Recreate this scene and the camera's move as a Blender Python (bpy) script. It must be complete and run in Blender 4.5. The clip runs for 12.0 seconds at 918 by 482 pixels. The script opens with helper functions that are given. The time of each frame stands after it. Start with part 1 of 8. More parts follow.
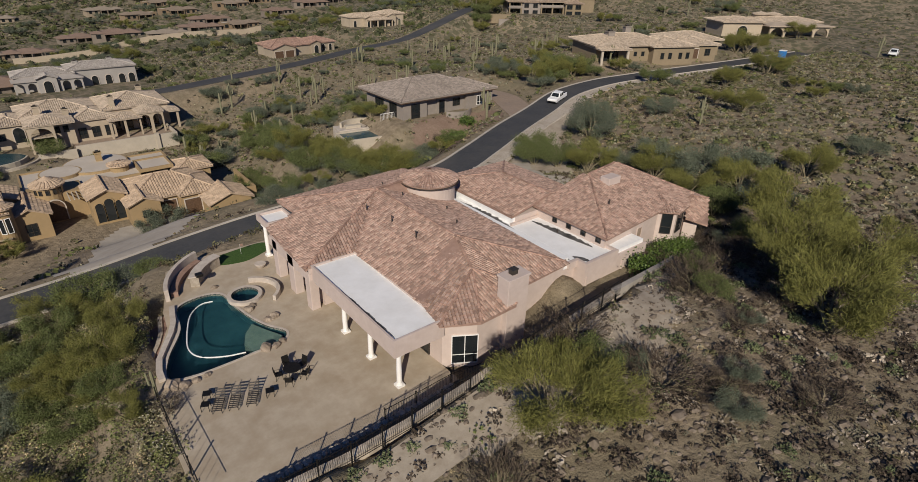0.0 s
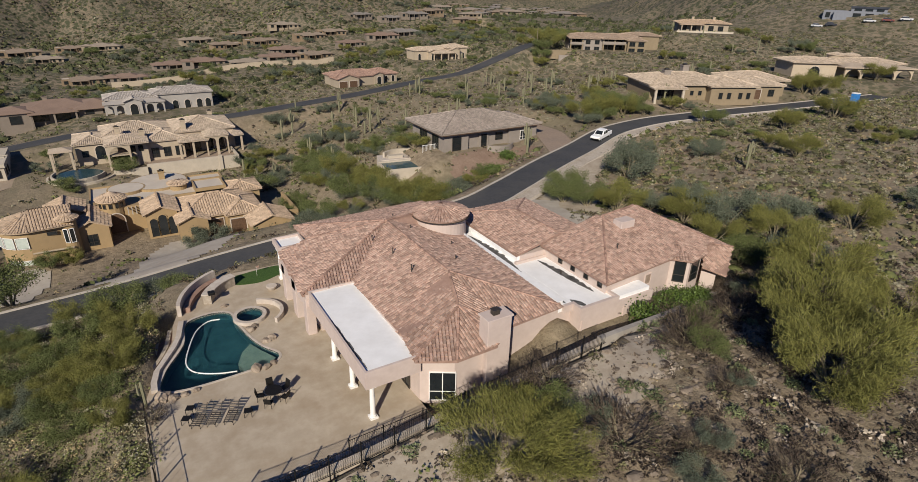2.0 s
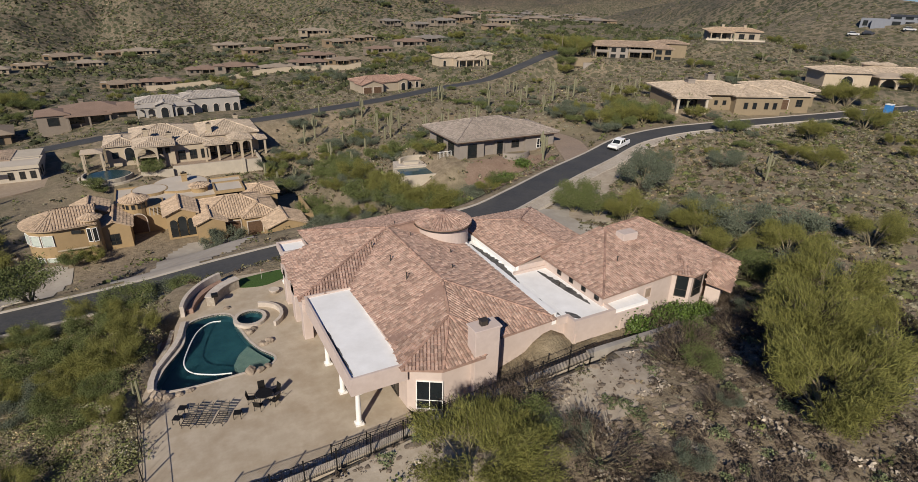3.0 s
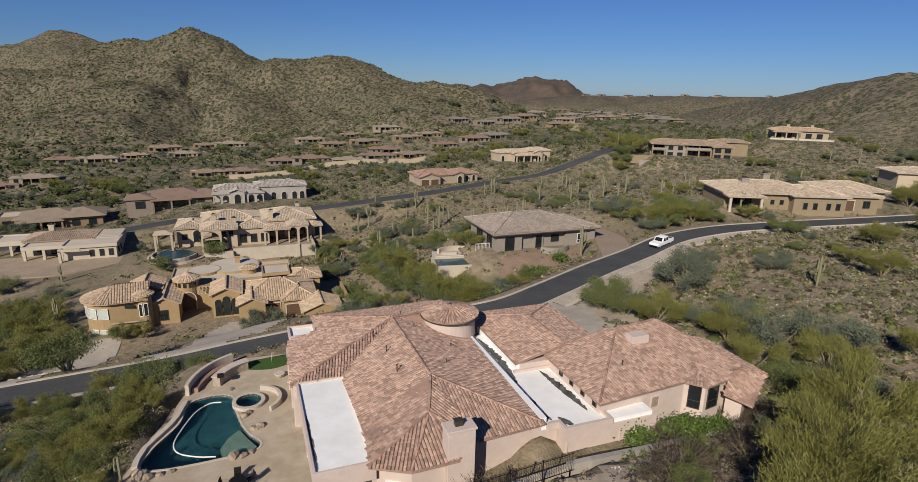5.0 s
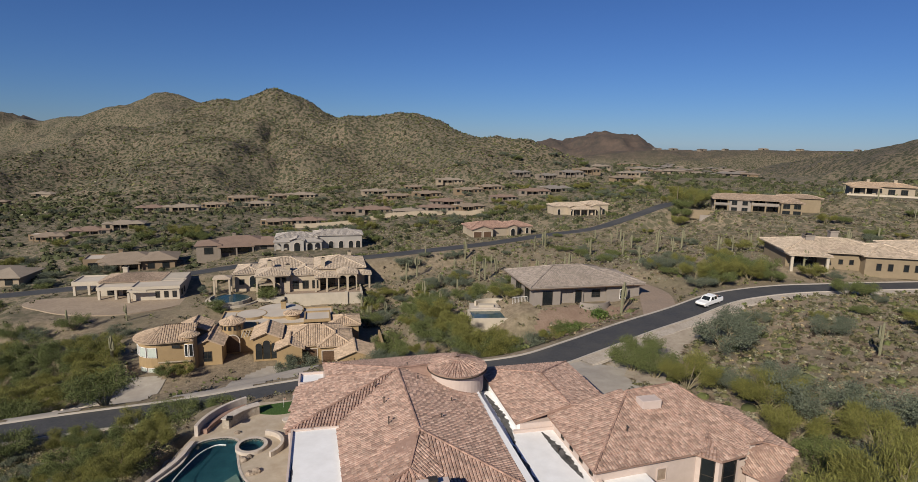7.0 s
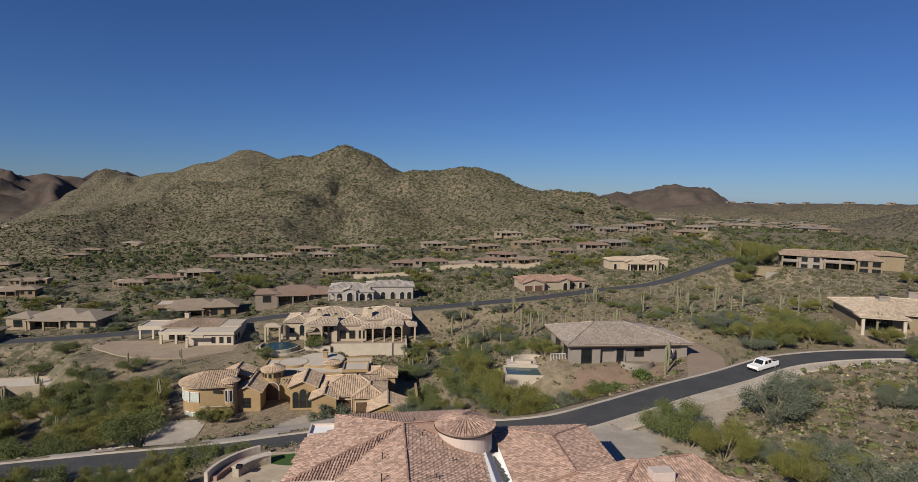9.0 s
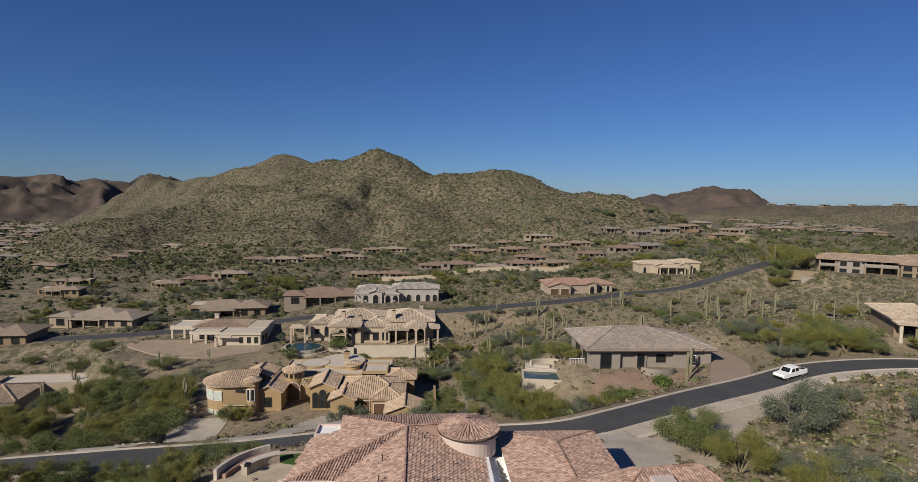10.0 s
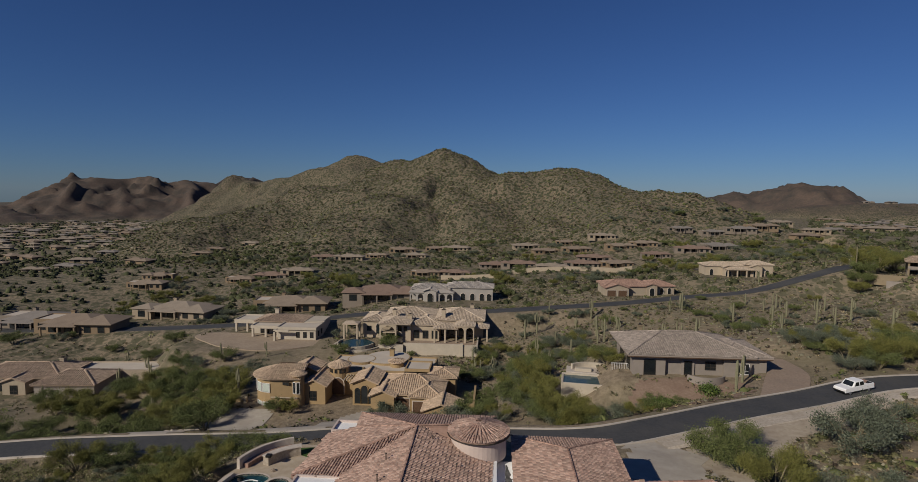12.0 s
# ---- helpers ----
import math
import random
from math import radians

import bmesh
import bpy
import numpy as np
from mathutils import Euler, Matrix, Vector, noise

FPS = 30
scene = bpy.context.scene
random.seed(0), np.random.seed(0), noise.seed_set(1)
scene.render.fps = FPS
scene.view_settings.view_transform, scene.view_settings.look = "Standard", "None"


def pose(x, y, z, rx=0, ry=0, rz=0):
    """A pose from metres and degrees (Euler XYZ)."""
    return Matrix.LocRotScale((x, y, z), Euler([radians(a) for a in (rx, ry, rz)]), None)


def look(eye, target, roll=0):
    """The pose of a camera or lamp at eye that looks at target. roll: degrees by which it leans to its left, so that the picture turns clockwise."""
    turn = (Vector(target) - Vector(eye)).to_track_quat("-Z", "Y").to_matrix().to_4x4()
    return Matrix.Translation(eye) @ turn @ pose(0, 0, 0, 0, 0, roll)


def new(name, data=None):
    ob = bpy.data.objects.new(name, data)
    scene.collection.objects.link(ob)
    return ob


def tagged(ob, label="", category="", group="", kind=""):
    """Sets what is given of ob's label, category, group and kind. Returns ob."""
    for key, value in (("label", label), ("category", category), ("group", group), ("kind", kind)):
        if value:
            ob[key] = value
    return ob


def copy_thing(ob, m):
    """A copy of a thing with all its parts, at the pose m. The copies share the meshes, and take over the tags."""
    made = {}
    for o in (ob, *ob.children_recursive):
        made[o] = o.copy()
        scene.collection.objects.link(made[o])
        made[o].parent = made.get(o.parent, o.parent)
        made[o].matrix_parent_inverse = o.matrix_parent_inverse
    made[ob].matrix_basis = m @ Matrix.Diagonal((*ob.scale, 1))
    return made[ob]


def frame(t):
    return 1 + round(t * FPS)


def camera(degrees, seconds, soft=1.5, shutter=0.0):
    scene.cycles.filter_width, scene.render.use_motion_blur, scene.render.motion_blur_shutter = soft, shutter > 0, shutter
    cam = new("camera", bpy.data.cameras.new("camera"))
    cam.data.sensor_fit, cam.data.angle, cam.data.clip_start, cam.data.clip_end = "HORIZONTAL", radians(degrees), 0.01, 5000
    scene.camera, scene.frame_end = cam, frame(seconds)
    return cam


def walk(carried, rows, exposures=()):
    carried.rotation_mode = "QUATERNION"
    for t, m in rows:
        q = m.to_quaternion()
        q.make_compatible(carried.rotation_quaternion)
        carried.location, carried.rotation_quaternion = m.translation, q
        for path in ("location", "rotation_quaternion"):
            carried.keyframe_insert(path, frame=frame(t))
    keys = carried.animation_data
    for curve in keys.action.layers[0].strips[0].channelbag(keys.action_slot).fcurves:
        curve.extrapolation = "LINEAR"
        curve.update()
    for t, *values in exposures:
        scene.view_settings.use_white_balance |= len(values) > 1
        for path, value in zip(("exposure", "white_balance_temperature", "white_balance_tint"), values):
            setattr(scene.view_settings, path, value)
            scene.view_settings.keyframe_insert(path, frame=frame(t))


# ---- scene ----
cam = camera(78.6, 12.0, soft=0.85)
PATH = [
    (0, (-0.755, -0.152, 28.027), (0.368, 1.221, 27.103), 1.5),
    (0.5, (0.387, -1.047, 28.284), (1.47, 0.371, 27.381), 1.6),
    (1, (1.595, -1.922, 28.532), (2.636, -0.46, 27.649), 1.6),
    (1.5, (2.836, -2.763, 28.734), (3.837, -1.26, 27.874), 1.6),
    (2, (4.101, -3.565, 28.897), (5.059, -2.022, 28.059), 1.6),
    (2.5, (5.391, -4.298, 29.035), (6.304, -2.724, 28.207), 1.6),
    (2.7, (5.824, -4.525, 29.163), (6.722, -2.943, 28.332), 1.6),
    (4.3, (10.362, -6.576, 29.65), (11.126, -4.851, 28.987), 1.6),
    (4.5, (10.969, -6.808, 29.715), (11.714, -5.06, 29.09), 1.5),
    (5, (12.431, -7.42, 29.841), (13.124, -5.621, 29.31), 1.4),
    (5.5, (13.906, -7.892, 29.882), (14.546, -6.048, 29.447), 1.4),
    (6, (15.351, -8.347, 29.79), (15.942, -6.474, 29.408), 1.4),
    (6.5, (16.868, -8.749, 29.855), (17.4, -6.86, 29.47), 1.3),
    (7, (18.364, -9.045, 29.903), (18.833, -7.133, 29.547), 1.2),
    (7.2, (18.988, -9.11, 29.92), (19.432, -7.19, 29.579), 1.1),
    (9, (24.101, -9.799, 30.054), (24.338, -7.821, 29.879), 1.1),
    (9.5, (25.626, -9.77, 29.973), (25.804, -7.785, 29.81), 1.0),
    (10, (27.098, -9.882, 30.067), (27.216, -7.893, 29.9), 0.9),
    (10.5, (28.635, -9.853, 30.136), (28.693, -7.861, 29.968), 0.8),
    (11, (30.101, -9.751, 30.252), (30.098, -7.758, 30.081), 0.7),
    (11.5, (31.527, -9.533, 30.193), (31.457, -7.542, 30.021), 0.7),
    (12, (33.041, -9.267, 30.216), (32.908, -7.279, 30.042), 0.6),
]
walk(cam, [(t, look(eye, target, roll)) for t, eye, target, roll in PATH],
     exposures=[(0.0, -0.2), (0.4, -0.11), (2.5, 0.06), (7.0, 0.08), (10.5, 0.04), (11.6, 0.05), (12.0, -0.48)])

# ---- sky and sun ----
SUN_EL, SUN_AZ = 31.0, 222.6
world = bpy.data.worlds.new("sky")
scene.world = world
world.use_nodes = True
wn = world.node_tree
sky = wn.nodes.new("ShaderNodeTexSky")
sky.sky_type, sky.sun_disc = "NISHITA", False
sky.sun_elevation, sky.sun_rotation = radians(SUN_EL), radians(SUN_AZ)
sky.altitude, sky.air_density, sky.dust_density, sky.ozone_density = 900, 1.0, 0.05, 6.0
tint = wn.nodes.new("ShaderNodeMix")
tint.data_type, tint.blend_type = "RGBA", "MULTIPLY"
tint.inputs[0].default_value, tint.inputs[7].default_value = 1.0, (0.77, 1.01, 1.48, 1)
wn.links.new(sky.outputs[0], tint.inputs[6])
wn.links.new(tint.outputs[2], wn.nodes["Background"].inputs[0])
wn.nodes["Background"].inputs[1].default_value = 0.041
sun = new("sun", bpy.data.lights.new("sun", "SUN"))
sun.data.energy, sun.data.angle, sun.data.color = 5.0, radians(0.53), (1.0, 0.91, 0.78)
sun_dir = Vector((math.sin(radians(SUN_AZ)) * math.cos(radians(SUN_EL)), math.cos(radians(SUN_AZ)) * math.cos(radians(SUN_EL)), math.sin(radians(SUN_EL))))
sun.matrix_world = look(sun_dir * 200, (0, 0, 0))

# ---- materials ----
def mat(name, c1, c2, scale=1.0, rough=0.9, c3=None, scale3=0.1, amount3=0.5, bump=0.0, bscale=None, bdist=0.02, metal=0.0, island=0.0, rand=0.0, spec=0.3, detail=6.0, tone=False):
    """Two tones mixed by fine noise, a third by coarse noise, bump, and brightness that varies by island or by object."""
    m = bpy.data.materials.new(name)
    m.use_nodes = True
    nt = m.node_tree
    n, l = nt.nodes, nt.links
    b = n["Principled BSDF"]
    b.inputs["Roughness"].default_value, b.inputs["Metallic"].default_value = rough, metal
    b.inputs["Specular IOR Level"].default_value = spec
    co = n.new("ShaderNodeTexCoord")

    def noise_at(s, d=detail):
        t = n.new("ShaderNodeTexNoise")
        t.inputs["Scale"].default_value, t.inputs["Detail"].default_value, t.inputs["Roughness"].default_value = s, d, 0.65
        l.new(co.outputs["Object"], t.inputs["Vector"])
        return t

    def ramp(out, a, z):
        r = n.new("ShaderNodeMapRange")
        r.inputs[1].default_value, r.inputs[2].default_value = a, z
        l.new(out, r.inputs[0])
        return r.outputs[0]

    def mix(fac, a, z, mode="MIX"):
        x = n.new("ShaderNodeMix")
        x.data_type, x.blend_type = "RGBA", mode
        for sock, v in ((x.inputs[0], fac), (x.inputs[6], a), (x.inputs[7], z)):
            if isinstance(v, (int, float)):
                sock.default_value = v
            elif isinstance(v, tuple):
                sock.default_value = (*v, 1)
            else:
                l.new(v, sock)
        return x.outputs[2]

    col = mix(ramp(noise_at(scale).outputs[0], 0.35, 0.65), c1, c2)
    if c3:
        f = ramp(noise_at(scale3, 4.0).outputs[0], 0.42, 0.68)
        mm = n.new("ShaderNodeMath")
        mm.operation = "MULTIPLY"
        mm.inputs[1].default_value = amount3
        l.new(f, mm.inputs[0])
        col = mix(mm.outputs[0], col, c3)
    for kind, amt in (("island", island), ("object", rand)):
        if amt:
            if kind == "island":
                src = n.new("ShaderNodeNewGeometry").outputs["Random Per Island"]
            else:
                src = n.new("ShaderNodeObjectInfo").outputs["Random"]
            hv = n.new("ShaderNodeHueSaturation")
            r = n.new("ShaderNodeMapRange")
            r.inputs[3].default_value, r.inputs[4].default_value = 1 - amt, 1 + amt
            l.new(src, r.inputs[0])
            l.new(r.outputs[0], hv.inputs["Value"])
            l.new(col, hv.inputs["Color"])
            col = hv.outputs[0]
    if tone:
        at = n.new("ShaderNodeAttribute")
        at.attribute_name = "tone"
        hv = n.new("ShaderNodeHueSaturation")
        l.new(at.outputs["Fac"], hv.inputs["Value"])
        l.new(col, hv.inputs["Color"])
        col = hv.outputs[0]
    l.new(col, b.inputs["Base Color"])
    if bump:
        bp = n.new("ShaderNodeBump")
        bp.inputs["Strength"].default_value, bp.inputs["Distance"].default_value = bump, bdist
        l.new(noise_at(bscale or scale * 3).outputs[0], bp.inputs["Height"])
        l.new(bp.outputs[0], b.inputs["Normal"])
    return m


M_SOIL = mat("desert_soil", (0.175, 0.137, 0.092), (0.315, 0.252, 0.172), 0.9, 0.95, (0.155, 0.14, 0.085), 0.06, 0.7, bump=0.9, bscale=2.2, bdist=0.25)


def brushy(m, dark, pale):
    """Lays brush and brown rock over a ground material where its brush attribute says so."""
    nt = m.node_tree
    n, l = nt.nodes, nt.links
    b = n["Principled BSDF"]
    soil = b.inputs["Base Color"].links[0].from_socket
    at = n.new("ShaderNodeAttribute")
    at.attribute_name = "brush"
    co = n.new("ShaderNodeTexCoord")
    cols = []
    for s, lo, hi in ((0.16, 0.4, 0.62), (0.03, 0.4, 0.65)):
        t = n.new("ShaderNodeTexNoise")
        t.inputs["Scale"].default_value, t.inputs["Detail"].default_value, t.inputs["Roughness"].default_value = s, 7.0, 0.75
        l.new(co.outputs["Object"], t.inputs["Vector"])
        r = n.new("ShaderNodeMapRange")
        r.inputs[1].default_value, r.inputs[2].default_value = lo, hi
        l.new(t.outputs[0], r.inputs[0])
        cols.append(r.outputs[0])

    def mix(f, a, c):
        x = n.new("ShaderNodeMix")
        x.data_type = "RGBA"
        for sock, v in ((x.inputs[0], f), (x.inputs[6], a), (x.inputs[7], c)):
            if isinstance(v, tuple):
                sock.default_value = (*v, 1)
            else:
                l.new(v, sock)
        return x.outputs[2]

    # single shrubs as dark dots of uneven size, large and small, over stony soil
    grain = n.new("ShaderNodeTexNoise")
    grain.inputs["Scale"].default_value, grain.inputs["Detail"].default_value = 0.9, 5.0
    l.new(co.outputs["Object"], grain.inputs["Vector"])
    dots = []
    for size, part_of in ((0.34, -0.7), (0.85, -0.7)):
        vo = n.new("ShaderNodeTexVoronoi")
        vo.inputs["Scale"].default_value, vo.inputs["Randomness"].default_value = size, 1.0
        l.new(co.outputs["Object"], vo.inputs["Vector"])
        edge_of = n.new("ShaderNodeMath")
        edge_of.operation = "MULTIPLY_ADD"
        edge_of.inputs[1].default_value = part_of
        l.new(grain.outputs[0], edge_of.inputs[0])
        l.new(vo.outputs["Distance"], edge_of.inputs[2])
        dot = n.new("ShaderNodeMapRange")
        dot.inputs[1].default_value, dot.inputs[2].default_value = 0.05, 0.2
        l.new(edge_of.outputs[0], dot.inputs[0])
        dots.append(dot.outputs[0])
    soil_tone = mix(cols[1], pale, (0.165, 0.137, 0.097))
    soil_tone = mix(dots[1], (0.12, 0.11, 0.072), soil_tone)
    shrub = mix(cols[0], dark, (0.075, 0.08, 0.042))
    cover = mix(dots[0], shrub, soil_tone)
    slope_rock = n.new("ShaderNodeAttribute")
    slope_rock.attribute_name = "high"
    half = n.new("ShaderNodeMath")
    half.operation = "MULTIPLY"
    half.inputs[1].default_value = 0.45
    l.new(slope_rock.outputs["Fac"], half.inputs[0])
    cover = mix(half.outputs[0], cover, mix(dots[0], (0.04, 0.042, 0.024), mix(cols[1], (0.105, 0.08, 0.056), (0.07, 0.066, 0.042))))
    far_rock = n.new("ShaderNodeAttribute")
    far_rock.attribute_name = "rock"
    part_of = n.new("ShaderNodeMath")
    part_of.operation = "MULTIPLY"
    part_of.inputs[1].default_value = 0.85
    l.new(far_rock.outputs["Fac"], part_of.inputs[0])
    cover = mix(part_of.outputs[0], cover, mix(cols[1], (0.098, 0.07, 0.058), (0.045, 0.04, 0.038)))
    l.new(mix(at.outputs["Fac"], soil, cover), b.inputs["Base Color"])


brushy(M_SOIL, (0.05, 0.055, 0.029), (0.26, 0.208, 0.14))
M_GRAVEL = mat("pale_gravel", (0.36, 0.31, 0.25), (0.50, 0.44, 0.37), 3.0, 0.95, (0.30, 0.25, 0.19), 0.25, 0.6, bump=0.6, bscale=9, bdist=0.05)
M_ASPHALT = mat("asphalt", (0.045, 0.047, 0.05), (0.065, 0.066, 0.07), 2.5, 0.85, (0.085, 0.082, 0.078), 0.15, 0.7, bump=0.3, bscale=40, bdist=0.01)
M_KERB = mat("kerb_concrete", (0.42, 0.38, 0.33), (0.52, 0.47, 0.41), 2.0, 0.9, (0.33, 0.29, 0.24), 0.5, 0.6)
M_CONC = mat("driveway_concrete", (0.36, 0.32, 0.27), (0.43, 0.39, 0.33), 0.8, 0.9, (0.30, 0.26, 0.22), 0.15, 0.6, bump=0.15, bscale=20)
M_PAVER = mat("brown_pavers", (0.27, 0.20, 0.15), (0.36, 0.28, 0.21), 2.5, 0.9, (0.24, 0.19, 0.15), 0.2, 0.5, bump=0.2, bscale=12)
M_PATIO = mat("patio_concrete", (0.40, 0.335, 0.25), (0.47, 0.40, 0.31), 0.9, 0.8, (0.33, 0.26, 0.18), 0.42, 0.75, bump=0.12, bscale=16)
M_COPING = mat("coping_stone", (0.45, 0.39, 0.33), (0.56, 0.50, 0.43), 2.0, 0.8, (0.38, 0.32, 0.26), 0.6, 0.5, bump=0.3, bscale=8)
M_STUCCO = mat("pink_beige_stucco", (0.52, 0.425, 0.375), (0.58, 0.482, 0.43), 1.2, 0.92, (0.47, 0.385, 0.335), 0.25, 0.5, bump=0.25, bscale=30, bdist=0.01)
M_WHITEROOF = mat("white_roof_coating", (0.80, 0.80, 0.79), (0.86, 0.86, 0.85), 1.0, 0.75, (0.66, 0.65, 0.62), 0.3, 0.45, bump=0.15, bscale=10)
M_STAIN_SHADE = mat("dark_stain_and_shade", (0.035, 0.035, 0.035), (0.10, 0.098, 0.095), 2.0, 0.8, (0.30, 0.29, 0.28), 0.9, 0.4)
M_WHITE = mat("white_paint", (0.76, 0.74, 0.70), (0.82, 0.80, 0.77), 2.0, 0.6)
M_TILE = mat("terracotta_tile", (0.31, 0.193, 0.148), (0.395, 0.265, 0.21), 7.0, 0.85, (0.51, 0.395, 0.32), 2.6, 0.6, island=0.33)
M_TILECAP = mat("ridge_tile", (0.30, 0.187, 0.142), (0.37, 0.24, 0.185), 3.0, 0.85, island=0.35)
M_UNDER = mat("roof_underlay", (0.27, 0.172, 0.132), (0.34, 0.225, 0.178), 2.0, 0.95)
M_METAL = mat("black_iron", (0.018, 0.017, 0.016), (0.03, 0.028, 0.026), 8.0, 0.55, metal=0.6)
M_LOUNGE = mat("weathered_bronze_metal", (0.045, 0.04, 0.036), (0.085, 0.076, 0.068), 9.0, 0.6, metal=0.3)
M_BRONZE = mat("bronze_frame", (0.05, 0.042, 0.035), (0.07, 0.06, 0.05), 5.0, 0.5, metal=0.3)
M_GLASS = mat("dark_glass", (0.012, 0.015, 0.017), (0.02, 0.024, 0.026), 0.5, 0.06, spec=0.6)
M_DARKWOOD = mat("brown_door", (0.085, 0.05, 0.03), (0.13, 0.08, 0.05), 4.0, 0.6, bump=0.2, bscale=20)
M_LAWN = mat("artificial_turf", (0.035, 0.075, 0.015), (0.06, 0.11, 0.025), 6.0, 0.95, bump=0.6, bscale=60, bdist=0.03)
M_STONE = mat("rubble_stone", (0.33, 0.28, 0.22), (0.48, 0.42, 0.34), 3.0, 0.9, (0.24, 0.19, 0.14), 0.8, 0.5, bump=0.5, bscale=7, rand=0.25, island=0.2)
M_RED = mat("red_flagstone", (0.24, 0.15, 0.115), (0.33, 0.22, 0.17), 2.5, 0.85, bump=0.3, bscale=9)
M_POOL = mat("teal_pool_plaster", (0.004, 0.026, 0.034), (0.008, 0.038, 0.047), 1.2, 0.5, (0.02, 0.07, 0.08), 0.25, 0.6)
M_BARK = mat("grey_green_bark", (0.16, 0.14, 0.085), (0.24, 0.20, 0.13), 6.0, 0.9, bump=0.4)
M_LEAF_PALO = mat("palo_verde_leaf", (0.120, 0.122, 0.030), (0.185, 0.180, 0.050), 1.2, 0.8, island=0.35)
M_LEAF_MESQ = mat("mesquite_leaf", (0.085, 0.105, 0.032), (0.13, 0.15, 0.052), 1.2, 0.8, island=0.35)
M_LEAF_FAR = mat("far_mesquite_leaf", (0.048, 0.056, 0.024), (0.08, 0.088, 0.038), 0.4, 0.85, island=0.25, tone=True)
M_LEAF_IRON = mat("grey_green_leaf", (0.09, 0.108, 0.072), (0.135, 0.152, 0.105), 1.2, 0.85, island=0.35)
M_LEAF_CITRUS = mat("bright_shrub_leaf", (0.055, 0.09, 0.018), (0.095, 0.14, 0.03), 2.0, 0.5, island=0.4)
M_BUSH = {
    "olive": mat("creosote_leaf", (0.09, 0.088, 0.042), (0.142, 0.132, 0.066), 0.3, 0.9, island=0.35, tone=True),
    "grey": mat("bursage_leaf", (0.165, 0.155, 0.105), (0.235, 0.215, 0.15), 0.3, 0.9, island=0.3, tone=True),
    "straw": mat("dry_grass", (0.23, 0.18, 0.10), (0.31, 0.25, 0.15), 0.3, 0.95, island=0.3, tone=True),
    "tussock": mat("tussock_leaf", (0.10, 0.125, 0.055), (0.16, 0.18, 0.09), 0.3, 0.9, island=0.35, tone=True),
    "green": mat("thicket_leaf", (0.088, 0.104, 0.034), (0.14, 0.15, 0.055), 0.3, 0.85, island=0.25, tone=True),
    "dark": mat("dead_brush", (0.06, 0.045, 0.032), (0.10, 0.075, 0.055), 0.3, 0.95, island=0.4, tone=True),
}
M_TWIG = mat("bare_twigs", (0.06, 0.045, 0.032), (0.10, 0.075, 0.055), 0.3, 0.95, island=0.4)
M_CACTUS = mat("saguaro_skin", (0.17, 0.165, 0.095), (0.23, 0.22, 0.14), 4.0, 0.7, bump=0.4, bscale=20)
M_ROCK = mat("desert_rock", (0.15, 0.118, 0.088), (0.27, 0.22, 0.17), 2.0, 0.95, bump=0.6, bscale=5, rand=0.25, island=0.3)

# ---- shared mesh helpers ----
def mesh_ob(name, verts, faces, material, parent=None, smooth=False):
    me = bpy.data.meshes.new(name)
    me.from_pydata(verts, [], faces)
    me.update()
    if material:
        me.materials.append(material)
    if smooth:
        me.polygons.foreach_set("use_smooth", [True] * len(me.polygons))
    ob = new(name, me)
    if parent:
        ob.parent = parent
    return ob


def part(name, bm, material, parent, label=""):
    """Links a bmesh as one mesh object under a thing or a part."""
    me = bpy.data.meshes.new(name)
    bm.normal_update()
    bm.to_mesh(me)
    bm.free()
    me.materials.append(material)
    ob = new(name, me)
    ob.parent = parent
    return tagged(ob, label)


def box(bm, x0, x1, y0, y1, z0, z1, bevel=0.0):
    vs = [bm.verts.new(p) for p in ((x0, y0, z0), (x1, y0, z0), (x1, y1, z0), (x0, y1, z0), (x0, y0, z1), (x1, y0, z1), (x1, y1, z1), (x0, y1, z1))]
    fs = [bm.faces.new([vs[i] for i in f]) for f in ((3, 2, 1, 0), (4, 5, 6, 7), (0, 1, 5, 4), (1, 2, 6, 5), (2, 3, 7, 6), (3, 0, 4, 7))]
    if bevel:
        es = list({e for f in fs for e in f.edges})
        bmesh.ops.bevel(bm, geom=es, offset=bevel, segments=1, affect="EDGES")
    return vs


def boxes(*lists, bevel=0.0):
    bm = bmesh.new()
    for b in lists:
        box(bm, *b, bevel=bevel)
    return bm


def prism(bm, outline, z0, z1):
    """An upright prism over a plan outline (counter-clockwise); z0 and z1 may be numbers or functions of x, y."""
    f0 = z0 if callable(z0) else (lambda x, y: z0)
    f1 = z1 if callable(z1) else (lambda x, y: z1)
    lo = [bm.verts.new((x, y, f0(x, y))) for x, y in outline]
    hi = [bm.verts.new((x, y, f1(x, y))) for x, y in outline]
    bm.faces.new(hi)
    bm.faces.new(lo[::-1])
    for i in range(len(lo)):
        j = (i + 1) % len(lo)
        bm.faces.new((lo[i], lo[j], hi[j], hi[i]))


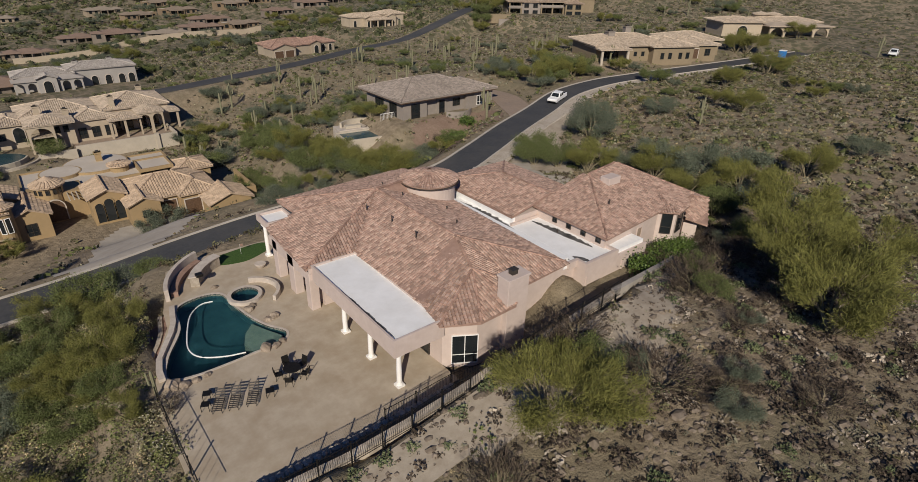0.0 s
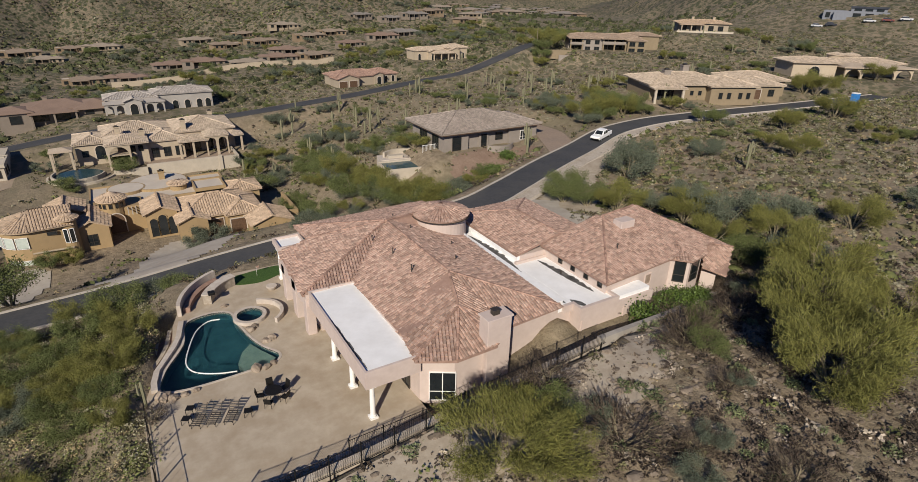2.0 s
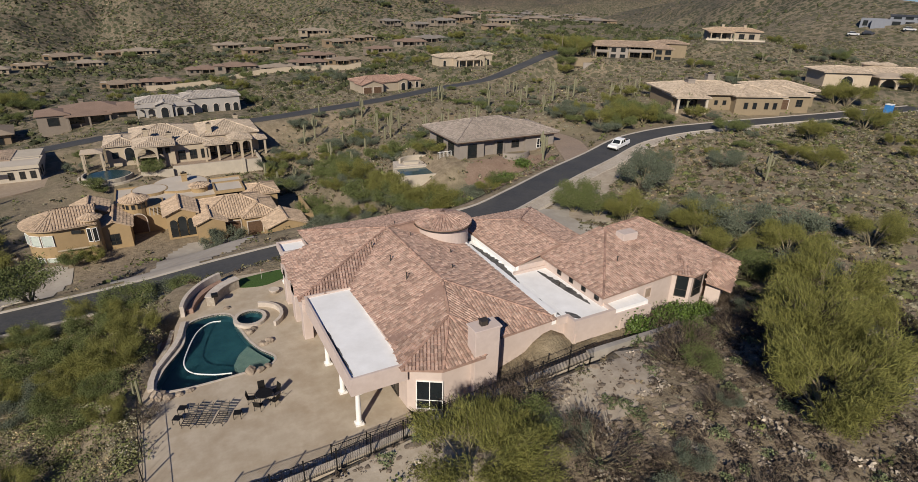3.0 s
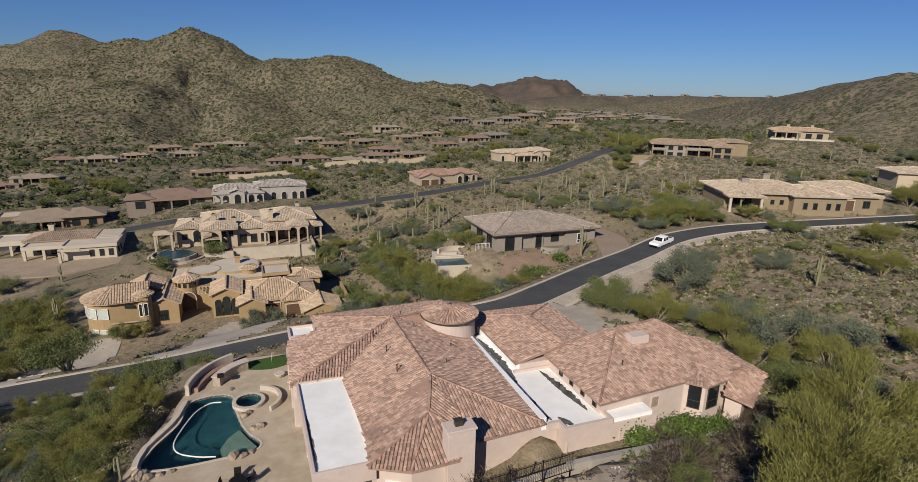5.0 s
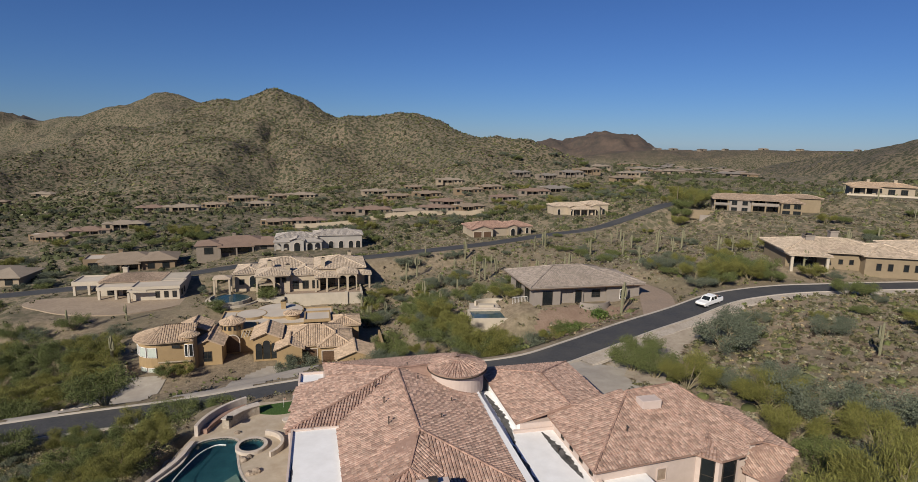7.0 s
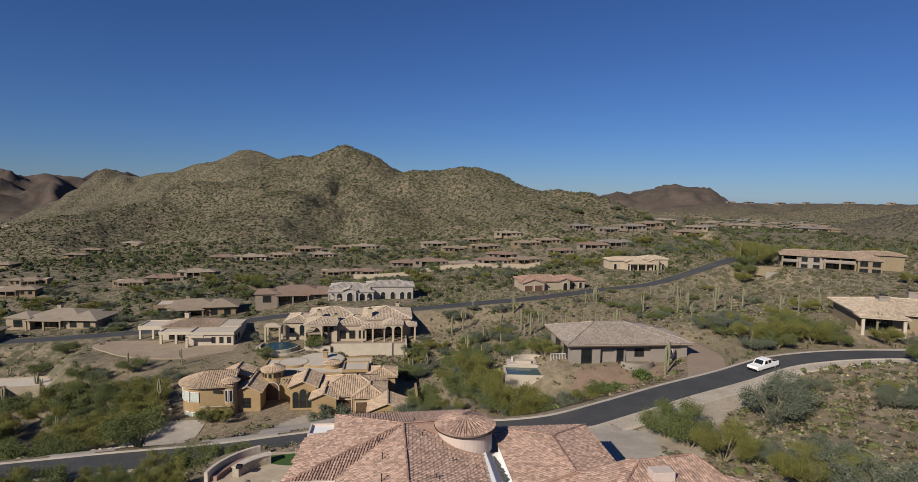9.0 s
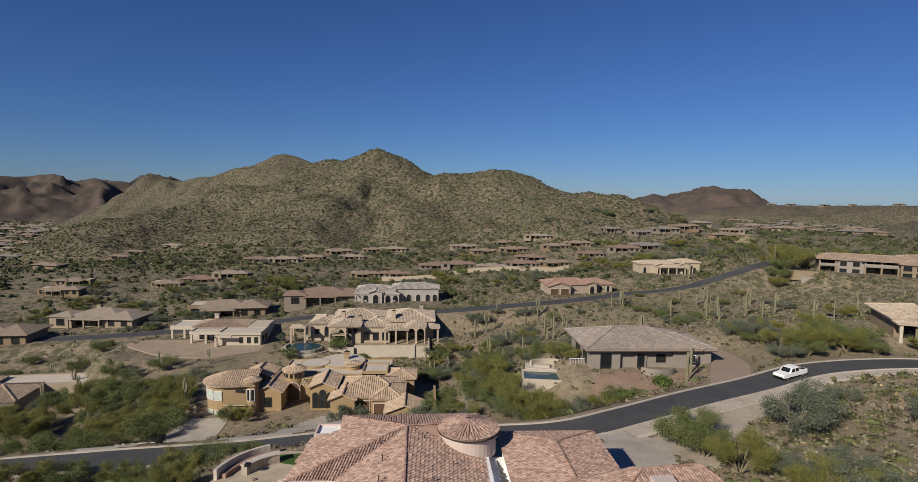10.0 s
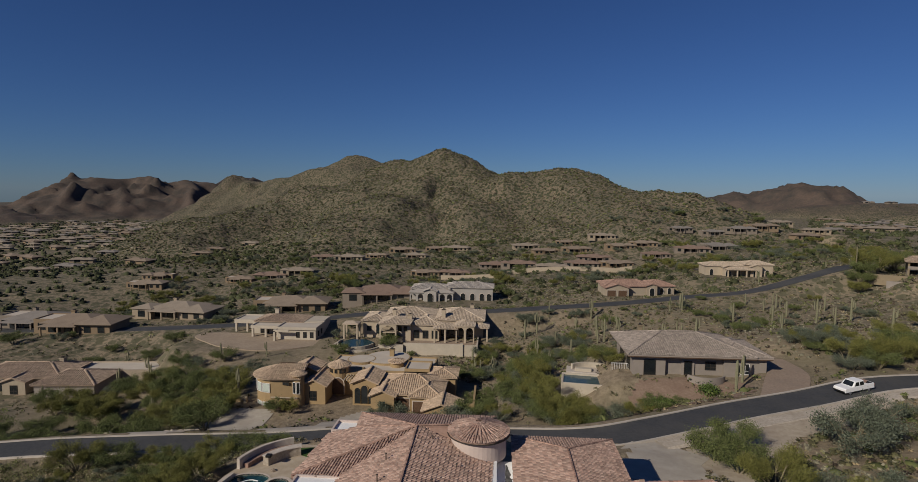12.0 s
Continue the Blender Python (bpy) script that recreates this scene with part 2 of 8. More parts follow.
def tube(bm, pts, radii, sides=6):
    rings = []
    for i, p in enumerate(pts):
        p = Vector(p)
        d = (Vector(pts[min(i + 1, len(pts) - 1)]) - Vector(pts[max(i - 1, 0)])).normalized()
        a = d.orthogonal().normalized()
        b = d.cross(a)
        rings.append([bm.verts.new(p + (a * math.cos(k * math.tau / sides) + b * math.sin(k * math.tau / sides)) * radii[i]) for k in range(sides)])
    for r, q in zip(rings, rings[1:]):
        for k in range(sides):
            bm.faces.new((r[k], r[(k + 1) % sides], q[(k + 1) % sides], q[k]))
    bm.faces.new(rings[0][::-1])
    bm.faces.new(rings[-1])


# ---- landform ----
rng = np.random.default_rng(7)
LATTICE = rng.random((256, 256))


def vnoise(x, y):
    xi, yi = np.floor(x).astype(int), np.floor(y).astype(int)
    fx, fy = x - xi, y - yi
    fx, fy = fx * fx * (3 - 2 * fx), fy * fy * (3 - 2 * fy)
    g = lambda i, j: LATTICE[i % 256, j % 256]
    return (g(xi, yi) * (1 - fx) + g(xi + 1, yi) * fx) * (1 - fy) + (g(xi, yi + 1) * (1 - fx) + g(xi + 1, yi + 1) * fx) * fy


def fbm(x, y, octaves=4, ridged=False):
    s, a, t = 0.0, 0.5, 0.0
    for k in range(octaves):
        v = vnoise(x * 2**k + 17.3 * k, y * 2**k + 5.1 * k)
        s = s + a * (1 - np.abs(2 * v - 1) if ridged else v)
        t, a = t + a, a * 0.5
    return s / t


# heights of the land round the lot, of the valley, and far off
LAND_NEAR = [(-6, 33, -4), (-22, 45, -7.5), (-5, 15, 0), (10, 12, 2.6), (24, 13, 4.6), (34, 8, 5.6), (24, -15, 7), (45, 12, 4.6), (12, 18, 3.2), (18, 18, 4.5), (25, 18, 5.0), (32, 18.6, 5.5), (43, 21.5, 3.4), (54, 24.5, 0.6), (62, 17, 2.2), (70, 40, 0.8),
             (90, 37, 2.4), (110, 55, 2.4), (72, 59, -0.6), (60, 46, -0.4), (150, 45, 3.6), (125, 20, 5), (20, 78, -7.5), (45, 75, -5), (55, 100, -6.5), (95, 110, 1.5)]
LAND_MID = [(8, 98, -12), (-14, 98, -14), (-45, 90, -18), (31, 136, -15.5), (8, 136, -14.2), (20, 134, -14.6), (-33, 150, -13.5), (-79, 130, -23), (-48, 203, -16), (10, 190, -10), (45, 150, -10),
            (70, 140, -7), (95, 150, -4), (84, 190, -5.5), (125, 140, 0), (130, 105, 3.6), (172, 152, 6.5), (215, 150, 12), (125, 208, -1), (170, 210, 6), (190, 90, 5.2), (-95, 170, -17)]
LAND_FAR = [(80, 275, -9), (5, 282, -15), (-35, 313, -13), (150, 330, 0), (222, 296, 4), (-127, 223, -25), (-146, 291, -18), (-317, 415, -28), (-600, 760, -33), (-900, 1020, -45), (-1500, 1500, -85),
            (370, 600, -11), (660, 1130, -12), (900, 1300, -12), (1800, 2400, -60), (-2500, 2500, -80), (-3600, 2800, -110), (2500, 600, 10), (-400, -200, -25), (100, -400, 25), (330, 140, 24), (300, 350, 6)]
LAND = np.array(LAND_NEAR + LAND_MID + LAND_FAR, float)

# ridge lines of the mountains: points (x, y, height), and how far their flanks reach
MAIN_WEST = [(-150, 730, 50), (-116, 695, 65), (-87, 670, 71), (-70, 648, 67), (-50, 630, 73), (-29, 626, 81), (-14, 611, 74), (1, 595, 63), (21, 579, 50), (33, 566, 44)]
MAIN_EAST = [(33, 566, 44), (45, 553, 51.5), (69, 546, 51.5), (95, 543, 55.5), (108, 542, 55.5), (116, 532, 52), (128, 502, 43), (136, 485, 38), (147, 462, 33.5), (160, 443, 34), (179, 425, 32), (192, 402, 22), (203, 380, 8)]
SPURS = [
    ([(-44, 590, 54), (-58, 555, 45), (-75, 515, 29), (-88, 465, 9), (-100, 415, -8)], 170),
    ([(-140, 672, 46), (-165, 650, 36), (-194, 621, 23), (-231, 596, 12), (-259, 560, 2), (-265, 511, -10)], 200),
    ([(-4, 570, 44), (4, 535, 33), (14, 500, 20), (22, 450, 2)], 130),
    ([(100, 510, 36), (90, 480, 27), (74, 440, 10), (62, 400, -4)], 150),
    ([(150, 420, 20), (140, 402, 12), (120, 375, -2)], 110),
]
BEHIND = [(-421, 1048, 44), (-370, 1014, 53.5), (-333, 986, 54), (-287, 959, 69), (-254, 959, 72), (-224, 957, 91), (-210, 960, 93), (-196, 959, 90), (-170, 949, 80), (-125, 938, 71), (-60, 900, 50)]
WEST_RANGE = [(-993, 1085, -15), (-1000, 1133, -14), (-1002, 1184, -1), (-1007, 1233, 14.5), (-1005, 1286, 30), (-1007, 1336, 42), (-994, 1371, 59), (-967, 1402, 55.5), (-942, 1432, 58), (-923, 1444, 62), (-903, 1458, 48), (-878, 1473, 45.5), (-852, 1477, 49), (-824, 1482, 55.5), (-804, 1516, 45), (-790, 1546, 52), (-752, 1566, 38), (-560, 1400, 30), (-421, 1048, 44)]
WEST_SPURS = [
    ([(-994, 1371, 59), (-962, 1310, 26), (-925, 1262, -4), (-900, 1225, -24)], 130),
    ([(-923, 1444, 62), (-872, 1388, 32), (-835, 1345, 4), (-805, 1305, -20)], 130),
    ([(-824, 1482, 55), (-778, 1430, 34), (-735, 1380, 10), (-700, 1330, -16)], 120),
]
FAR_BLUE = [(-1500, 2300, 20), (-1200, 2240, 45), (-1046, 2246, 51), (-988, 2273, 82), (-953, 2288, 68), (-865, 2270, 73), (-700, 2200, 60)]
EAST_HILL = [(530, 1469, 18), (563, 1394, 26), (592, 1361, 37), (631, 1344, 32), (675, 1324, 48), (710, 1307, 56), (735, 1271, 51), (752, 1239, 37), (772, 1203, 23)]
EAST_MESA = [(640, 1110, 12), (702, 1047, 18), (740, 980, 19), (800, 900, 22), (900, 780, 25), (1000, 640, 26), (1100, 450, 30)]
NEAR_HILL = [(300, 90, 22), (340, 190, 34), (375, 215, 44), (420, 280, 40), (480, 400, 26), (560, 560, 10)]
RIDGES = [(MAIN_WEST, 270, 8), (MAIN_EAST, 250, 8), (BEHIND, 300, 8), (WEST_RANGE, 290, 8), (FAR_BLUE, 460, 12), (EAST_HILL, 280, 10), (EAST_MESA, 330, 18), (NEAR_HILL, 190, 12)]
RIDGES += [(line, reach, 26) for line, reach in SPURS] + [(line, reach, 20) for line, reach in WEST_SPURS]

ROAD = [(-75, 55, -10), (-40, 62.5, -7.3), (-18, 64.3, -6), (0, 65, -5.2), (12, 66.2, -4.5), (24, 66.2, -3.6), (35, 62.5, -2.0), (46, 60.7, -0.7), (56, 64.4, -0.3), (68, 70, 0.0), (80, 74.8, 0.4), (91, 79.0, 1.2),
        (100, 80.5, 1.6), (109, 80.6, 1.9), (118, 79.8, 2.0), (128, 79.2, 2.0), (147, 77, 2.1), (162, 75, 2.3), (190, 72, 2.6)]
FAR_ROAD = [(-150, 172, -20), (-90, 166, -16.5), (-40, 166, -13), (0, 172, -9.5), (27, 165, -7.3), (52, 168, -6), (75, 173, -5), (95, 176, -3.2), (112, 172, -0.5), (128, 173, 3.6), (143, 175, 7.6), (156, 181, 7.4), (172, 198, 3.5), (196, 240, -1), (240, 360, -3)]


def spline(pts, step):
    """Points along a smooth line through pts, about step metres apart."""
    p = np.array(pts, float)
    p = np.vstack([2 * p[0] - p[1], p, 2 * p[-1] - p[-2]])
    out = []
    for a, b, c, d in zip(p, p[1:], p[2:], p[3:]):
        k = max(2, int(np.linalg.norm(c - b) / step))
        for u in np.arange(k) / k:
            out.append(0.5 * (2 * b + (c - a) * u + (2 * a - 5 * b + 4 * c - d) * u**2 + (3 * b - a - 3 * c + d) * u**3))
    out.append(p[-2])
    return np.array(out)


ROAD_LINE, FAR_LINE = spline(ROAD, 2.0), spline(FAR_ROAD, 5.0)
DRIVE_LINE = spline([(55, 58.5, -0.6), (51, 53, -0.3), (48.5, 46, -0.25)], 1.5)
GREY_DRIVE = spline([(75.5, 73.5, 0.1), (80, 82, -0.1), (84, 90, -0.4), (84, 98, -0.6)], 2.0)

# the levelled lot of the large house; its south side is cut into the hill
LOT = [(1.6, 21.9), (8.6, 21.2), (16.4, 20.6), (24.3, 20.6), (31.4, 20.9), (33.6, 21.2), (41.8, 22.9), (53.3, 25.8), (59.5, 27.5), (59, 38), (52, 48), (47, 56), (20, 57), (6.2, 54), (3.6, 47), (1.6, 39.5)]
# top of the cut above the lot, with its height
CUT = [(3, 20.6, 2.4), (8.6, 20.0, 2.9), (12.3, 19.6, 3.5), (16.4, 19.4, 4.1), (19.1, 19.4, 4.5), (24.3, 19.5, 4.8), (31.6, 19.9, 5.0), (33.6, 20.3, 4.8), (41.8, 22.0, 3.0), (53.3, 24.9, 0.5), (60, 26.5, -0.2)]
# level of the strip between the cut and the house, from west to east
BANK_X, BANK_Z = [1.6, 4, 18, 24, 29.5, 33, 43, 47, 53, 58], [-0.4, -1.1, -1.1, 0.0, 1.4, 1.95, 1.95, 1.3, 0.1, -0.12]
# house plots: centre x, y, half sizes, turn, level
PLOTS = [(6, 104, 24, 11, -4, -12.3), (13, 158, 24, 7, 3, -12.0), (17, 192, 18, 8, 3, -9.8), (-33, 156, 17, 9, -2, -13.2), (-35, 145, 21, 10, -2, -13.6), (-5, 143, 7, 5, 0, -12.7), (68, 95, 12, 7.5, 0, -1.3), (137.5, 95, 17, 7, -24, 3.2),
         (84, 192, 15, 7, 5, -5.2), (126, 212, 16, 8, 0, -0.8), (172, 156, 17, 9, -32, 7.0), (216, 150, 14, 7, -38, 12.4), (-80, 124, 18, 8, 4, -21.5), (203, 90, 22, 9, -30, 5.0)]


def seg_dist(x, y, line, closed=False):
    """Distance to a polyline, and the height of the nearest point on it."""
    best, z = np.full(x.shape, 1e9), np.zeros(x.shape)
    pts = list(line) + ([line[0]] if closed else [])
    for a, b in zip(pts, pts[1:]):
        dx, dy = b[0] - a[0], b[1] - a[1]
        u = np.clip(((x - a[0]) * dx + (y - a[1]) * dy) / (dx * dx + dy * dy + 1e-9), 0, 1)
        d = np.hypot(x - a[0] - u * dx, y - a[1] - u * dy)
        near = d < best
        best = np.where(near, d, best)
        if len(a) > 2:
            z = np.where(near, a[2] + u * (b[2] - a[2]), z)
    return best, z


def inside(x, y, poly):
    r = np.zeros(x.shape, bool)
    for (ax, ay), (bx, by) in zip(poly, poly[1:] + poly[:1]):
        r ^= ((ay > y) != (by > y)) & (x < (bx - ax) * (y - ay) / (by - ay + 1e-12) + ax)
    return r


def ease(d, a, b):
    u = np.clip((d - a) / (b - a), 0, 1)
    return u * u * (3 - 2 * u)


def land(x, y, cover=False):
    x, y = np.atleast_1d(np.asarray(x, float)), np.atleast_1d(np.asarray(y, float))
    num, den = 0.0, 0.0
    for ax, ay, az in LAND:
        soft = 8 + 0.06 * math.hypot(ax - 40, ay - 60)
        w = (soft / 10) ** 2 / ((x - ax) ** 2 + (y - ay) ** 2 + soft**2) ** 1.7
        num, den = num + w * az, den + w
    h = num / den
    h = h + (fbm(x / 22, y / 22, 4) - 0.5) * 2.4 * ease(np.hypot(x - 30, y - 38), 25, 90)
    base = h
    m, flank = np.full(x.shape, -99.0), np.ones(x.shape)
    wx, wy = (fbm(x / 60 + 3, y / 60 + 9, 3) - 0.5) * 70, (fbm(x / 60 + 31, y / 60 + 47, 3) - 0.5) * 70
    for line, reach, crest in RIDGES:
        xs, ys = [q[0] for q in line], [q[1] for q in line]
        near = (x > min(xs) - reach) & (x < max(xs) + reach) & (y > min(ys) - reach) & (y < max(ys) + reach)
        if near.any():
            xn, yn = x[near], y[near]
            d, _ = seg_dist(xn, yn, line)
            bend = np.clip(d / 70, 0, 1) if crest < 20 else 1.0
            xn, yn = xn + wx[near] * bend, yn + wy[near] * bend
            best, u_of = np.full(xn.shape, -99.0), np.ones(xn.shape)
            for a, b in zip(line, line[1:]):
                d, z = seg_dist(xn, yn, [a, b])
                u = np.clip((np.sqrt(d * d + crest * crest) - crest) / reach, 0, 1)
                v = -60 + (z + 60) * ((1 - u) ** 1.4 + 0.1 * u * (1 - u))
                u_of = np.where(v > best, u, u_of)
                best = np.maximum(best, v)
            flank[near] = np.where(best > m[near], u_of, flank[near])
            m[near] = np.logaddexp(m[near] / 2.5, best / 2.5) * 2.5 - 0.3
    # gullies and spurs on the flanks, none along the crests
    side = np.clip(flank * 7, 0, 1) * np.clip((1 - flank) * 2.5, 0, 1)
    tall = np.clip((m - base) / 60, 0, 1)
    m = m + ((fbm(x / 85 + 3, y / 85 + 9, 4, ridged=True) - 0.6) * 20 + (fbm(x / 24 + 7, y / 24, 3, ridged=True) - 0.6) * 5) * side * tall
    far = ease(np.hypot(x - 40, y - 60), 850, 1150)
    m = m + ((fbm(x / 190 + 5, y / 190, 5, ridged=True) - 0.62) * 95 + (fbm(x / 52 + 2, y / 52, 4, ridged=True) - 0.6) * 44) * side * tall * far
    k = ease(m - base, -2, 14)
    h = np.logaddexp(base / 3, m / 3) * 3
    if cover:
        return k
    h = h + (fbm(x / 9, y / 9, 4) - 0.5) * 2.6 * k
    for px, py, hx, hy, turn, z in PLOTS:
        c, s = math.cos(radians(turn)), math.sin(radians(turn))
        u, v = np.abs((x - px) * c + (y - py) * s) - hx, np.abs((y - py) * c - (x - px) * s) - hy
        d = np.hypot(np.maximum(u, 0), np.maximum(v, 0))
        h = z + (h - z) * ease(d, 0.5, 9)
    for line, half, reach in ((ROAD_LINE, 3.6, 11), (FAR_LINE, 3.4, 12), (DRIVE_LINE, 4.0, 8), (GREY_DRIVE, 3.4, 8)):
        near = (x > line[:, 0].min() - 15) & (x < line[:, 0].max() + 15) & (y > line[:, 1].min() - 15) & (y < line[:, 1].max() + 15)
        if near.any():
            d, z = seg_dist(x[near], y[near], line)
            h[near] = z - 0.06 + (h[near] - z + 0.06) * ease(d, half, reach)
    near = (x > -15) & (x < 80) & (y > 5) & (y < 75)
    if near.any():
        xx, yy = x[near], y[near]
        cd, cz = seg_dist(xx, yy, CUT)
        h[near] = np.where((xx > 1) & (xx < 62), cz + (h[near] - cz) * ease(cd, 1.2, 7.0), h[near])
        d, _ = seg_dist(xx, yy, LOT, True)
        south = yy < 28
        reach = np.where(south & (xx > 2), 1.0, 6.0)
        u = np.where(inside(xx, yy, LOT), 0, np.clip(d / reach, 0, 1))
        u = u * u * (3 - 2 * u)
        rd, _ = seg_dist(xx, yy, ROAD_LINE)
        u = np.maximum(u, 1 - ease(rd, 3.2, 5.5))
        strip = np.interp(xx, BANK_X, BANK_Z) + 1.1 * ease(2.6 - np.hypot(xx - 32.4, yy - 26.8), 0, 2.2)
        level = -0.12 + (strip + 0.12) * ease(yy, 28.5, 26.8)
        h[near] = level + (h[near] - level) * u
        basin = (xx > 2.6) & (xx < 14) & (yy > 35) & (yy < 48) & inside(xx, yy, LOT)
        h[near] = np.where(basin, np.minimum(h[near], -1.9), h[near])
    return h


def land_at(x, y):
    return float(land(x, y)[0])


def graded(bands, lo, hi, grow=1.16):
    """Grid lines in bands of (from, to, step), with steps that grow from there out to lo and hi."""
    mid = [v for a, b, step in bands for v in np.arange(a, b - step * 0.5, step)] + [bands[-1][1]]
    up, s = [], bands[-1][2]
    while (up or mid)[-1] < hi:
        s *= grow
        up.append((up or mid)[-1] + s)
    dn, s = [], bands[0][2]
    while (dn[-1] if dn else mid[0]) > lo:
        s *= grow
        dn.append((dn[-1] if dn else mid[0]) - s)
    return np.array(dn[::-1] + mid + up)


gx = graded([(-1080, -420, 8.0), (-420, -140, 3.6), (-140, -30, 1.8), (-30, 100, 0.9), (100, 260, 2.2), (260, 440, 4.5), (440, 820, 9.0)], -4200, 4200)
gy = graded([(-12, 105, 0.9), (105, 240, 1.7), (240, 680, 3.2), (680, 1020, 7.0), (1020, 1560, 8.0)], -1500, 4300)
X, Y = np.meshgrid(gx, gy)
Z = land(X.ravel(), Y.ravel())
nx, ny = len(gx), len(gy)
idx = np.arange(nx * ny).reshape(ny, nx)
quads = np.stack([idx[:-1, :-1], idx[:-1, 1:], idx[1:, 1:], idx[1:, :-1]], -1).reshape(-1, 4)
ground = mesh_ob("ground", np.stack([X.ravel(), Y.ravel(), Z], -1).tolist(), quads.tolist(), M_SOIL, smooth=True)
brush = ground.data.attributes.new("brush", "FLOAT", "POINT")
high = land(X.ravel(), Y.ravel(), True)
far_cover = np.clip(high + 0.8 * ease(np.hypot(X.ravel() - 40, Y.ravel() - 45), 85, 165), 0, 1)
brush.data.foreach_set("value", far_cover.astype(np.float32))
high_at = ground.data.attributes.new("high", "FLOAT", "POINT")
high_at.data.foreach_set("value", high.astype(np.float32))
rock = ground.data.attributes.new("rock", "FLOAT", "POINT")
rock.data.foreach_set("value", (ease(np.hypot(X.ravel() - 40, Y.ravel() - 60), 1000, 1250) * high).astype(np.float32))
tagged(ground, "sandy tan desert ground rising into brown rocky mountains", "ground", kind="structure")


def ribbon(name, line, offsets, lift, material, label, category, parent=None):
    """A strip along a line, through offsets (sideways, up) across it."""
    t = np.gradient(line[:, :2], axis=0)
    t /= np.linalg.norm(t, axis=1)[:, None]
    side = np.stack([-t[:, 1], t[:, 0]], -1)
    verts, k = [], len(offsets)
    for p, s in zip(line, side):
        for o, up in offsets:
            verts.append((p[0] + s[0] * o, p[1] + s[1] * o, p[2] + lift + up))
    faces = [(i * k + j, i * k + j + 1, (i + 1) * k + j + 1, (i + 1) * k + j) for i in range(len(line) - 1) for j in range(k - 1)]
    faces = [f[::-1] for f in faces]
    ob = mesh_ob(name, verts, faces, material, parent)
    if label:
        tagged(ob, label, category, kind="structure")
    return ob


road = ribbon("road", ROAD_LINE, [(-2.7, -0.3), (-2.7, 0), (0, 0.05), (2.7, 0), (2.7, -0.3)], 0.05, M_ASPHALT, "dark asphalt residential street with pale kerbs", "road")
for side_of in (-1, 1):
    o = [(side_of * a, u) for a, u in ((2.68, -0.2), (2.68, 0.12), (2.98, 0.14), (3.02, -0.25))]
    ribbon("kerb", ROAD_LINE, o if side_of > 0 else o[::-1], 0.05, M_KERB, "pale concrete kerb along the street", "kerb")
verge = ribbon("verge", ROAD_LINE[ROAD_LINE[:, 0] > 50], [(-5.6, -0.2), (-5.2, 0.03), (-3.0, 0.05)], 0.0, M_GRAVEL, "pale gravel verge beside the street", "verge")
far_road = ribbon("road", FAR_LINE, [(-2.6, -0.3), (-2.6, 0), (2.6, 0), (2.6, -0.3)], 0.12, M_ASPHALT, "distant dark asphalt street", "road")
drive = ribbon("driveway", DRIVE_LINE, [(-4.3, -0.3), (-4.3, 0.06), (4.3, 0.06), (4.3, -0.3)], 0.0, M_CONC, "pale concrete driveway beside the large house", "driveway")
grey_drive = ribbon("driveway", GREY_DRIVE, [(-3.2, -0.3), (-3.2, 0.05), (3.2, 0.05), (3.2, -0.3)], 0.0, M_PAVER, "brown paver driveway of the grey house", "driveway")


# ---- the large house ----
def poly_frame(poly):
    p = [Vector(q) for q in poly]
    nrm = Vector((0, 0, 0))
    for a, b in zip(p, p[1:] + p[:1]):
        nrm += a.cross(b)
    nrm.normalize()
    if nrm.z < 0:
        nrm = -nrm
    along = Vector((0, 0, 1)).cross(nrm).normalized()
    return p[0], along, nrm.cross(along).normalized(), nrm


def tile_mesh(name, polys, material, parent, pitch=0.27, course=0.38, seed=1):
    """Barrel tiles over roof planes, in courses from the eave up, each a little out of line."""
    r = np.random.default_rng(seed)
    verts, faces, base = [], [], 0
    for poly in polys:
        o, u, v, n = (np.array(q) for q in poly_frame(poly))
        flat = [(float((np.array(q) - o) @ u), float((np.array(q) - o) @ v)) for q in poly]
        us, vs = [f[0] for f in flat], [f[1] for f in flat]
        A, B = np.meshgrid(np.arange(min(us), max(us), pitch) + pitch / 2, np.arange(min(vs), max(vs), course) + course / 2)
        A, B = A.ravel(), B.ravel()
        keep = inside(A, B, flat)
        A, B = A[keep], B[keep]
        if not len(A):
            continue
        A = A + r.normal(0, 0.008, len(A))
        B = B + r.normal(0, 0.02, len(A))
        up = r.uniform(0, 0.02, len(A))
        w = pitch * 0.47
        sec = [(-w, 0.0), (-w * 0.55, 0.085), (w * 0.55, 0.085), (w, 0.0)]
        ring = []
        for end, lift in ((-course * 0.58, 0.045), (course * 0.52, 0.0)):
            for a, h in sec:
                ring.append(o + np.outer(A + a * (1.0 if end < 0 else 0.86), u) + np.outer(B + end, v) + np.outer(h + lift + up, n))
        P = np.stack(ring, 1)
        verts.append(P.reshape(-1, 3))
        k = np.arange(len(A)) * 8 + base
        for f in ((0, 1, 5, 4), (1, 2, 6, 5), (2, 3, 7, 6), (3, 2, 1, 0)):
            faces.append(np.stack([k + i for i in f], -1))
        base += len(A) * 8
    ob = mesh_ob(name, np.concatenate(verts).tolist(), np.concatenate(faces).tolist(), material, parent)
    return tagged(ob, "", "", "", "stuff")


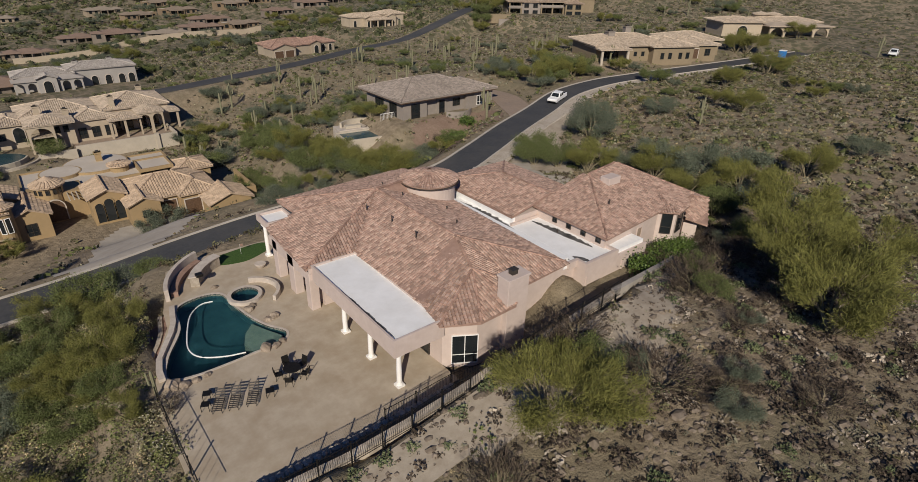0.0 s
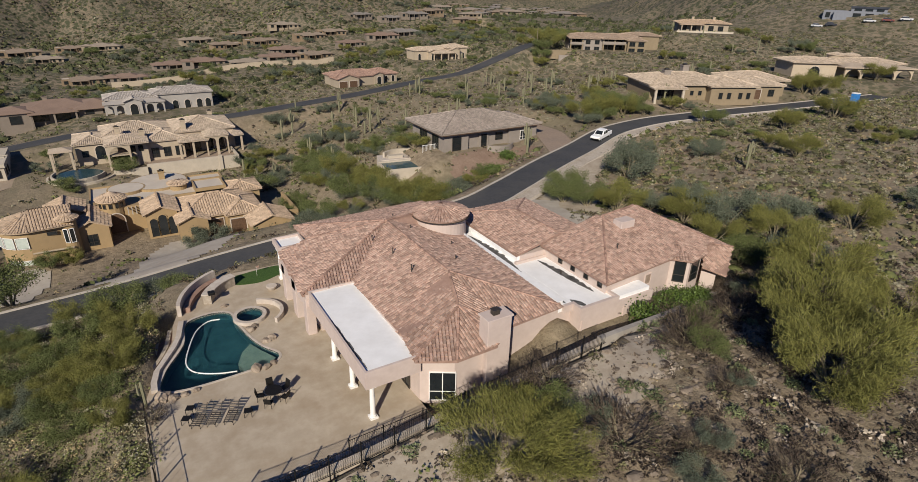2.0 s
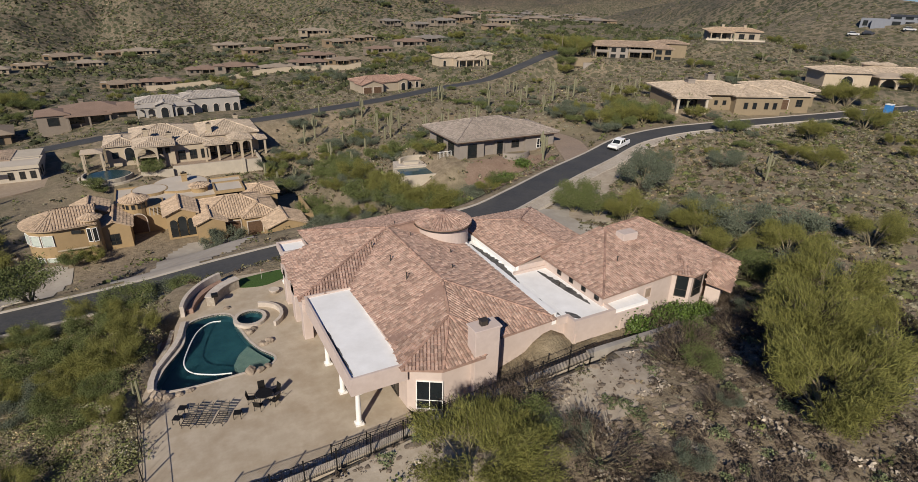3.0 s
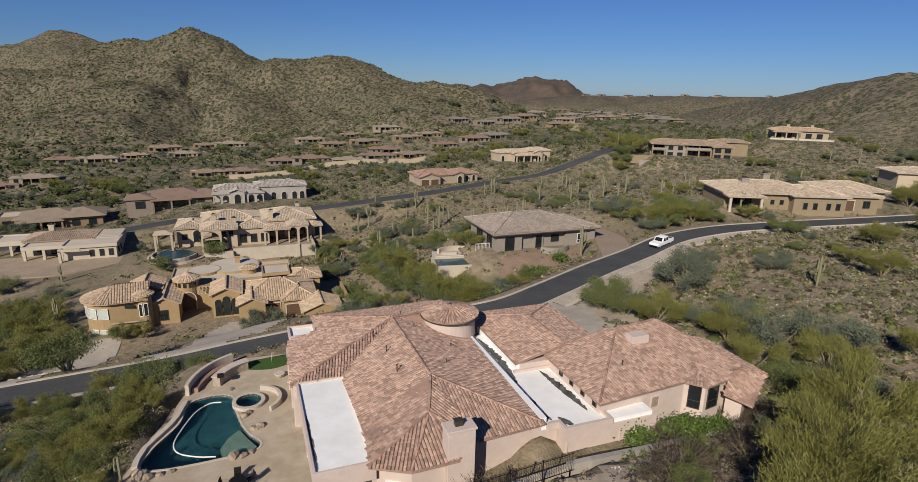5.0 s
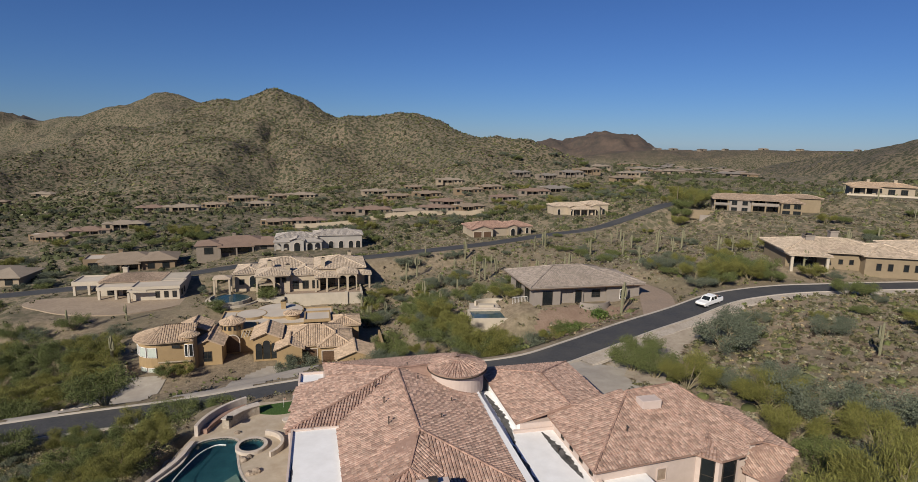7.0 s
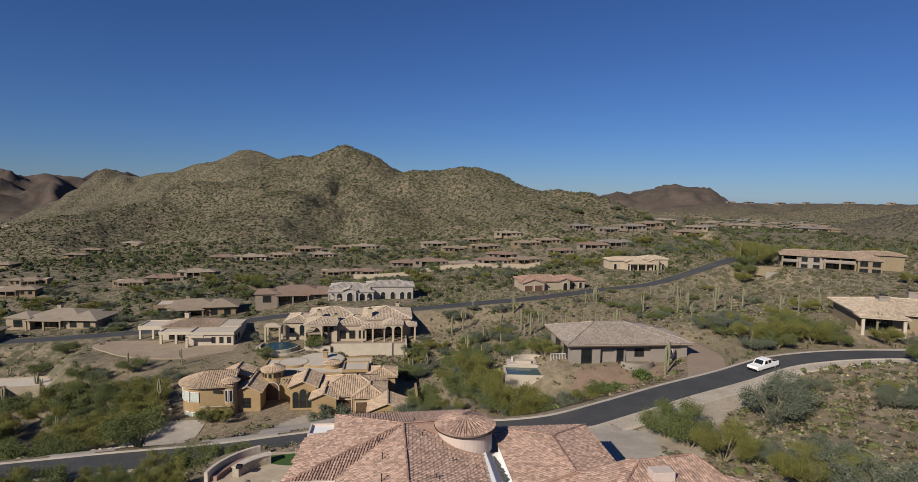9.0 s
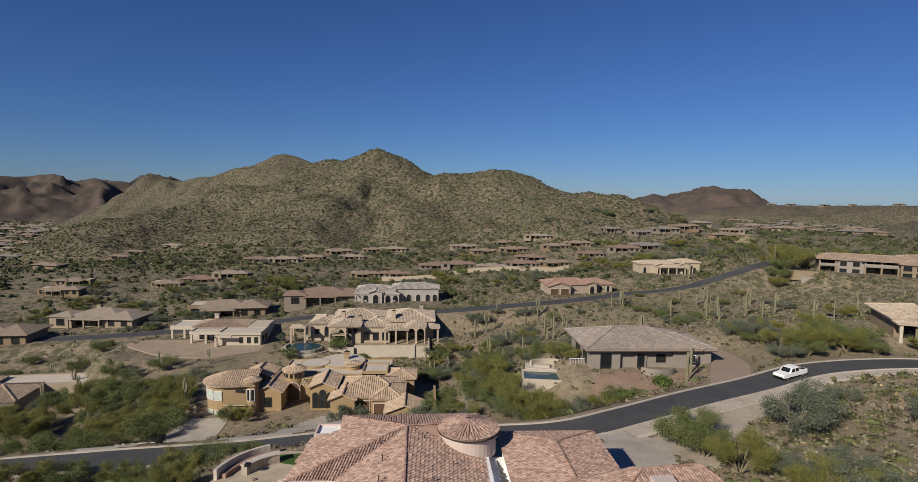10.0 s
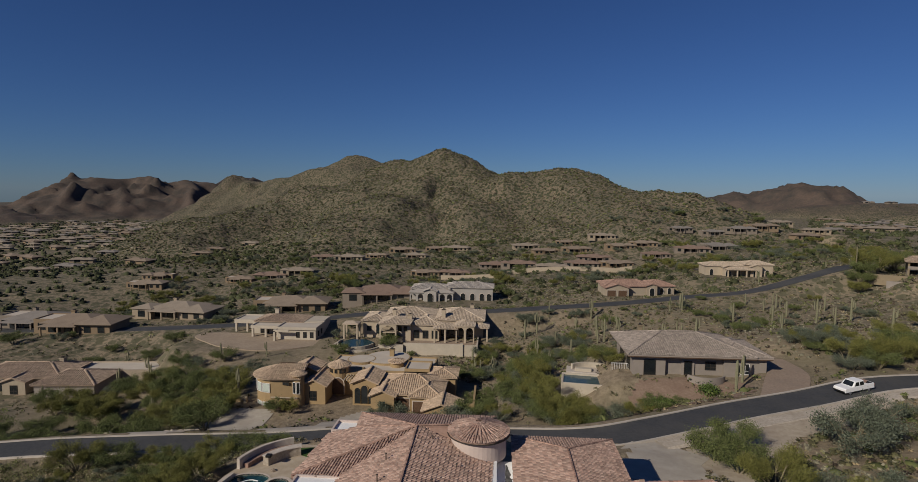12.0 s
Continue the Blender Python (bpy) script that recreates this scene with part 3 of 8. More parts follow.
def cap_mesh(name, lines, material, parent, size=0.105, step=0.4):
    """Half-round cap tiles along ridges and hips."""
    verts, faces, base = [], [], 0
    for a, b in lines:
        a, b = Vector(a), Vector(b)
        d = (b - a).normalized()
        s = d.cross(Vector((0, 0, 1))).normalized()
        up = s.cross(d)
        for i in range(int((b - a).length / step)):
            for e, g, lift in ((i * step, 1.15, 0.05), ((i + 1.15) * step, 0.9, 0.02)):
                c = a + d * e
                for x, h in ((-1, -0.2), (-0.6, 0.75), (0.6, 0.75), (1, -0.2)):
                    verts.append(c + s * x * size * g + up * (h * size + lift + 0.06))
            for f in ((0, 1, 5, 4), (1, 2, 6, 5), (2, 3, 7, 6), (3, 2, 1, 0), (4, 5, 6, 7)):
                faces.append([base + k for k in f])
            base += 8
    return tagged(mesh_ob(name, verts, faces, material, parent), kind="stuff")


def slab_from(polys, thick):
    bm = bmesh.new()
    for poly in polys:
        top = [bm.verts.new(q) for q in poly]
        low = [bm.verts.new((q[0], q[1], q[2] - thick)) for q in poly]
        bm.faces.new(top)
        bm.faces.new(low[::-1])
        for i in range(len(top)):
            j = (i + 1) % len(top)
            bm.faces.new((top[i], low[i], low[j], top[j]))
    bmesh.ops.remove_doubles(bm, verts=bm.verts, dist=0.02)
    bmesh.ops.recalc_face_normals(bm, faces=bm.faces)
    return bm


def hip_polys(x0, x1, y0, y1, z, slope):
    """The four planes of a hip roof over a rectangle, and its ridge and hip lines."""
    a = min(x1 - x0, y1 - y0) / 2
    top = z + a * slope
    if x1 - x0 >= y1 - y0:
        m = (y0 + y1) / 2
        p, q = (x0 + a, m, top), (x1 - a, m, top)
        sides = [[(x0, y0, z), (x1, y0, z), q, p], [(x1, y1, z), (x0, y1, z), p, q]]
        ends = [[(x0, y1, z), (x0, y0, z), p], [(x1, y0, z), (x1, y1, z), q]]
    else:
        m = (x0 + x1) / 2
        p, q = (m, y0 + a, top), (m, y1 - a, top)
        sides = [[(x1, y0, z), (x1, y1, z), q, p], [(x0, y1, z), (x0, y0, z), p, q]]
        ends = [[(x0, y0, z), (x1, y0, z), p], [(x1, y1, z), (x0, y1, z), q]]
    e0, e1 = ends[0], ends[1]
    lines = [(e0[0], p), (e0[1], p), (e1[0], q), (e1[1], q)]
    if (Vector(p) - Vector(q)).length > 0.5:
        lines.append((p, q))
    return sides + ends, lines


def thing(name, label, category, at=(0, 0, 0), turn=0.0, group=""):
    ob = new(name)
    ob.empty_display_size = 0.3
    ob.matrix_world = pose(*at, 0, 0, turn)
    return tagged(ob, label, category, group)


def window(parent, x, y, z, w, h, face, frame_mat=None, mull=1, name="window", rails=1):
    """A framed window; face is the way it looks, in degrees from +x; x, y, z the middle of its sill on the wall."""
    rot = pose(x, y, z, 0, 0, face + 90)
    f = 0.07
    bm = bmesh.new()
    loops = [[bm.verts.new((x_, y_, z_)) for x_, z_ in ((-w / 2 - q, -q), (w / 2 + q, -q), (w / 2 + q, h + q), (-w / 2 - q, h + q))] for q, y_ in ((f, 0.03), (f, -0.09), (0, -0.09), (0, 0.03))]
    for a, b in zip(loops, loops[1:]):
        for i in range(4):
            bm.faces.new((a[i], a[(i + 1) % 4], b[(i + 1) % 4], b[i]))
    bmesh.ops.recalc_face_normals(bm, faces=bm.faces)
    bm.transform(rot)
    win = part(name, bm, frame_mat or M_BRONZE, parent)
    for k in range(1, mull + 1):
        bm = boxes((-w / 2 + w * k / (mull + 1) - 0.03, -w / 2 + w * k / (mull + 1) + 0.03, -0.07, 0.0, 0, h))
        bm.transform(rot)
        part("mullion", bm, frame_mat or M_BRONZE, win)
    if rails:
        bm = boxes((-w / 2, w / 2, -0.065, 0.0, h * 0.30, h * 0.30 + 0.05))
        bm.transform(rot)
        part("rail", bm, frame_mat or M_BRONZE, win)
    bm = boxes((-w / 2, w / 2, -0.035, 0.02, 0, h))
    bm.transform(rot)
    part("pane", bm, M_GLASS, win)
    return win


house = thing("house", "large pink-beige stucco house with terracotta tile hip roofs", "house")

# roof planes of the main body
rA, rB, rD = (25.4, 44.9, 6.75), (25.6, 32.6, 6.6), (31.6, 45.6, 6.75)
rC, rV, rN, rP = (14.7, 38.75, 4.2), (18.3, 48.6, 4.73), (18.0, 52.4, 4.75), (15.3, 48.6, 3.95)
tT = (24.2, 28.6, 5.75)
ring = [(19.3, 28.6, 4.62), (18.9, 25.8, 4.25), (21.6, 24.4, 4.2), (25.2, 24.5, 4.2), (27.3, 26.0, 4.35)]
main_planes = [
    [rC, (19.3, 38.75, 4.5), rA],
    [(19.3, 38.75, 4.5), (19.3, 30.8, 4.52), rB, rA],
    [(19.3, 30.8, 4.52), (19.3, 28.6, 4.62), tT, rB],
    [rB, (27.3, 26.0, 4.35), (33.0, 26.3, 4.4)],
    [rB, tT, (27.3, 26.0, 4.35)],
    [rA, rB, (33.0, 26.3, 4.42), (33.0, 43.0, 4.55)],
    [rA, (33.0, 43.0, 4.55), (33.2, 45.6, 4.6), rD],
    [rC, rA, rV, rP],
    [rV, rA, rN],
    [rN, rA, rD, (33.5, 52.4, 4.8)],
] + [[tT, a, b] for a, b in zip(ring, ring[1:])]
caps = [(rC, rA), (rA, rB), (rB, (33.0, 26.3, 4.42)), (rA, rD), (rB, tT), (rN, rA), (rV, rA)] + [(a, tT) for a in ring[1:]]
wW, wE = (45.6, 34.9, 7.03), (51.0, 35.6, 7.05)
wing_eave = [(38.0, 26.2, 5.2), (54.4, 27.5, 5.2)]
wing_planes = [[wing_eave[0], wing_eave[1], wE, wW], [(38.0, 35.5, 5.2), wing_eave[0], wW, (45.2, 35.6, 6.93)]]
wing_caps = [(wW, wE), (wing_eave[0], wW), (wing_eave[1], wE)]
gS, gN = (40.1, 35.3, 6.05), (40.1, 42.5, 6.05)
garage_planes = [[(34.9, 47.7, 4.8), (34.9, 35.3, 4.8), gS, gN], [(45.3, 35.3, 4.8), (45.3, 47.7, 4.8), gN, gS], [(45.3, 47.7, 4.8), (34.9, 47.7, 4.8), gN]]
garage_caps = [(gS, gN), ((34.9, 47.7, 4.8), gN), ((45.3, 47.7, 4.8), gN)]
low_planes = [[(51.5, 26.3, 3.6), (53.6, 24.8, 2.7), (58.2, 27.6, 3.65), (54.3, 28.3, 4.7)], [(54.3, 28.3, 4.7), (58.2, 27.6, 3.65), (58.4, 36.0, 3.65), (54.3, 36.0, 4.75)]]
low_caps = [((58.2, 27.6, 3.65), (54.3, 28.3, 4.7))]

for planes, lines, what in ((main_planes, caps, 1), (wing_planes, wing_caps, 2), (garage_planes, garage_caps, 3), (low_planes, low_caps, 4)):
    roof = part("roof", slab_from(planes, 0.22), M_UNDER, house, "variegated terracotta barrel-tile hip roof")
    tile_mesh("tiles", planes, M_TILE, roof, seed=what)
    cap_mesh("ridge_cap_run", lines, M_TILECAP, roof)

# walls
bm = bmesh.new()
prism(bm, [(19.5, 28.4), (19.6, 26.4), (21.8, 25.05), (25.1, 25.1), (26.6, 26.4), (33.0, 26.7), (33.0, 51.8), (19.5, 51.8)], -0.3, 4.12)
part("wall", bm, M_STUCCO, house)
part("wall", boxes((16.2, 19.5, 38.9, 50.2, -0.3, 3.7)), M_STUCCO, house)
part("wall", boxes((34.4, 38.9, 25.4, 35.2, -0.3, 3.5), (33.0, 34.4, 26.7, 35.2, -0.3, 3.5)), M_STUCCO, house)
part("wall", boxes((38.9, 43.3, 25.4, 27.2, -0.3, 3.6)), M_STUCCO, house)
bm = bmesh.new()
prism(bm, [(38.4, 26.7), (54.0, 27.9), (50.8, 35.4), (45.6, 35.2), (38.4, 35.2)], -0.3, lambda x, y: 5.1 if y < 30 or x < 40 else 6.75)
part("wall", bm, M_STUCCO, house)
part("wall", boxes((35.3, 44.8, 35.2, 47.2, -0.3, 4.7)), M_STUCCO, house)
bm = bmesh.new()
prism(bm, [(52.6, 27.0), (53.5, 25.9), (57.6, 28.3), (57.8, 35.6), (54.0, 35.6), (54.0, 28.0)], -0.3, 2.5)
part("wall", bm, M_STUCCO, house)
bm = bmesh.new()
prism(bm, [(47.8, 27.55), (47.9, 27.3), (49.0, 26.05), (51.2, 26.44), (52.3, 27.9)], -0.3, 5.0)
part("bay", bm, M_STUCCO, house, "angled stucco window bay")
bay_ring = [(47.2, 27.3, 5.06), (48.85, 25.65, 5.03), (51.5, 26.1, 5.03), (52.9, 27.5, 5.06)]
bay_top = (50.0, 28.9, 5.72)
bay_planes = [[bay_top, a, b] for a, b in zip(bay_ring, bay_ring[1:])]
bay_roof = part("roof", slab_from(bay_planes, 0.15), M_UNDER, house)
tile_mesh("tiles", bay_planes, M_TILE, bay_roof, seed=9)


def flat_roof(x0, x1, y0, y1, zf, zp, t=0.3, sides="WESN"):
    """A white coated deck inside low stucco parapets."""
    deck = part("flat_roof", boxes((x0 + t, x1 - t, y0 + t, y1 - t, zf - 0.25, zf)), M_WHITEROOF, house, "white coated flat roof deck")
    bits = {"W": (x0, x0 + t, y0, y1, zf - 0.4, zp), "E": (x1 - t, x1, y0, y1, zf - 0.4, zp), "S": (x0 + t, x1 - t, y0, y0 + t, zf - 0.4, zp), "N": (x0 + t, x1 - t, y1 - t, y1, zf - 0.4, zp)}
    for s in sides:
        part("parapet", boxes(bits[s]), M_STUCCO, house)
    return deck


# covered patio: deep beam on white columns
flat_roof(15.2, 19.45, 26.0, 38.75, 4.26, 4.44, 0.17)
part("flashing", boxes((19.3, 19.4, 28.4, 38.6, 4.2, 4.4)), M_STUCCO, house, "stucco upstand wall")
part("gable_wall", boxes((14.95, 19.4, 38.62, 38.8, 3.7, 4.16)), M_STUCCO, house)
part("beam", boxes((15.2, 15.75, 26.0, 38.75, 2.95, 3.86)), M_STUCCO, house, "deep stucco beam over the patio columns")
part("beam", boxes((15.75, 19.5, 26.0, 26.5, 2.95, 3.86)), M_STUCCO, house)
part("soffit", boxes((15.75, 19.45, 26.5, 38.75, 3.55, 3.68)), M_STUCCO, house)


def column(x, y, top):
    bm = boxes((x - 0.3, x + 0.3, y - 0.3, y + 0.3, 0.0, 0.16), (x - 0.28, x + 0.28, y - 0.28, y + 0.28, top - 0.14, top))
    tube(bm, [(x, y, 0.16), (x, y, 0.28), (x, y, 0.3), (x, y, top * 0.5), (x, y, top - 0.28), (x, y, top - 0.26), (x, y, top - 0.14)], [0.27, 0.25, 0.2, 0.2, 0.165, 0.22, 0.24], 14)
    return part("column", bm, M_WHITE, house, "white round column")


for cy in (26.4, 30.35, 34.4):
    column(15.78, cy, 2.96)
flat_roof(15.4, 18.2, 48.75, 51.5, 4.05, 4.3, 0.2)
column(15.75, 50.4, 3.5)
# piers and arched wall along the west side
for y0, y1 in ((38.75, 39.7), (42.0, 43.2), (45.6, 46.6)):
    part("pier", boxes((14.95, 15.75, y0, y1, -0.1, 3.75), bevel=0.03), M_STUCCO, house)
part("beam", boxes((14.95, 15.6, 39.7, 47.4, 2.85, 3.8)), M_STUCCO, house)
for y in (41.2, 44.4):
    window(house, 16.2, y, 0.15, 1.7, 2.3, 180, name="door", rails=0)
for y in (29.0, 33.2, 36.6):
    window(house, 19.5, y, 0.15, 2.2, 2.4, 180, mull=2, rails=0)

# drum with a conical tile roof over the entry
bm = bmesh.new()
tube(bm, [(31.6, 44.6, 4.4), (31.6, 44.6, 6.62)], [2.75, 2.75], 40)
part("drum", bm, M_STUCCO, house, "round stucco drum over the entry")
cone = [[(31.6, 44.6, 7.65), (31.6 + 3.05 * math.cos(a), 44.6 + 3.05 * math.sin(a), 6.68), (31.6 + 3.05 * math.cos(a + math.tau / 28), 44.6 + 3.05 * math.sin(a + math.tau / 28), 6.68)] for a in [k * math.tau / 28 for k in range(28)]]
cone_roof = part("roof", slab_from(cone, 0.12), M_UNDER, house, "round conical terracotta tile roof")
tile_mesh("tiles", cone, M_TILE, cone_roof, 0.24, 0.36, seed=5)
bm = bmesh.new()
for k in range(40):
    a, b = k * math.tau / 40, (k + 1) * math.tau / 40
    q = [(31.6 + r * math.cos(t), 44.6 + r * math.sin(t), z) for t in (a, b) for r, z in ((3.14, 6.5), (3.14, 6.64), (2.7, 6.5))]
    vs = [bm.verts.new(p) for p in q]
    for f in ((0, 3, 4, 1), (2, 5, 3, 0)):
        bm.faces.new([vs[i] for i in f])
bmesh.ops.remove_doubles(bm, verts=bm.verts, dist=0.001)
part("gutter", bm, M_BRONZE, cone_roof, "dark metal gutter")

# white deck and channel between the roofs
flat_roof(34.4, 38.9, 25.4, 35.3, 3.9, 4.18, 0.28, "SEN")
part("flat_roof", boxes((33.42, 34.68, 26.7, 35.3, 3.5, 3.896)), M_WHITEROOF, house, "white coated roof deck edge")
part("parapet", boxes((34.4, 34.68, 25.4, 26.7, 3.5, 4.18)), M_STUCCO, house)
part("parapet", boxes((33.42, 34.4, 26.4, 26.7, 3.5, 4.18)), M_STUCCO, house)
part("flat_roof", boxes((33.42, 35.0, 35.3, 43.9, 3.7, 3.9)), M_WHITEROOF, house, "white coated roof channel")
part("curb", boxes((32.85, 33.42, 26.7, 43.6, 3.5, 4.62)), M_WHITEROOF, house, "white coated curb")
part("curb", boxes((35.0, 35.3, 35.3, 45.0, 3.7, 4.62)), M_WHITEROOF, house, "white coated curb")
part("flat_roof", boxes((39.2, 43.0, 25.65, 27.0, 3.6, 3.98)), M_WHITEROOF, house, "small white coated ledge roof")
for y in (27.4, 29.2, 31.0, 32.8):
    window(house, 38.4, y, 4.3, 0.42, 0.42, 180, mull=0, name="clerestory_window", rails=0)
# south wall openings
window(house, 48.45, 26.675, 2.55, 0.95, 2.25, 221.3, mull=0)
window(house, 50.1, 26.245, 2.55, 1.35, 2.25, 280.05, mull=0)
grille = window(house, 44.5, 27.17, 3.1, 0.8, 1.0, 274.4, M_STUCCO, mull=0, rails=0, name="vent_grille")
for child in grille.children:
    child.data.materials[0] = M_PAVER
window(house, 21.05, 25.51, 0.12, 1.9, 2.5, 239, M_WHITE, mull=1, name="door", rails=1)
# chimneys
bm = boxes((24.3, 26.4, 24.55, 25.75, -0.3, 6.45), (24.2, 26.5, 24.45, 25.85, 6.45, 6.62), bevel=0.02)
chimney = part("chimney", bm, M_STUCCO, house, "broad stucco chimney")
part("flue", boxes((25.0, 25.55, 24.95, 25.4, 6.6, 7.0), (24.95, 25.6, 24.9, 25.45, 7.0, 7.05)), M_BRONZE, chimney, "dark metal flue cap")
bm = boxes((45.7, 47.6, 32.3, 33.5, 5.8, 7.25), bevel=0.03)
part("chimney", bm, M_STUCCO, house, "low stucco chimney")
# vent pipes
for x, y, z in ((22.9, 42.6, 6.1), (23.4, 39.0, 6.2), (23.4, 35.2, 6.2), (27.2, 43.0, 6.2), (28.0, 35.4, 5.9), (29.8, 39.2, 5.4), (42.8, 29.9, 6.1), (26.5, 45.6, 6.6)):
    bm = bmesh.new()
    tube(bm, [(x, y, z - 0.3), (x, y, z + 0.38)], [0.05, 0.05], 8)
    tube(bm, [(x, y, z + 0.38), (x, y, z + 0.46)], [0.09, 0.07], 8)
    part("vent_pipe", bm, M_BRONZE, house)
bm = bmesh.new()
tube(bm, [(37.4, 31.5, 3.9), (37.4, 31.5, 4.3)], [0.06, 0.06], 8)
part("vent_pipe", bm, M_BRONZE, house)

# dark streaks on the channel and deck: water stains, and painted curb and parapet shade
def stain(pts, z, width, seed):
    r = random.Random(seed)
    bm = bmesh.new()
    line = spline([(x, y, z) for x, y in pts], 0.25)
    rows = []
    for i, p in enumerate(line):
        u = i / (len(line) - 1)
        w = width * math.sin(math.pi * min(1, max(0.02, u))) ** 0.6 * r.uniform(0.6, 1.2)
        rows.append((bm.verts.new((p[0] - w * 0.3, p[1], z)), bm.verts.new((p[0] + w, p[1], z))))
    for a, b in zip(rows, rows[1:]):
        bm.faces.new((a[0], b[0], b[1], a[1]))
    bmesh.ops.recalc_face_normals(bm, faces=bm.faces)
    part("stain", bm, M_STAIN_SHADE, house, "dark water stain and painted shade on the white roof")


stain([(34.3, 43.2), (34.35, 40.5), (34.4, 38.2), (34.3, 35.8), (34.1, 33.2)], 3.906, 0.6, 1)
stain([(33.75, 34.0), (33.6, 31.0), (33.75, 28.6), (34.2, 27.0)], 3.909, 0.55, 2)
stain([(34.9, 27.4), (35.0, 26.6), (35.4, 25.9)], 3.909, 0.5, 5)
stain([(37.2, 34.8), (37.3, 32.8), (37.45, 30.4), (37.75, 27.4)], 3.912, 0.62, 3)
# this thin strip paints the west parapet's shadow line on the deck
stain([(15.5, 34.0), (15.48, 31.5), (15.5, 28.8), (15.6, 26.5)], 4.266, 0.18, 4)
# drip spouts on the south wall
for x, z in ((34.6, 2.9), (39.6, 2.9)):
    part("downspout", boxes((x, x + 0.09, 25.3, 25.4, z - 1.0, z)), M_STUCCO, house)


# ---- patio, pool and garden walls ----
def closed_curve(pts, n=8):
    """A smooth closed line through plan points."""
    p = np.array(pts, float)
    out = []
    k = len(p)
    for i in range(k):
        a, b, c, d = p[i - 1], p[i], p[(i + 1) % k], p[(i + 2) % k]
        for u in np.arange(n) / n:
            out.append(tuple(0.5 * (2 * b + (c - a) * u + (2 * a - 5 * b + 4 * c - d) * u**2 + (3 * b - a - 3 * c + d) * u**3)))
    return out


POOL = closed_curve([(5.8, 45.9), (7.9, 46.7), (9.5, 46.0), (9.75, 43.9), (10.3, 41.0), (11.0, 39.0), (11.9, 37.4), (11.2, 36.4), (9.1, 36.3), (7.0, 36.2), (4.4, 36.3), (2.9, 37.0), (3.5, 39.4), (5.2, 42.6)], 6)
SPA = [(11.1 + 1.15 * math.cos(k * math.tau / 24), 44.3 + 1.15 * math.sin(k * math.tau / 24)) for k in range(24)]
PATIO = [(1.5, 24.3), (19.6, 24.3), (19.6, 52.2), (16.6, 53.8), (10, 54.0), (6.6, 53.0), (5.6, 49), (4.7, 46.0), (4.4, 43.5), (3.0, 40.4), (2.3, 38.0), (1.5, 35.2)]


def holed_sheet(bm, outline, holes, z):
    edges = []
    for loop in [outline] + holes:
        vs = [bm.verts.new((x, y, z)) for x, y in loop]
        edges += [bm.edges.new((a, b)) for a, b in zip(vs, vs[1:] + vs[:1])]
    bmesh.ops.triangle_fill(bm, edges=edges, use_beauty=True)
    for f in bm.faces:
        f.normal_update()
        if f.normal.z < 0:
            f.normal_flip()


bm = bmesh.new()
holed_sheet(bm, PATIO, [POOL, SPA], 0.0)
for a, b in zip(PATIO, PATIO[1:] + PATIO[:1]):
    vs = [bm.verts.new((*p, z)) for p, z in ((a, 0), (a, -3.2), (b, -3.2), (b, 0))]
    bm.faces.new(vs)
patio = new("patio", bpy.data.meshes.new("patio"))
bm.to_mesh(patio.data)
bm.free()
patio.data.materials.append(M_PATIO)
tagged(patio, "wide stained tan concrete pool patio", "patio", kind="structure")

pool = thing("swimming_pool", "freeform teal swimming pool with pale stone coping", "swimming pool")
bm = bmesh.new()
lo = [bm.verts.new((x, y, -1.5)) for x, y in POOL]
hi = [bm.verts.new((x, y, 0.0)) for x, y in POOL]
bm.faces.new(lo)
for i in range(len(lo)):
    j = (i + 1) % len(lo)
    bm.faces.new((lo[i], hi[i], hi[j], lo[j]))
part("basin", bm, M_POOL, pool, "teal plaster basin")


bm = bmesh.new()
prism(bm, [(9.0, 36.55), (10.9, 36.6), (11.6, 37.4), (10.8, 39.0), (10.2, 40.4), (9.3, 39.4), (8.7, 38.0)], -1.5, -0.42)
part("shallow_shelf", bm, mat("shelf_plaster", (0.075, 0.115, 0.10), (0.11, 0.15, 0.125), 1.5, 0.6), pool, "shallow tan-teal tanning shelf")


def coping(name, loop, width, z0, z1, material, parent, label=""):
    """A ring of stone along a closed plan line, outside it."""
    n = len(loop)
    p = np.array(loop)
    t = np.roll(p, -1, 0) - np.roll(p, 1, 0)
    t /= np.linalg.norm(t, axis=1)[:, None]
    nrm = np.stack([t[:, 1], -t[:, 0]], -1)
    area = sum(a[0] * b[1] - b[0] * a[1] for a, b in zip(loop, loop[1:] + loop[:1]))
    if area < 0:
        nrm = -nrm
    out = p + nrm * width
    verts, faces = [], []
    for q, z in ((p, z0), (p, z1), (out, z1), (out, z0)):
        verts += [(x, y, z) for x, y in q]
    for k in range(3):
        for i in range(n):
            j = (i + 1) % n
            faces.append((k * n + i, k * n + j, (k + 1) * n + j, (k + 1) * n + i))
    ob = mesh_ob(name, verts, faces, material, parent)
    return tagged(ob, label)


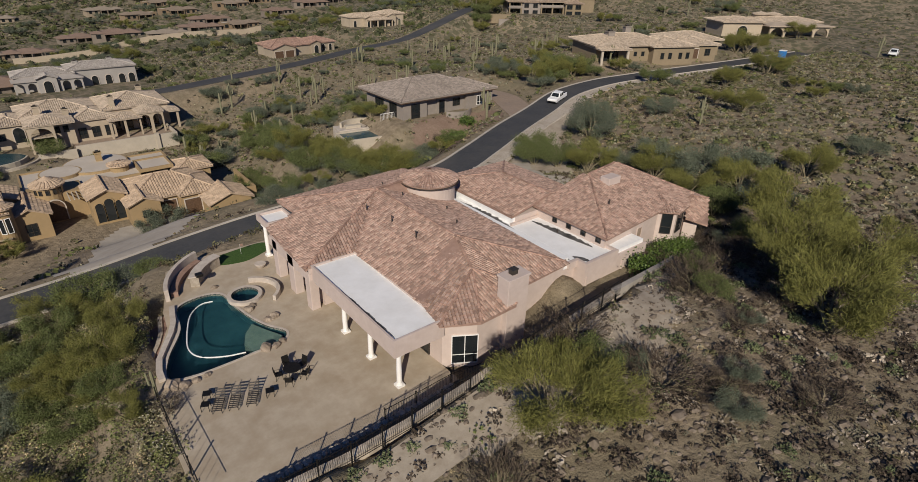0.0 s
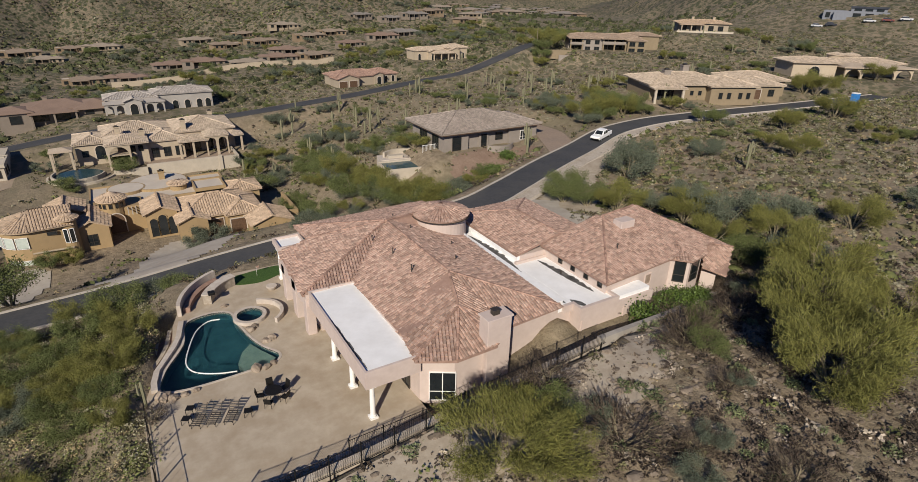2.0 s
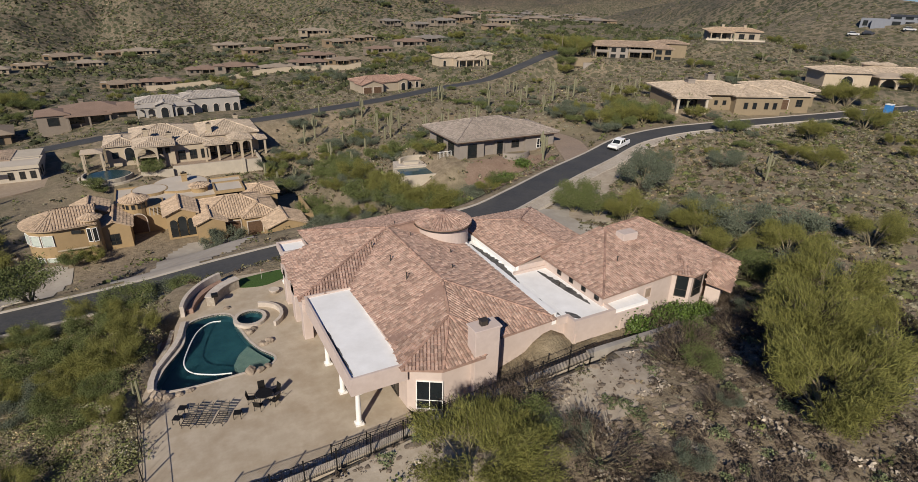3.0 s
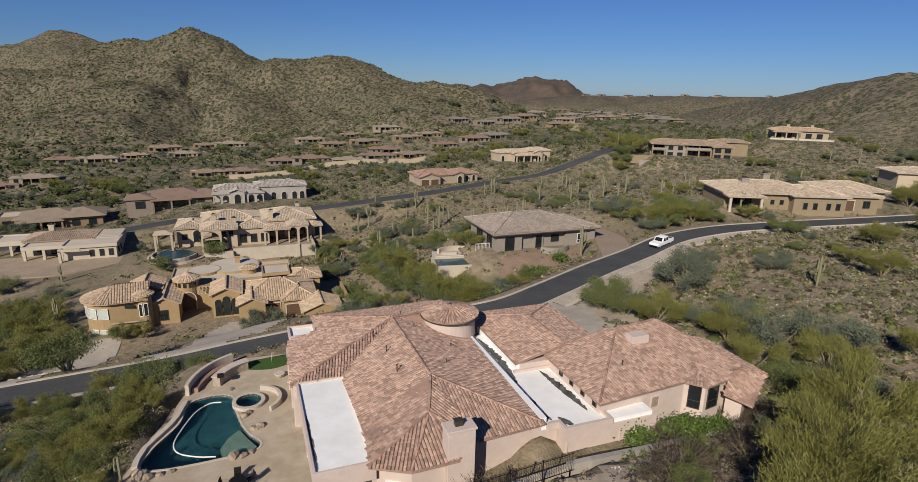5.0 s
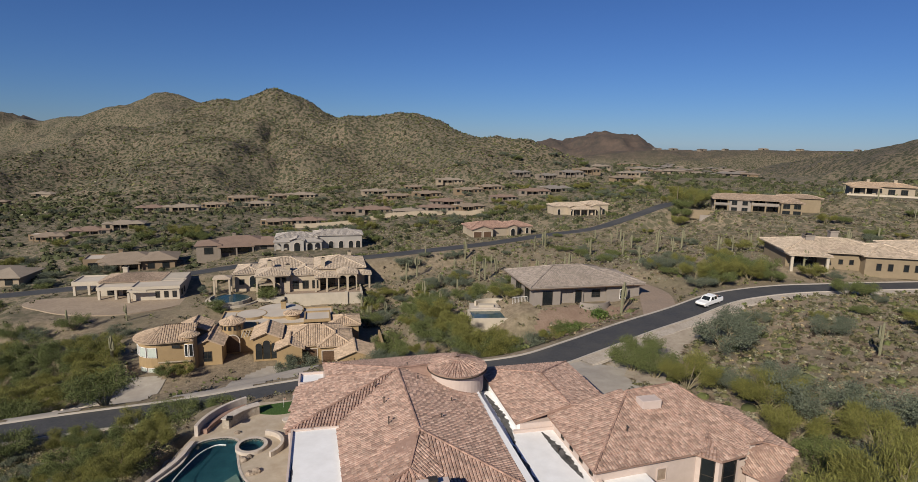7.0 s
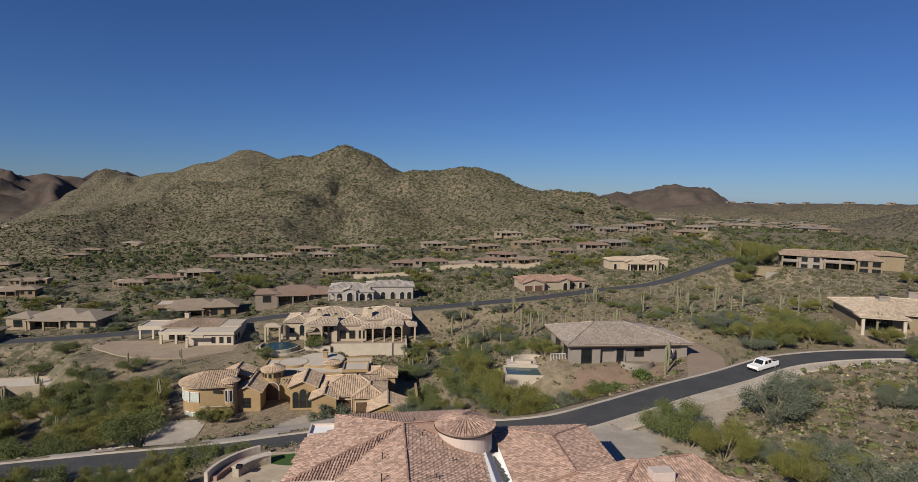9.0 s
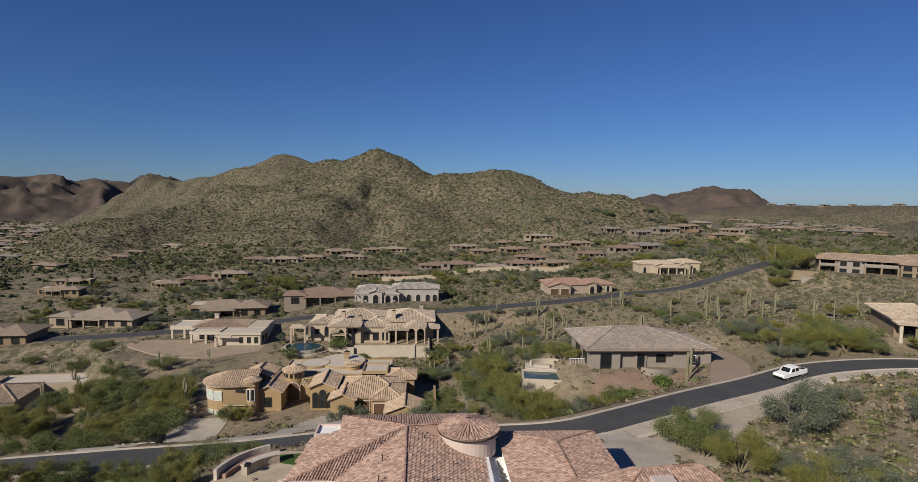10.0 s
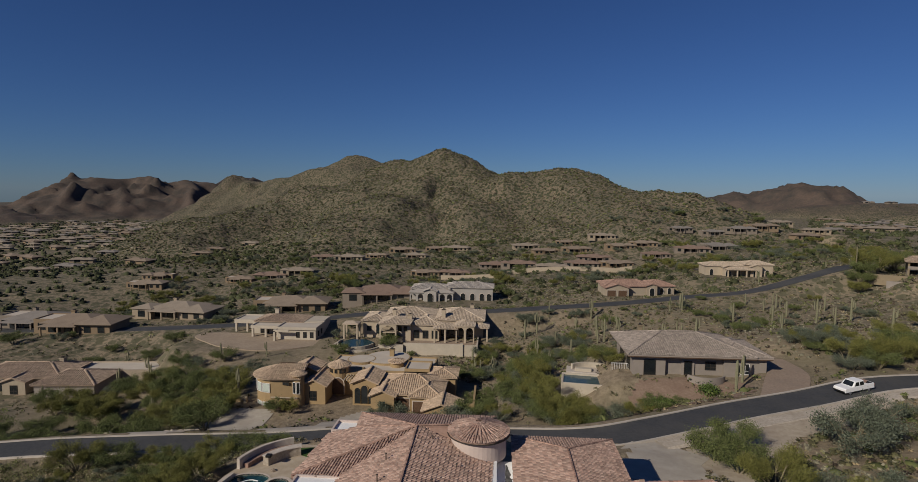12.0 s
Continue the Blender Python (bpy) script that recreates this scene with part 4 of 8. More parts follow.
coping("coping", POOL, 0.2, -0.25, 0.04, M_COPING, pool, "pale stone coping")
water_mat = bpy.data.materials.new("pool_water")
water_mat.use_nodes = True
wb = water_mat.node_tree.nodes["Principled BSDF"]
wb.inputs["Base Color"].default_value = (0.75, 0.93, 0.95, 1)
wb.inputs["Roughness"].default_value, wb.inputs["IOR"].default_value, wb.inputs["Transmission Weight"].default_value = 0.04, 1.33, 1.0
wbump = water_mat.node_tree.nodes.new("ShaderNodeBump")
wnoise = water_mat.node_tree.nodes.new("ShaderNodeTexNoise")
wnoise.inputs["Scale"].default_value = 2.5
wbump.inputs["Strength"].default_value, wbump.inputs["Distance"].default_value = 0.12, 0.02
water_mat.node_tree.links.new(wnoise.outputs[0], wbump.inputs["Height"])
water_mat.node_tree.links.new(wbump.outputs[0], wb.inputs["Normal"])
bm = bmesh.new()
bm.faces.new([bm.verts.new((x, y, -0.12)) for x, y in POOL[::-1]])
water = part("water", bm, water_mat, pool)
water.visible_shadow = False
# raised edge wall along the west side of the pool
bm = bmesh.new()
edge = [(5.7, 46.2), (5.15, 43.6), (4.6, 42.2), (3.9, 40.9), (3.1, 39.4), (2.75, 37.9), (2.7, 36.9)]
for a, b in zip(edge, edge[1:]):
    prism(bm, [(a[0] - 0.45, a[1]), (b[0] - 0.45, b[1]), b, a], -2.5, 0.28)
bmesh.ops.remove_doubles(bm, verts=bm.verts, dist=0.001)
part("edge_wall", bm, M_COPING, pool, "pale raised edge wall")

spa = thing("spa", "round raised spa with pale stone rim beside the pool", "spa")
bm = bmesh.new()
lo = [bm.verts.new((x, y, -0.9)) for x, y in SPA]
hi = [bm.verts.new((x, y, 0.3)) for x, y in SPA]
bm.faces.new(lo)
for i in range(24):
    bm.faces.new((lo[i], hi[i], hi[(i + 1) % 24], lo[(i + 1) % 24]))
part("basin", bm, M_POOL, spa)
coping("rim", SPA, 0.36, -0.05, 0.32, M_COPING, spa, "pale stone rim")
bm = bmesh.new()
bm.faces.new([bm.verts.new((x, y, 0.14)) for x, y in SPA])
w2 = part("water", bm, water_mat, spa)
w2.visible_shadow = False


def arc_wall(name, cx, cy, r, a0, a1, w, z0, z1, material, parent, label="", steps=16):
    bm = bmesh.new()
    for k in range(steps):
        a, b = (radians(a0 + (a1 - a0) * q / steps) for q in (k, k + 1))
        prism(bm, [(cx + rr * math.cos(t), cy + rr * math.sin(t)) for t, rr in ((a, r + w), (b, r + w), (b, r), (a, r))], z0, z1)
    bmesh.ops.remove_doubles(bm, verts=bm.verts, dist=0.001)
    bmesh.ops.recalc_face_normals(bm, faces=bm.faces)
    return part(name, bm, material, parent, label)


seat = thing("curved_seat_wall", "low curved stone seat wall round the spa", "garden wall")
arc_wall("seat_wall", 11.6, 44.2, 2.25, -55, 75, 0.3, 0.0, 0.5, M_COPING, seat)
bench = thing("stone_bench", "curved pale stone bench with a backrest wall by the pool", "bench")
arc_wall("backrest", 13.2, 46.4, 7.6, 118, 172, 0.35, -0.2, 1.15, M_COPING, bench)
arc_wall("seat", 13.2, 46.4, 6.9, 120, 168, 0.6, 0.0, 0.48, M_RED, bench, "red flagstone seat")
bench2 = thing("stone_bench", "curved outdoor kitchen counter of pale stone by the lawn", "counter")
arc_wall("counter", 13.0, 46.6, 4.9, 112, 158, 0.75, 0.0, 1.0, M_STONE, bench2)
arc_wall("countertop", 13.0, 46.6, 4.82, 111, 159, 0.92, 1.0, 1.08, M_COPING, bench2, "pale stone countertop")
part("grill", boxes((8.25, 8.85, 48.1, 48.7, 1.08, 1.35), bevel=0.04), M_METAL, bench2, "dark metal grill")

# terraced flagstone planters below the pool's edge
terrace = thing("terrace_planter", "terraced red flagstone planters below the pool edge", "planter")
for off, z in ((1.1, -0.55), (2.2, -1.25)):
    bm = bmesh.new()
    for a, b in zip(edge, edge[1:]):
        prism(bm, [(a[0] - off - 0.35, a[1] + 0.3), (b[0] - off - 0.35, b[1] + 0.3), (b[0] - off, b[1] + 0.3), (a[0] - off, a[1] + 0.3)], -4.0, z)
    bmesh.ops.remove_doubles(bm, verts=bm.verts, dist=0.001)
    part("planter_wall", bm, M_STONE, terrace)
    bm = bmesh.new()
    for a, b in zip(edge, edge[1:]):
        prism(bm, [(a[0] - off, a[1] + 0.3), (b[0] - off, b[1] + 0.3), (b[0] - off + 0.75, b[1] + 0.3), (a[0] - off + 0.75, a[1] + 0.3)], -4.0, z - 0.12)
    bmesh.ops.remove_doubles(bm, verts=bm.verts, dist=0.001)
    part("planter_bed", bm, M_RED, terrace, "red-brown flagstone bed")

lawn_pts = closed_curve([(9.9, 52.7), (13.1, 53.4), (16.2, 53.5), (16.3, 51.9), (15.3, 51.2), (13.4, 50.6), (11.2, 51.2)], 6)
bm = bmesh.new()
prism(bm, lawn_pts, -0.05, 0.03)
lawn = new("lawn", bpy.data.meshes.new("lawn"))
bm.to_mesh(lawn.data)
bm.free()
lawn.data.materials.append(M_LAWN)
tagged(lawn, "small bright green artificial putting lawn", "lawn", kind="structure")
flag = thing("golf_flag", "thin putting flag on the lawn", "flag", (13.6, 52.3, 0.03))
bm = bmesh.new()
tube(bm, [(0, 0, 0), (0, 0, 1.1)], [0.012, 0.01], 6)
part("pole", bm, M_WHITE, flag)
bm = boxes((0.0, 0.3, -0.006, 0.006, 0.85, 1.08))
part("pennant", bm, M_RED, flag)

# floating cleaner hose
hose_pts = spline([(8.6, 45.4, -0.08), (7.6, 45.5, -0.08), (6.4, 44.3, -0.08), (5.4, 41.6, -0.08), (5.0, 39.6, -0.08), (5.5, 38.2, -0.08), (7.0, 37.2, -0.08), (8.4, 36.75, -0.08)], 0.3)
bm = bmesh.new()
tube(bm, [tuple(p) for p in hose_pts], [0.055] * len(hose_pts), 6)
hose = thing("pool_hose", "white floating pool cleaner hose on the water", "hose")
part("hose", bm, M_WHITE, hose)


def rock(name, x, y, z, r, seed, label="tan garden boulder beside the pool"):
    rr = random.Random(seed)
    bm = bmesh.new()
    bmesh.ops.create_icosphere(bm, subdivisions=2, radius=1.0)
    for v in bm.verts:
        k = 0.8 + 0.35 * noise.noise(v.co * 1.6 + Vector((seed, 0, 0)))
        v.co = Vector((v.co.x * k * r * 1.2, v.co.y * k * r, max(v.co.z * k * r * 0.75, -0.25 * r)))
    me = bpy.data.meshes.new(name)
    bm.to_mesh(me)
    bm.free()
    me.materials.append(M_ROCK)
    ob = new(name, me)
    ob.matrix_world = pose(x, y, z, 0, 0, rr.uniform(0, 360))
    return tagged(ob, label, "boulder", "boulders")


for k, (x, y, r) in enumerate(((10.7, 42.1, 0.5), (11.1, 42.5, 0.35), (11.4, 39.7, 0.42), (12.0, 39.9, 0.5), (9.8, 36.2, 0.55), (10.6, 36.0, 0.4), (11.2, 36.3, 0.35), (2.9, 36.1, 0.7), (3.6, 35.5, 0.5), (4.4, 35.6, 0.35), (5.2, 35.7, 0.3), (9.4, 47.4, 0.35))):
    rock("boulder", x, y, 0.05, r, k)


# ---- patio furniture ----
def patio_chair():
    t = thing("patio_chair", "dark metal and mesh patio dining chair", "chair", group="chairs round the table")
    part("seat", boxes((-0.26, 0.26, -0.25, 0.25, 0.40, 0.45), bevel=0.015), M_METAL, t)
    bm = boxes((-0.26, 0.26, -0.03, 0.02, 0.0, 0.55), bevel=0.012)
    bm.transform(pose(0, -0.25, 0.44, 12))
    part("backrest", bm, M_METAL, t)
    for x in (-0.24, 0.24):
        for y in (-0.22, 0.22):
            bm = bmesh.new()
            tube(bm, [(x * 1.1, y * 1.15, 0), (x, y, 0.42)], [0.018, 0.018], 6)
            part("leg", bm, M_METAL, t)
        bm = bmesh.new()
        tube(bm, [(x, 0.22, 0.42), (x, 0.2, 0.64), (x, -0.26, 0.66)], [0.015] * 3, 6)
        part("armrest", bm, M_METAL, t)
    return t


table = thing("patio_table", "round dark metal patio dining table", "table", (10.15, 32.0, 0))
bm = bmesh.new()
tube(bm, [(0, 0, 0.70), (0, 0, 0.72), (0, 0, 0.75)], [0.60, 0.64, 0.62], 24)
part("tabletop", bm, M_METAL, table)
for k in range(4):
    a = k * math.tau / 4 + 0.6
    bm = bmesh.new()
    tube(bm, [(0.5 * math.cos(a), 0.5 * math.sin(a), 0), (0.3 * math.cos(a), 0.3 * math.sin(a), 0.70)], [0.02, 0.02], 6)
    part("leg", bm, M_METAL, table)
chair = patio_chair()
chair.matrix_world = pose(10.15, 32.95, 0, 0, 0, 180)
for a, r in ((20, 0.95), (165, 0.95), (235, 1.0), (310, 0.95)):
    x, y = 10.15 + r * math.cos(radians(a)), 32.0 + r * math.sin(radians(a))
    copy_thing(chair, pose(x, y, 0, 0, 0, a + 90))


def lounger():
    t = thing("sun_lounger", "dark metal sun lounger with raised back", "sun lounger", group="sun loungers in a row")
    bm = bmesh.new()
    for x in (-0.31, 0.31):
        tube(bm, [(x, -0.95, 0.34), (x, 0.35, 0.34)], [0.025, 0.025], 6)
        tube(bm, [(x, 0.35, 0.34), (x, 0.95, 0.85)], [0.025, 0.025], 6)
    part("frame", bm, M_LOUNGE, t)
    for k in range(7):
        y = -0.9 + k * 0.19
        part("slat", boxes((-0.3, 0.3, y, y + 0.085, 0.34, 0.36)), M_LOUNGE, t)
    for k in range(4):
        bm = boxes((-0.3, 0.3, 0.03 + k * 0.18, 0.12 + k * 0.18, 0.0, 0.02))
        bm.transform(pose(0, 0.35, 0.34, 40))
        part("slat", bm, M_LOUNGE, t)
    for x in (-0.3, 0.3):
        for y in (-0.75, 0.3):
            bm = bmesh.new()
            tube(bm, [(x, y - 0.05, 0), (x, y, 0.34)], [0.022, 0.022], 6)
            part("leg", bm, M_LOUNGE, t)
    return t


ln = lounger()
ln.matrix_world = pose(4.93, 32.13, 0, 0, 0, -28)
for x, y in ((5.9, 31.77), (7.0, 31.4)):
    copy_thing(ln, pose(x, y, 0, 0, 0, -28))


def side_table():
    t = thing("side_table", "small dark metal side table beside the loungers", "side table", group="side tables")
    part("tabletop", boxes((-0.28, 0.28, -0.28, 0.28, 0.45, 0.48), bevel=0.01), M_METAL, t)
    for x in (-0.25, 0.25):
        for y in (-0.25, 0.25):
            part("leg", boxes((x - 0.018, x + 0.018, y - 0.018, y + 0.018, 0, 0.45)), M_METAL, t)
    return t


st = side_table()
st.matrix_world = pose(8.05, 31.0, 0, 0, 0, -18)
copy_thing(st, pose(4.1, 32.3, 0, 0, 0, -28))
copy_thing(st, pose(4.5, 33.3, 0, 0, 0, -25))
pot = thing("fire_bowl", "low round stone fire bowl at the covered corner", "fire bowl", (14.2, 48.6, 0))
bm = bmesh.new()
tube(bm, [(0, 0, 0), (0, 0, 0.2), (0, 0, 0.42), (0, 0, 0.45)], [0.3, 0.45, 0.55, 0.5], 18)
part("bowl", bm, M_COPING, pot)


# ---- fences and walls on the hill side ----
def fence(name, line, height, label, spacing=2.2, pickets=0.13, group="fences", z_of=None):
    """An iron fence: posts, two rails and pickets along a plan line."""
    zf = z_of or (lambda x, y: land_at(x, y))
    t = thing(name, label, "fence", group=group)
    for (ax, ay), (bx, by) in zip(line, line[1:]):
        n = max(1, round(math.hypot(bx - ax, by - ay) / spacing))
        pts = [(ax + (bx - ax) * k / n, ay + (by - ay) * k / n) for k in range(n + 1)]
        zs = [zf(*p) for p in pts]
        for (x, y), z in list(zip(pts, zs))[:-1]:
            part("post", boxes((x - 0.035, x + 0.035, y - 0.035, y + 0.035, z - 0.3, z + height + 0.08), (x - 0.05, x + 0.05, y - 0.05, y + 0.05, z + height + 0.08, z + height + 0.12)), M_METAL, t)
        for p, q, z, w in zip(pts, pts[1:], zs, zs[1:]):
            bm = bmesh.new()
            for up in (0.12, height - 0.05):
                tube(bm, [(*p, z + up), (*q, w + up)], [0.022, 0.022], 4)
            m = int(math.hypot(q[0] - p[0], q[1] - p[1]) / pickets)
            for k in range(1, m):
                u = k / m
                x, y, zz = p[0] + (q[0] - p[0]) * u, p[1] + (q[1] - p[1]) * u, z + (w - z) * u
                tube(bm, [(x, y, zz + 0.1), (x, y, zz + height)], [0.011, 0.011], 4)
            tagged(part("panel", bm, M_METAL, t), kind="stuff")
    return t


HILL_EDGE = [(3.0, 20.6), (8.6, 20.0), (12.3, 19.6), (16.4, 19.4), (19.1, 19.4), (24.3, 19.5), (31.6, 19.9)]
fence("iron_fence", HILL_EDGE, 1.5, "black iron picket fence along the hillside cut")
fence("iron_fence", [(13.0, 23.85), (15.5, 23.9), (18.6, 24.0), (21.0, 23.6)], 1.25, "low black iron fence at the patio edge", z_of=lambda x, y: 0.05)
fence("wire_fence", [(1.7, 34.6), (1.75, 30.0), (1.8, 24.6)], 1.5, "thin black view fence on the patio's edge", spacing=2.3, pickets=0.6, z_of=lambda x, y: 0.0)


def stone_wall(name, line, z0f, z1f, thick, label, seed=3, size=0.45):
    """A wall of uneven stones, one object for each stone on shared meshes, before a plain core."""
    t = thing(name, label, "stone wall")
    bm = bmesh.new()
    for (ax, ay), (bx, by) in zip(line, line[1:]):
        l = math.hypot(bx - ax, by - ay)
        nx_, ny_ = -(by - ay) / l * thick / 2, (bx - ax) / l * thick / 2
        prism(bm, [(ax - nx_, ay - ny_), (bx - nx_, by - ny_), (bx + nx_, by + ny_), (ax + nx_, ay + ny_)], z0f, lambda x, y: z1f(x, y) - 0.08)
    core = part("core", bm, M_STONE, t)
    rr = random.Random(seed)
    kinds = []
    for k in range(5):
        bm = bmesh.new()
        bmesh.ops.create_icosphere(bm, subdivisions=1, radius=1.0)
        for v in bm.verts:
            v.co *= 0.85 + 0.3 * rr.random()
        me = bpy.data.meshes.new("stone")
        bm.to_mesh(me)
        bm.free()
        me.materials.append(M_STONE)
        kinds.append(me)
    for (ax, ay), (bx, by) in zip(line, line[1:]):
        l = math.hypot(bx - ax, by - ay)
        s = 0.0
        while s < l:
            w = size * rr.uniform(0.6, 1.25)
            u = (s + w / 2) / l
            x, y = ax + (bx - ax) * u, ay + (by - ay) * u
            ob = new("stone", rr.choice(kinds))
            ob.parent = t
            ob.matrix_world = pose(x + rr.uniform(-0.06, 0.06), y + rr.uniform(-0.06, 0.06), z1f(x, y) - 0.03, 0, 0, math.degrees(math.atan2(by - ay, bx - ax)) + rr.uniform(-15, 15)) @ Matrix.Diagonal((w * 0.55, thick * rr.uniform(0.45, 0.62), 0.2 * rr.uniform(0.8, 1.3), 1))
            s += w
    return t


stone_wall("rubble_wall", [(2.0, 24.0), (5.6, 23.8), (8.9, 23.7), (12.3, 23.7), (15.5, 23.7), (18.4, 23.8)], lambda x, y: -1.4, lambda x, y: 0.42, 0.55, "low wall of pale rubble stones along the patio")
bm = bmesh.new()
wall_line = [(31.6, 20.35), (33.6, 20.55), (41.8, 22.3), (53.3, 25.2), (58.5, 26.6)]
for (ax, ay), (bx, by) in zip(wall_line, wall_line[1:]):
    for k in range(6):
        p = [(ax + (bx - ax) * u, ay + (by - ay) * u) for u in (k / 6, (k + 1) / 6)]
        (cx, cy), (dx, dy) = p
        prism(bm, [(cx, cy), (dx, dy), (dx, dy + 0.45), (cx, cy + 0.45)], -0.5, lambda x, y: float(np.interp(x, [c[0] for c in CUT], [c[2] for c in CUT])) + 0.15)
retain = new("retaining_wall", bpy.data.meshes.new("retaining_wall"))
bm.to_mesh(retain.data)
bm.free()
retain.data.materials.append(M_CONC)
tagged(retain, "plain pale concrete retaining wall beside the house", "wall", kind="structure")
bm = bmesh.new()
cut = [(2.2, 21.7)] + [(x, y + 0.75) for x, y in HILL_EDGE[1:]] + [(31.6, 20.5)]
for (ax, ay), (bx, by) in zip(cut, cut[1:]):
    n = max(1, int((bx - ax) / 1.0))
    for k in range(n):
        (cx, cy), (dx, dy) = [(ax + (bx - ax) * u / n, ay + (by - ay) * u / n) for u in (k, k + 1)]
        prism(bm, [(cx, cy - 0.3), (dx, dy - 0.3), (dx, dy + 0.2), (cx, cy + 0.2)], -1.4, lambda x, y: float(np.interp(x, [c[0] for c in CUT], [c[2] for c in CUT])) - 0.1)
retain = new("retaining_wall", bpy.data.meshes.new("retaining_wall"))
bm.to_mesh(retain.data)
bm.free()
retain.data.materials.append(M_STONE)
tagged(retain, "stone retaining wall under the hillside fence", "wall", kind="structure")

# rooftop-level railing over the sunken garage court
court = thing("railing", "thin black iron railing round the sunken court", "railing")
bm = bmesh.new()
for a, b in (((46.2, 47.6), (49.2, 46.6)), ((49.2, 46.6), (50.2, 43.2)), ((46.2, 47.6), (45.9, 46.2))):
    for up in (0.15, 0.55, 1.0):
        tube(bm, [(*a, up), (*b, up)], [0.025, 0.025], 4)
    for k in range(8):
        u = k / 7
        tube(bm, [(a[0] + (b[0] - a[0]) * u, a[1] + (b[1] - a[1]) * u, -0.2), (a[0] + (b[0] - a[0]) * u, a[1] + (b[1] - a[1]) * u, 1.02)], [0.02, 0.02], 4)
part("bars", bm, M_METAL, court)
cover = thing("court_cover", "dark navy shade cover with a pale rim beside the garage", "cover")
part("cover", boxes((45.9, 48.6, 43.4, 46.2, 0.9, 1.0)), mat("navy_cover", (0.012, 0.014, 0.03), (0.02, 0.022, 0.045), 3.0, 0.7), cover)
part("rim", boxes((45.8, 48.8, 46.2, 46.5, -0.2, 1.25), (48.6, 48.85, 43.4, 46.2, -0.2, 1.2), (45.8, 45.9, 43.4, 46.2, -0.2, 1.2), (45.8, 48.8, 43.2, 43.4, -0.2, 1.0)), M_STUCCO, cover, "pale stucco rim")


# ---- neighbouring houses ----
def stucco(name, c, d=0.85):
    return mat(name, c, tuple(v * 1.12 for v in c), 1.0, 0.92, tuple(v * d for v in c), 0.2, 0.6, bump=0.2, bscale=25, bdist=0.01)


def rooftile(name, c):
    return mat(name, c, tuple(min(1, v * 1.25) for v in c), 5.0, 0.9, tuple(v * 0.8 for v in c), 0.35, 0.5, island=0.22)


S_OCHRE, S_TAN, S_GREY, S_PALE, S_TAUPE, S_BROWN, S_SAND = stucco("ochre_stucco", (0.32, 0.228, 0.122)), stucco("tan_stucco", (0.41, 0.34, 0.25)), stucco("grey_stucco", (0.34, 0.315, 0.285)), stucco("pale_stucco", (0.45, 0.395, 0.315)), stucco("taupe_stucco", (0.255, 0.222, 0.192)), stucco("brown_stucco", (0.235, 0.185, 0.12)), stucco("sand_stucco", (0.33, 0.275, 0.205))
T_TAN, T_SAND, T_GREY, T_TAUPE, T_RED, T_BROWN = rooftile("tan_tile", (0.42, 0.315, 0.22)), rooftile("sand_tile", (0.43, 0.35, 0.265)), rooftile("grey_tile", (0.36, 0.325, 0.29)), rooftile("taupe_tile", (0.275, 0.232, 0.197)), rooftile("red_brown_tile", (0.30, 0.195, 0.15)), rooftile("brown_tile", (0.33, 0.25, 0.185))
F_BROWN, F_SAND, F_TAN, F_RED, F_GREY = rooftile("far_brown_tile", (0.25, 0.195, 0.145)), rooftile("far_sand_tile", (0.29, 0.24, 0.185)), rooftile("far_tan_tile", (0.27, 0.215, 0.16)), rooftile("far_red_tile", (0.235, 0.165, 0.125)), rooftile("far_grey_tile", (0.23, 0.205, 0.18))
# far wall colours darkened to carry the porch shade on them
W_BROWN, W_SAND, W_TAUPE = stucco("far_brown_stucco", (0.23, 0.17, 0.11)), stucco("far_sand_stucco", (0.29, 0.235, 0.17)), stucco("far_taupe_stucco", (0.21, 0.175, 0.14))
R_FLAT = mat("cream_flat_roof", (0.50, 0.44, 0.36), (0.56, 0.50, 0.42), 0.8, 0.9, (0.42, 0.36, 0.29), 0.2, 0.6)


def wing(h, x0, x1, y0, y1, z0, top, wall, tile, slope=0.28, over=0.5, tiled=True, seed=1, cap=None):
    """A walled block under a hip roof with eaves."""
    part("wall", boxes((x0, x1, y0, y1, z0, top)), wall, h)
    planes, lines = hip_polys(x0 - over, x1 + over, y0 - over, y1 + over, top + 0.05, slope)
    roof = part("roof", slab_from(planes, 0.18), tile, h)
    if tiled:
        tile_mesh("tiles", planes, tile, roof, 0.42, 0.55, seed)
        cap_mesh("ridge_cap_run", lines, cap or tile, roof, 0.2, 0.55)
    return roof


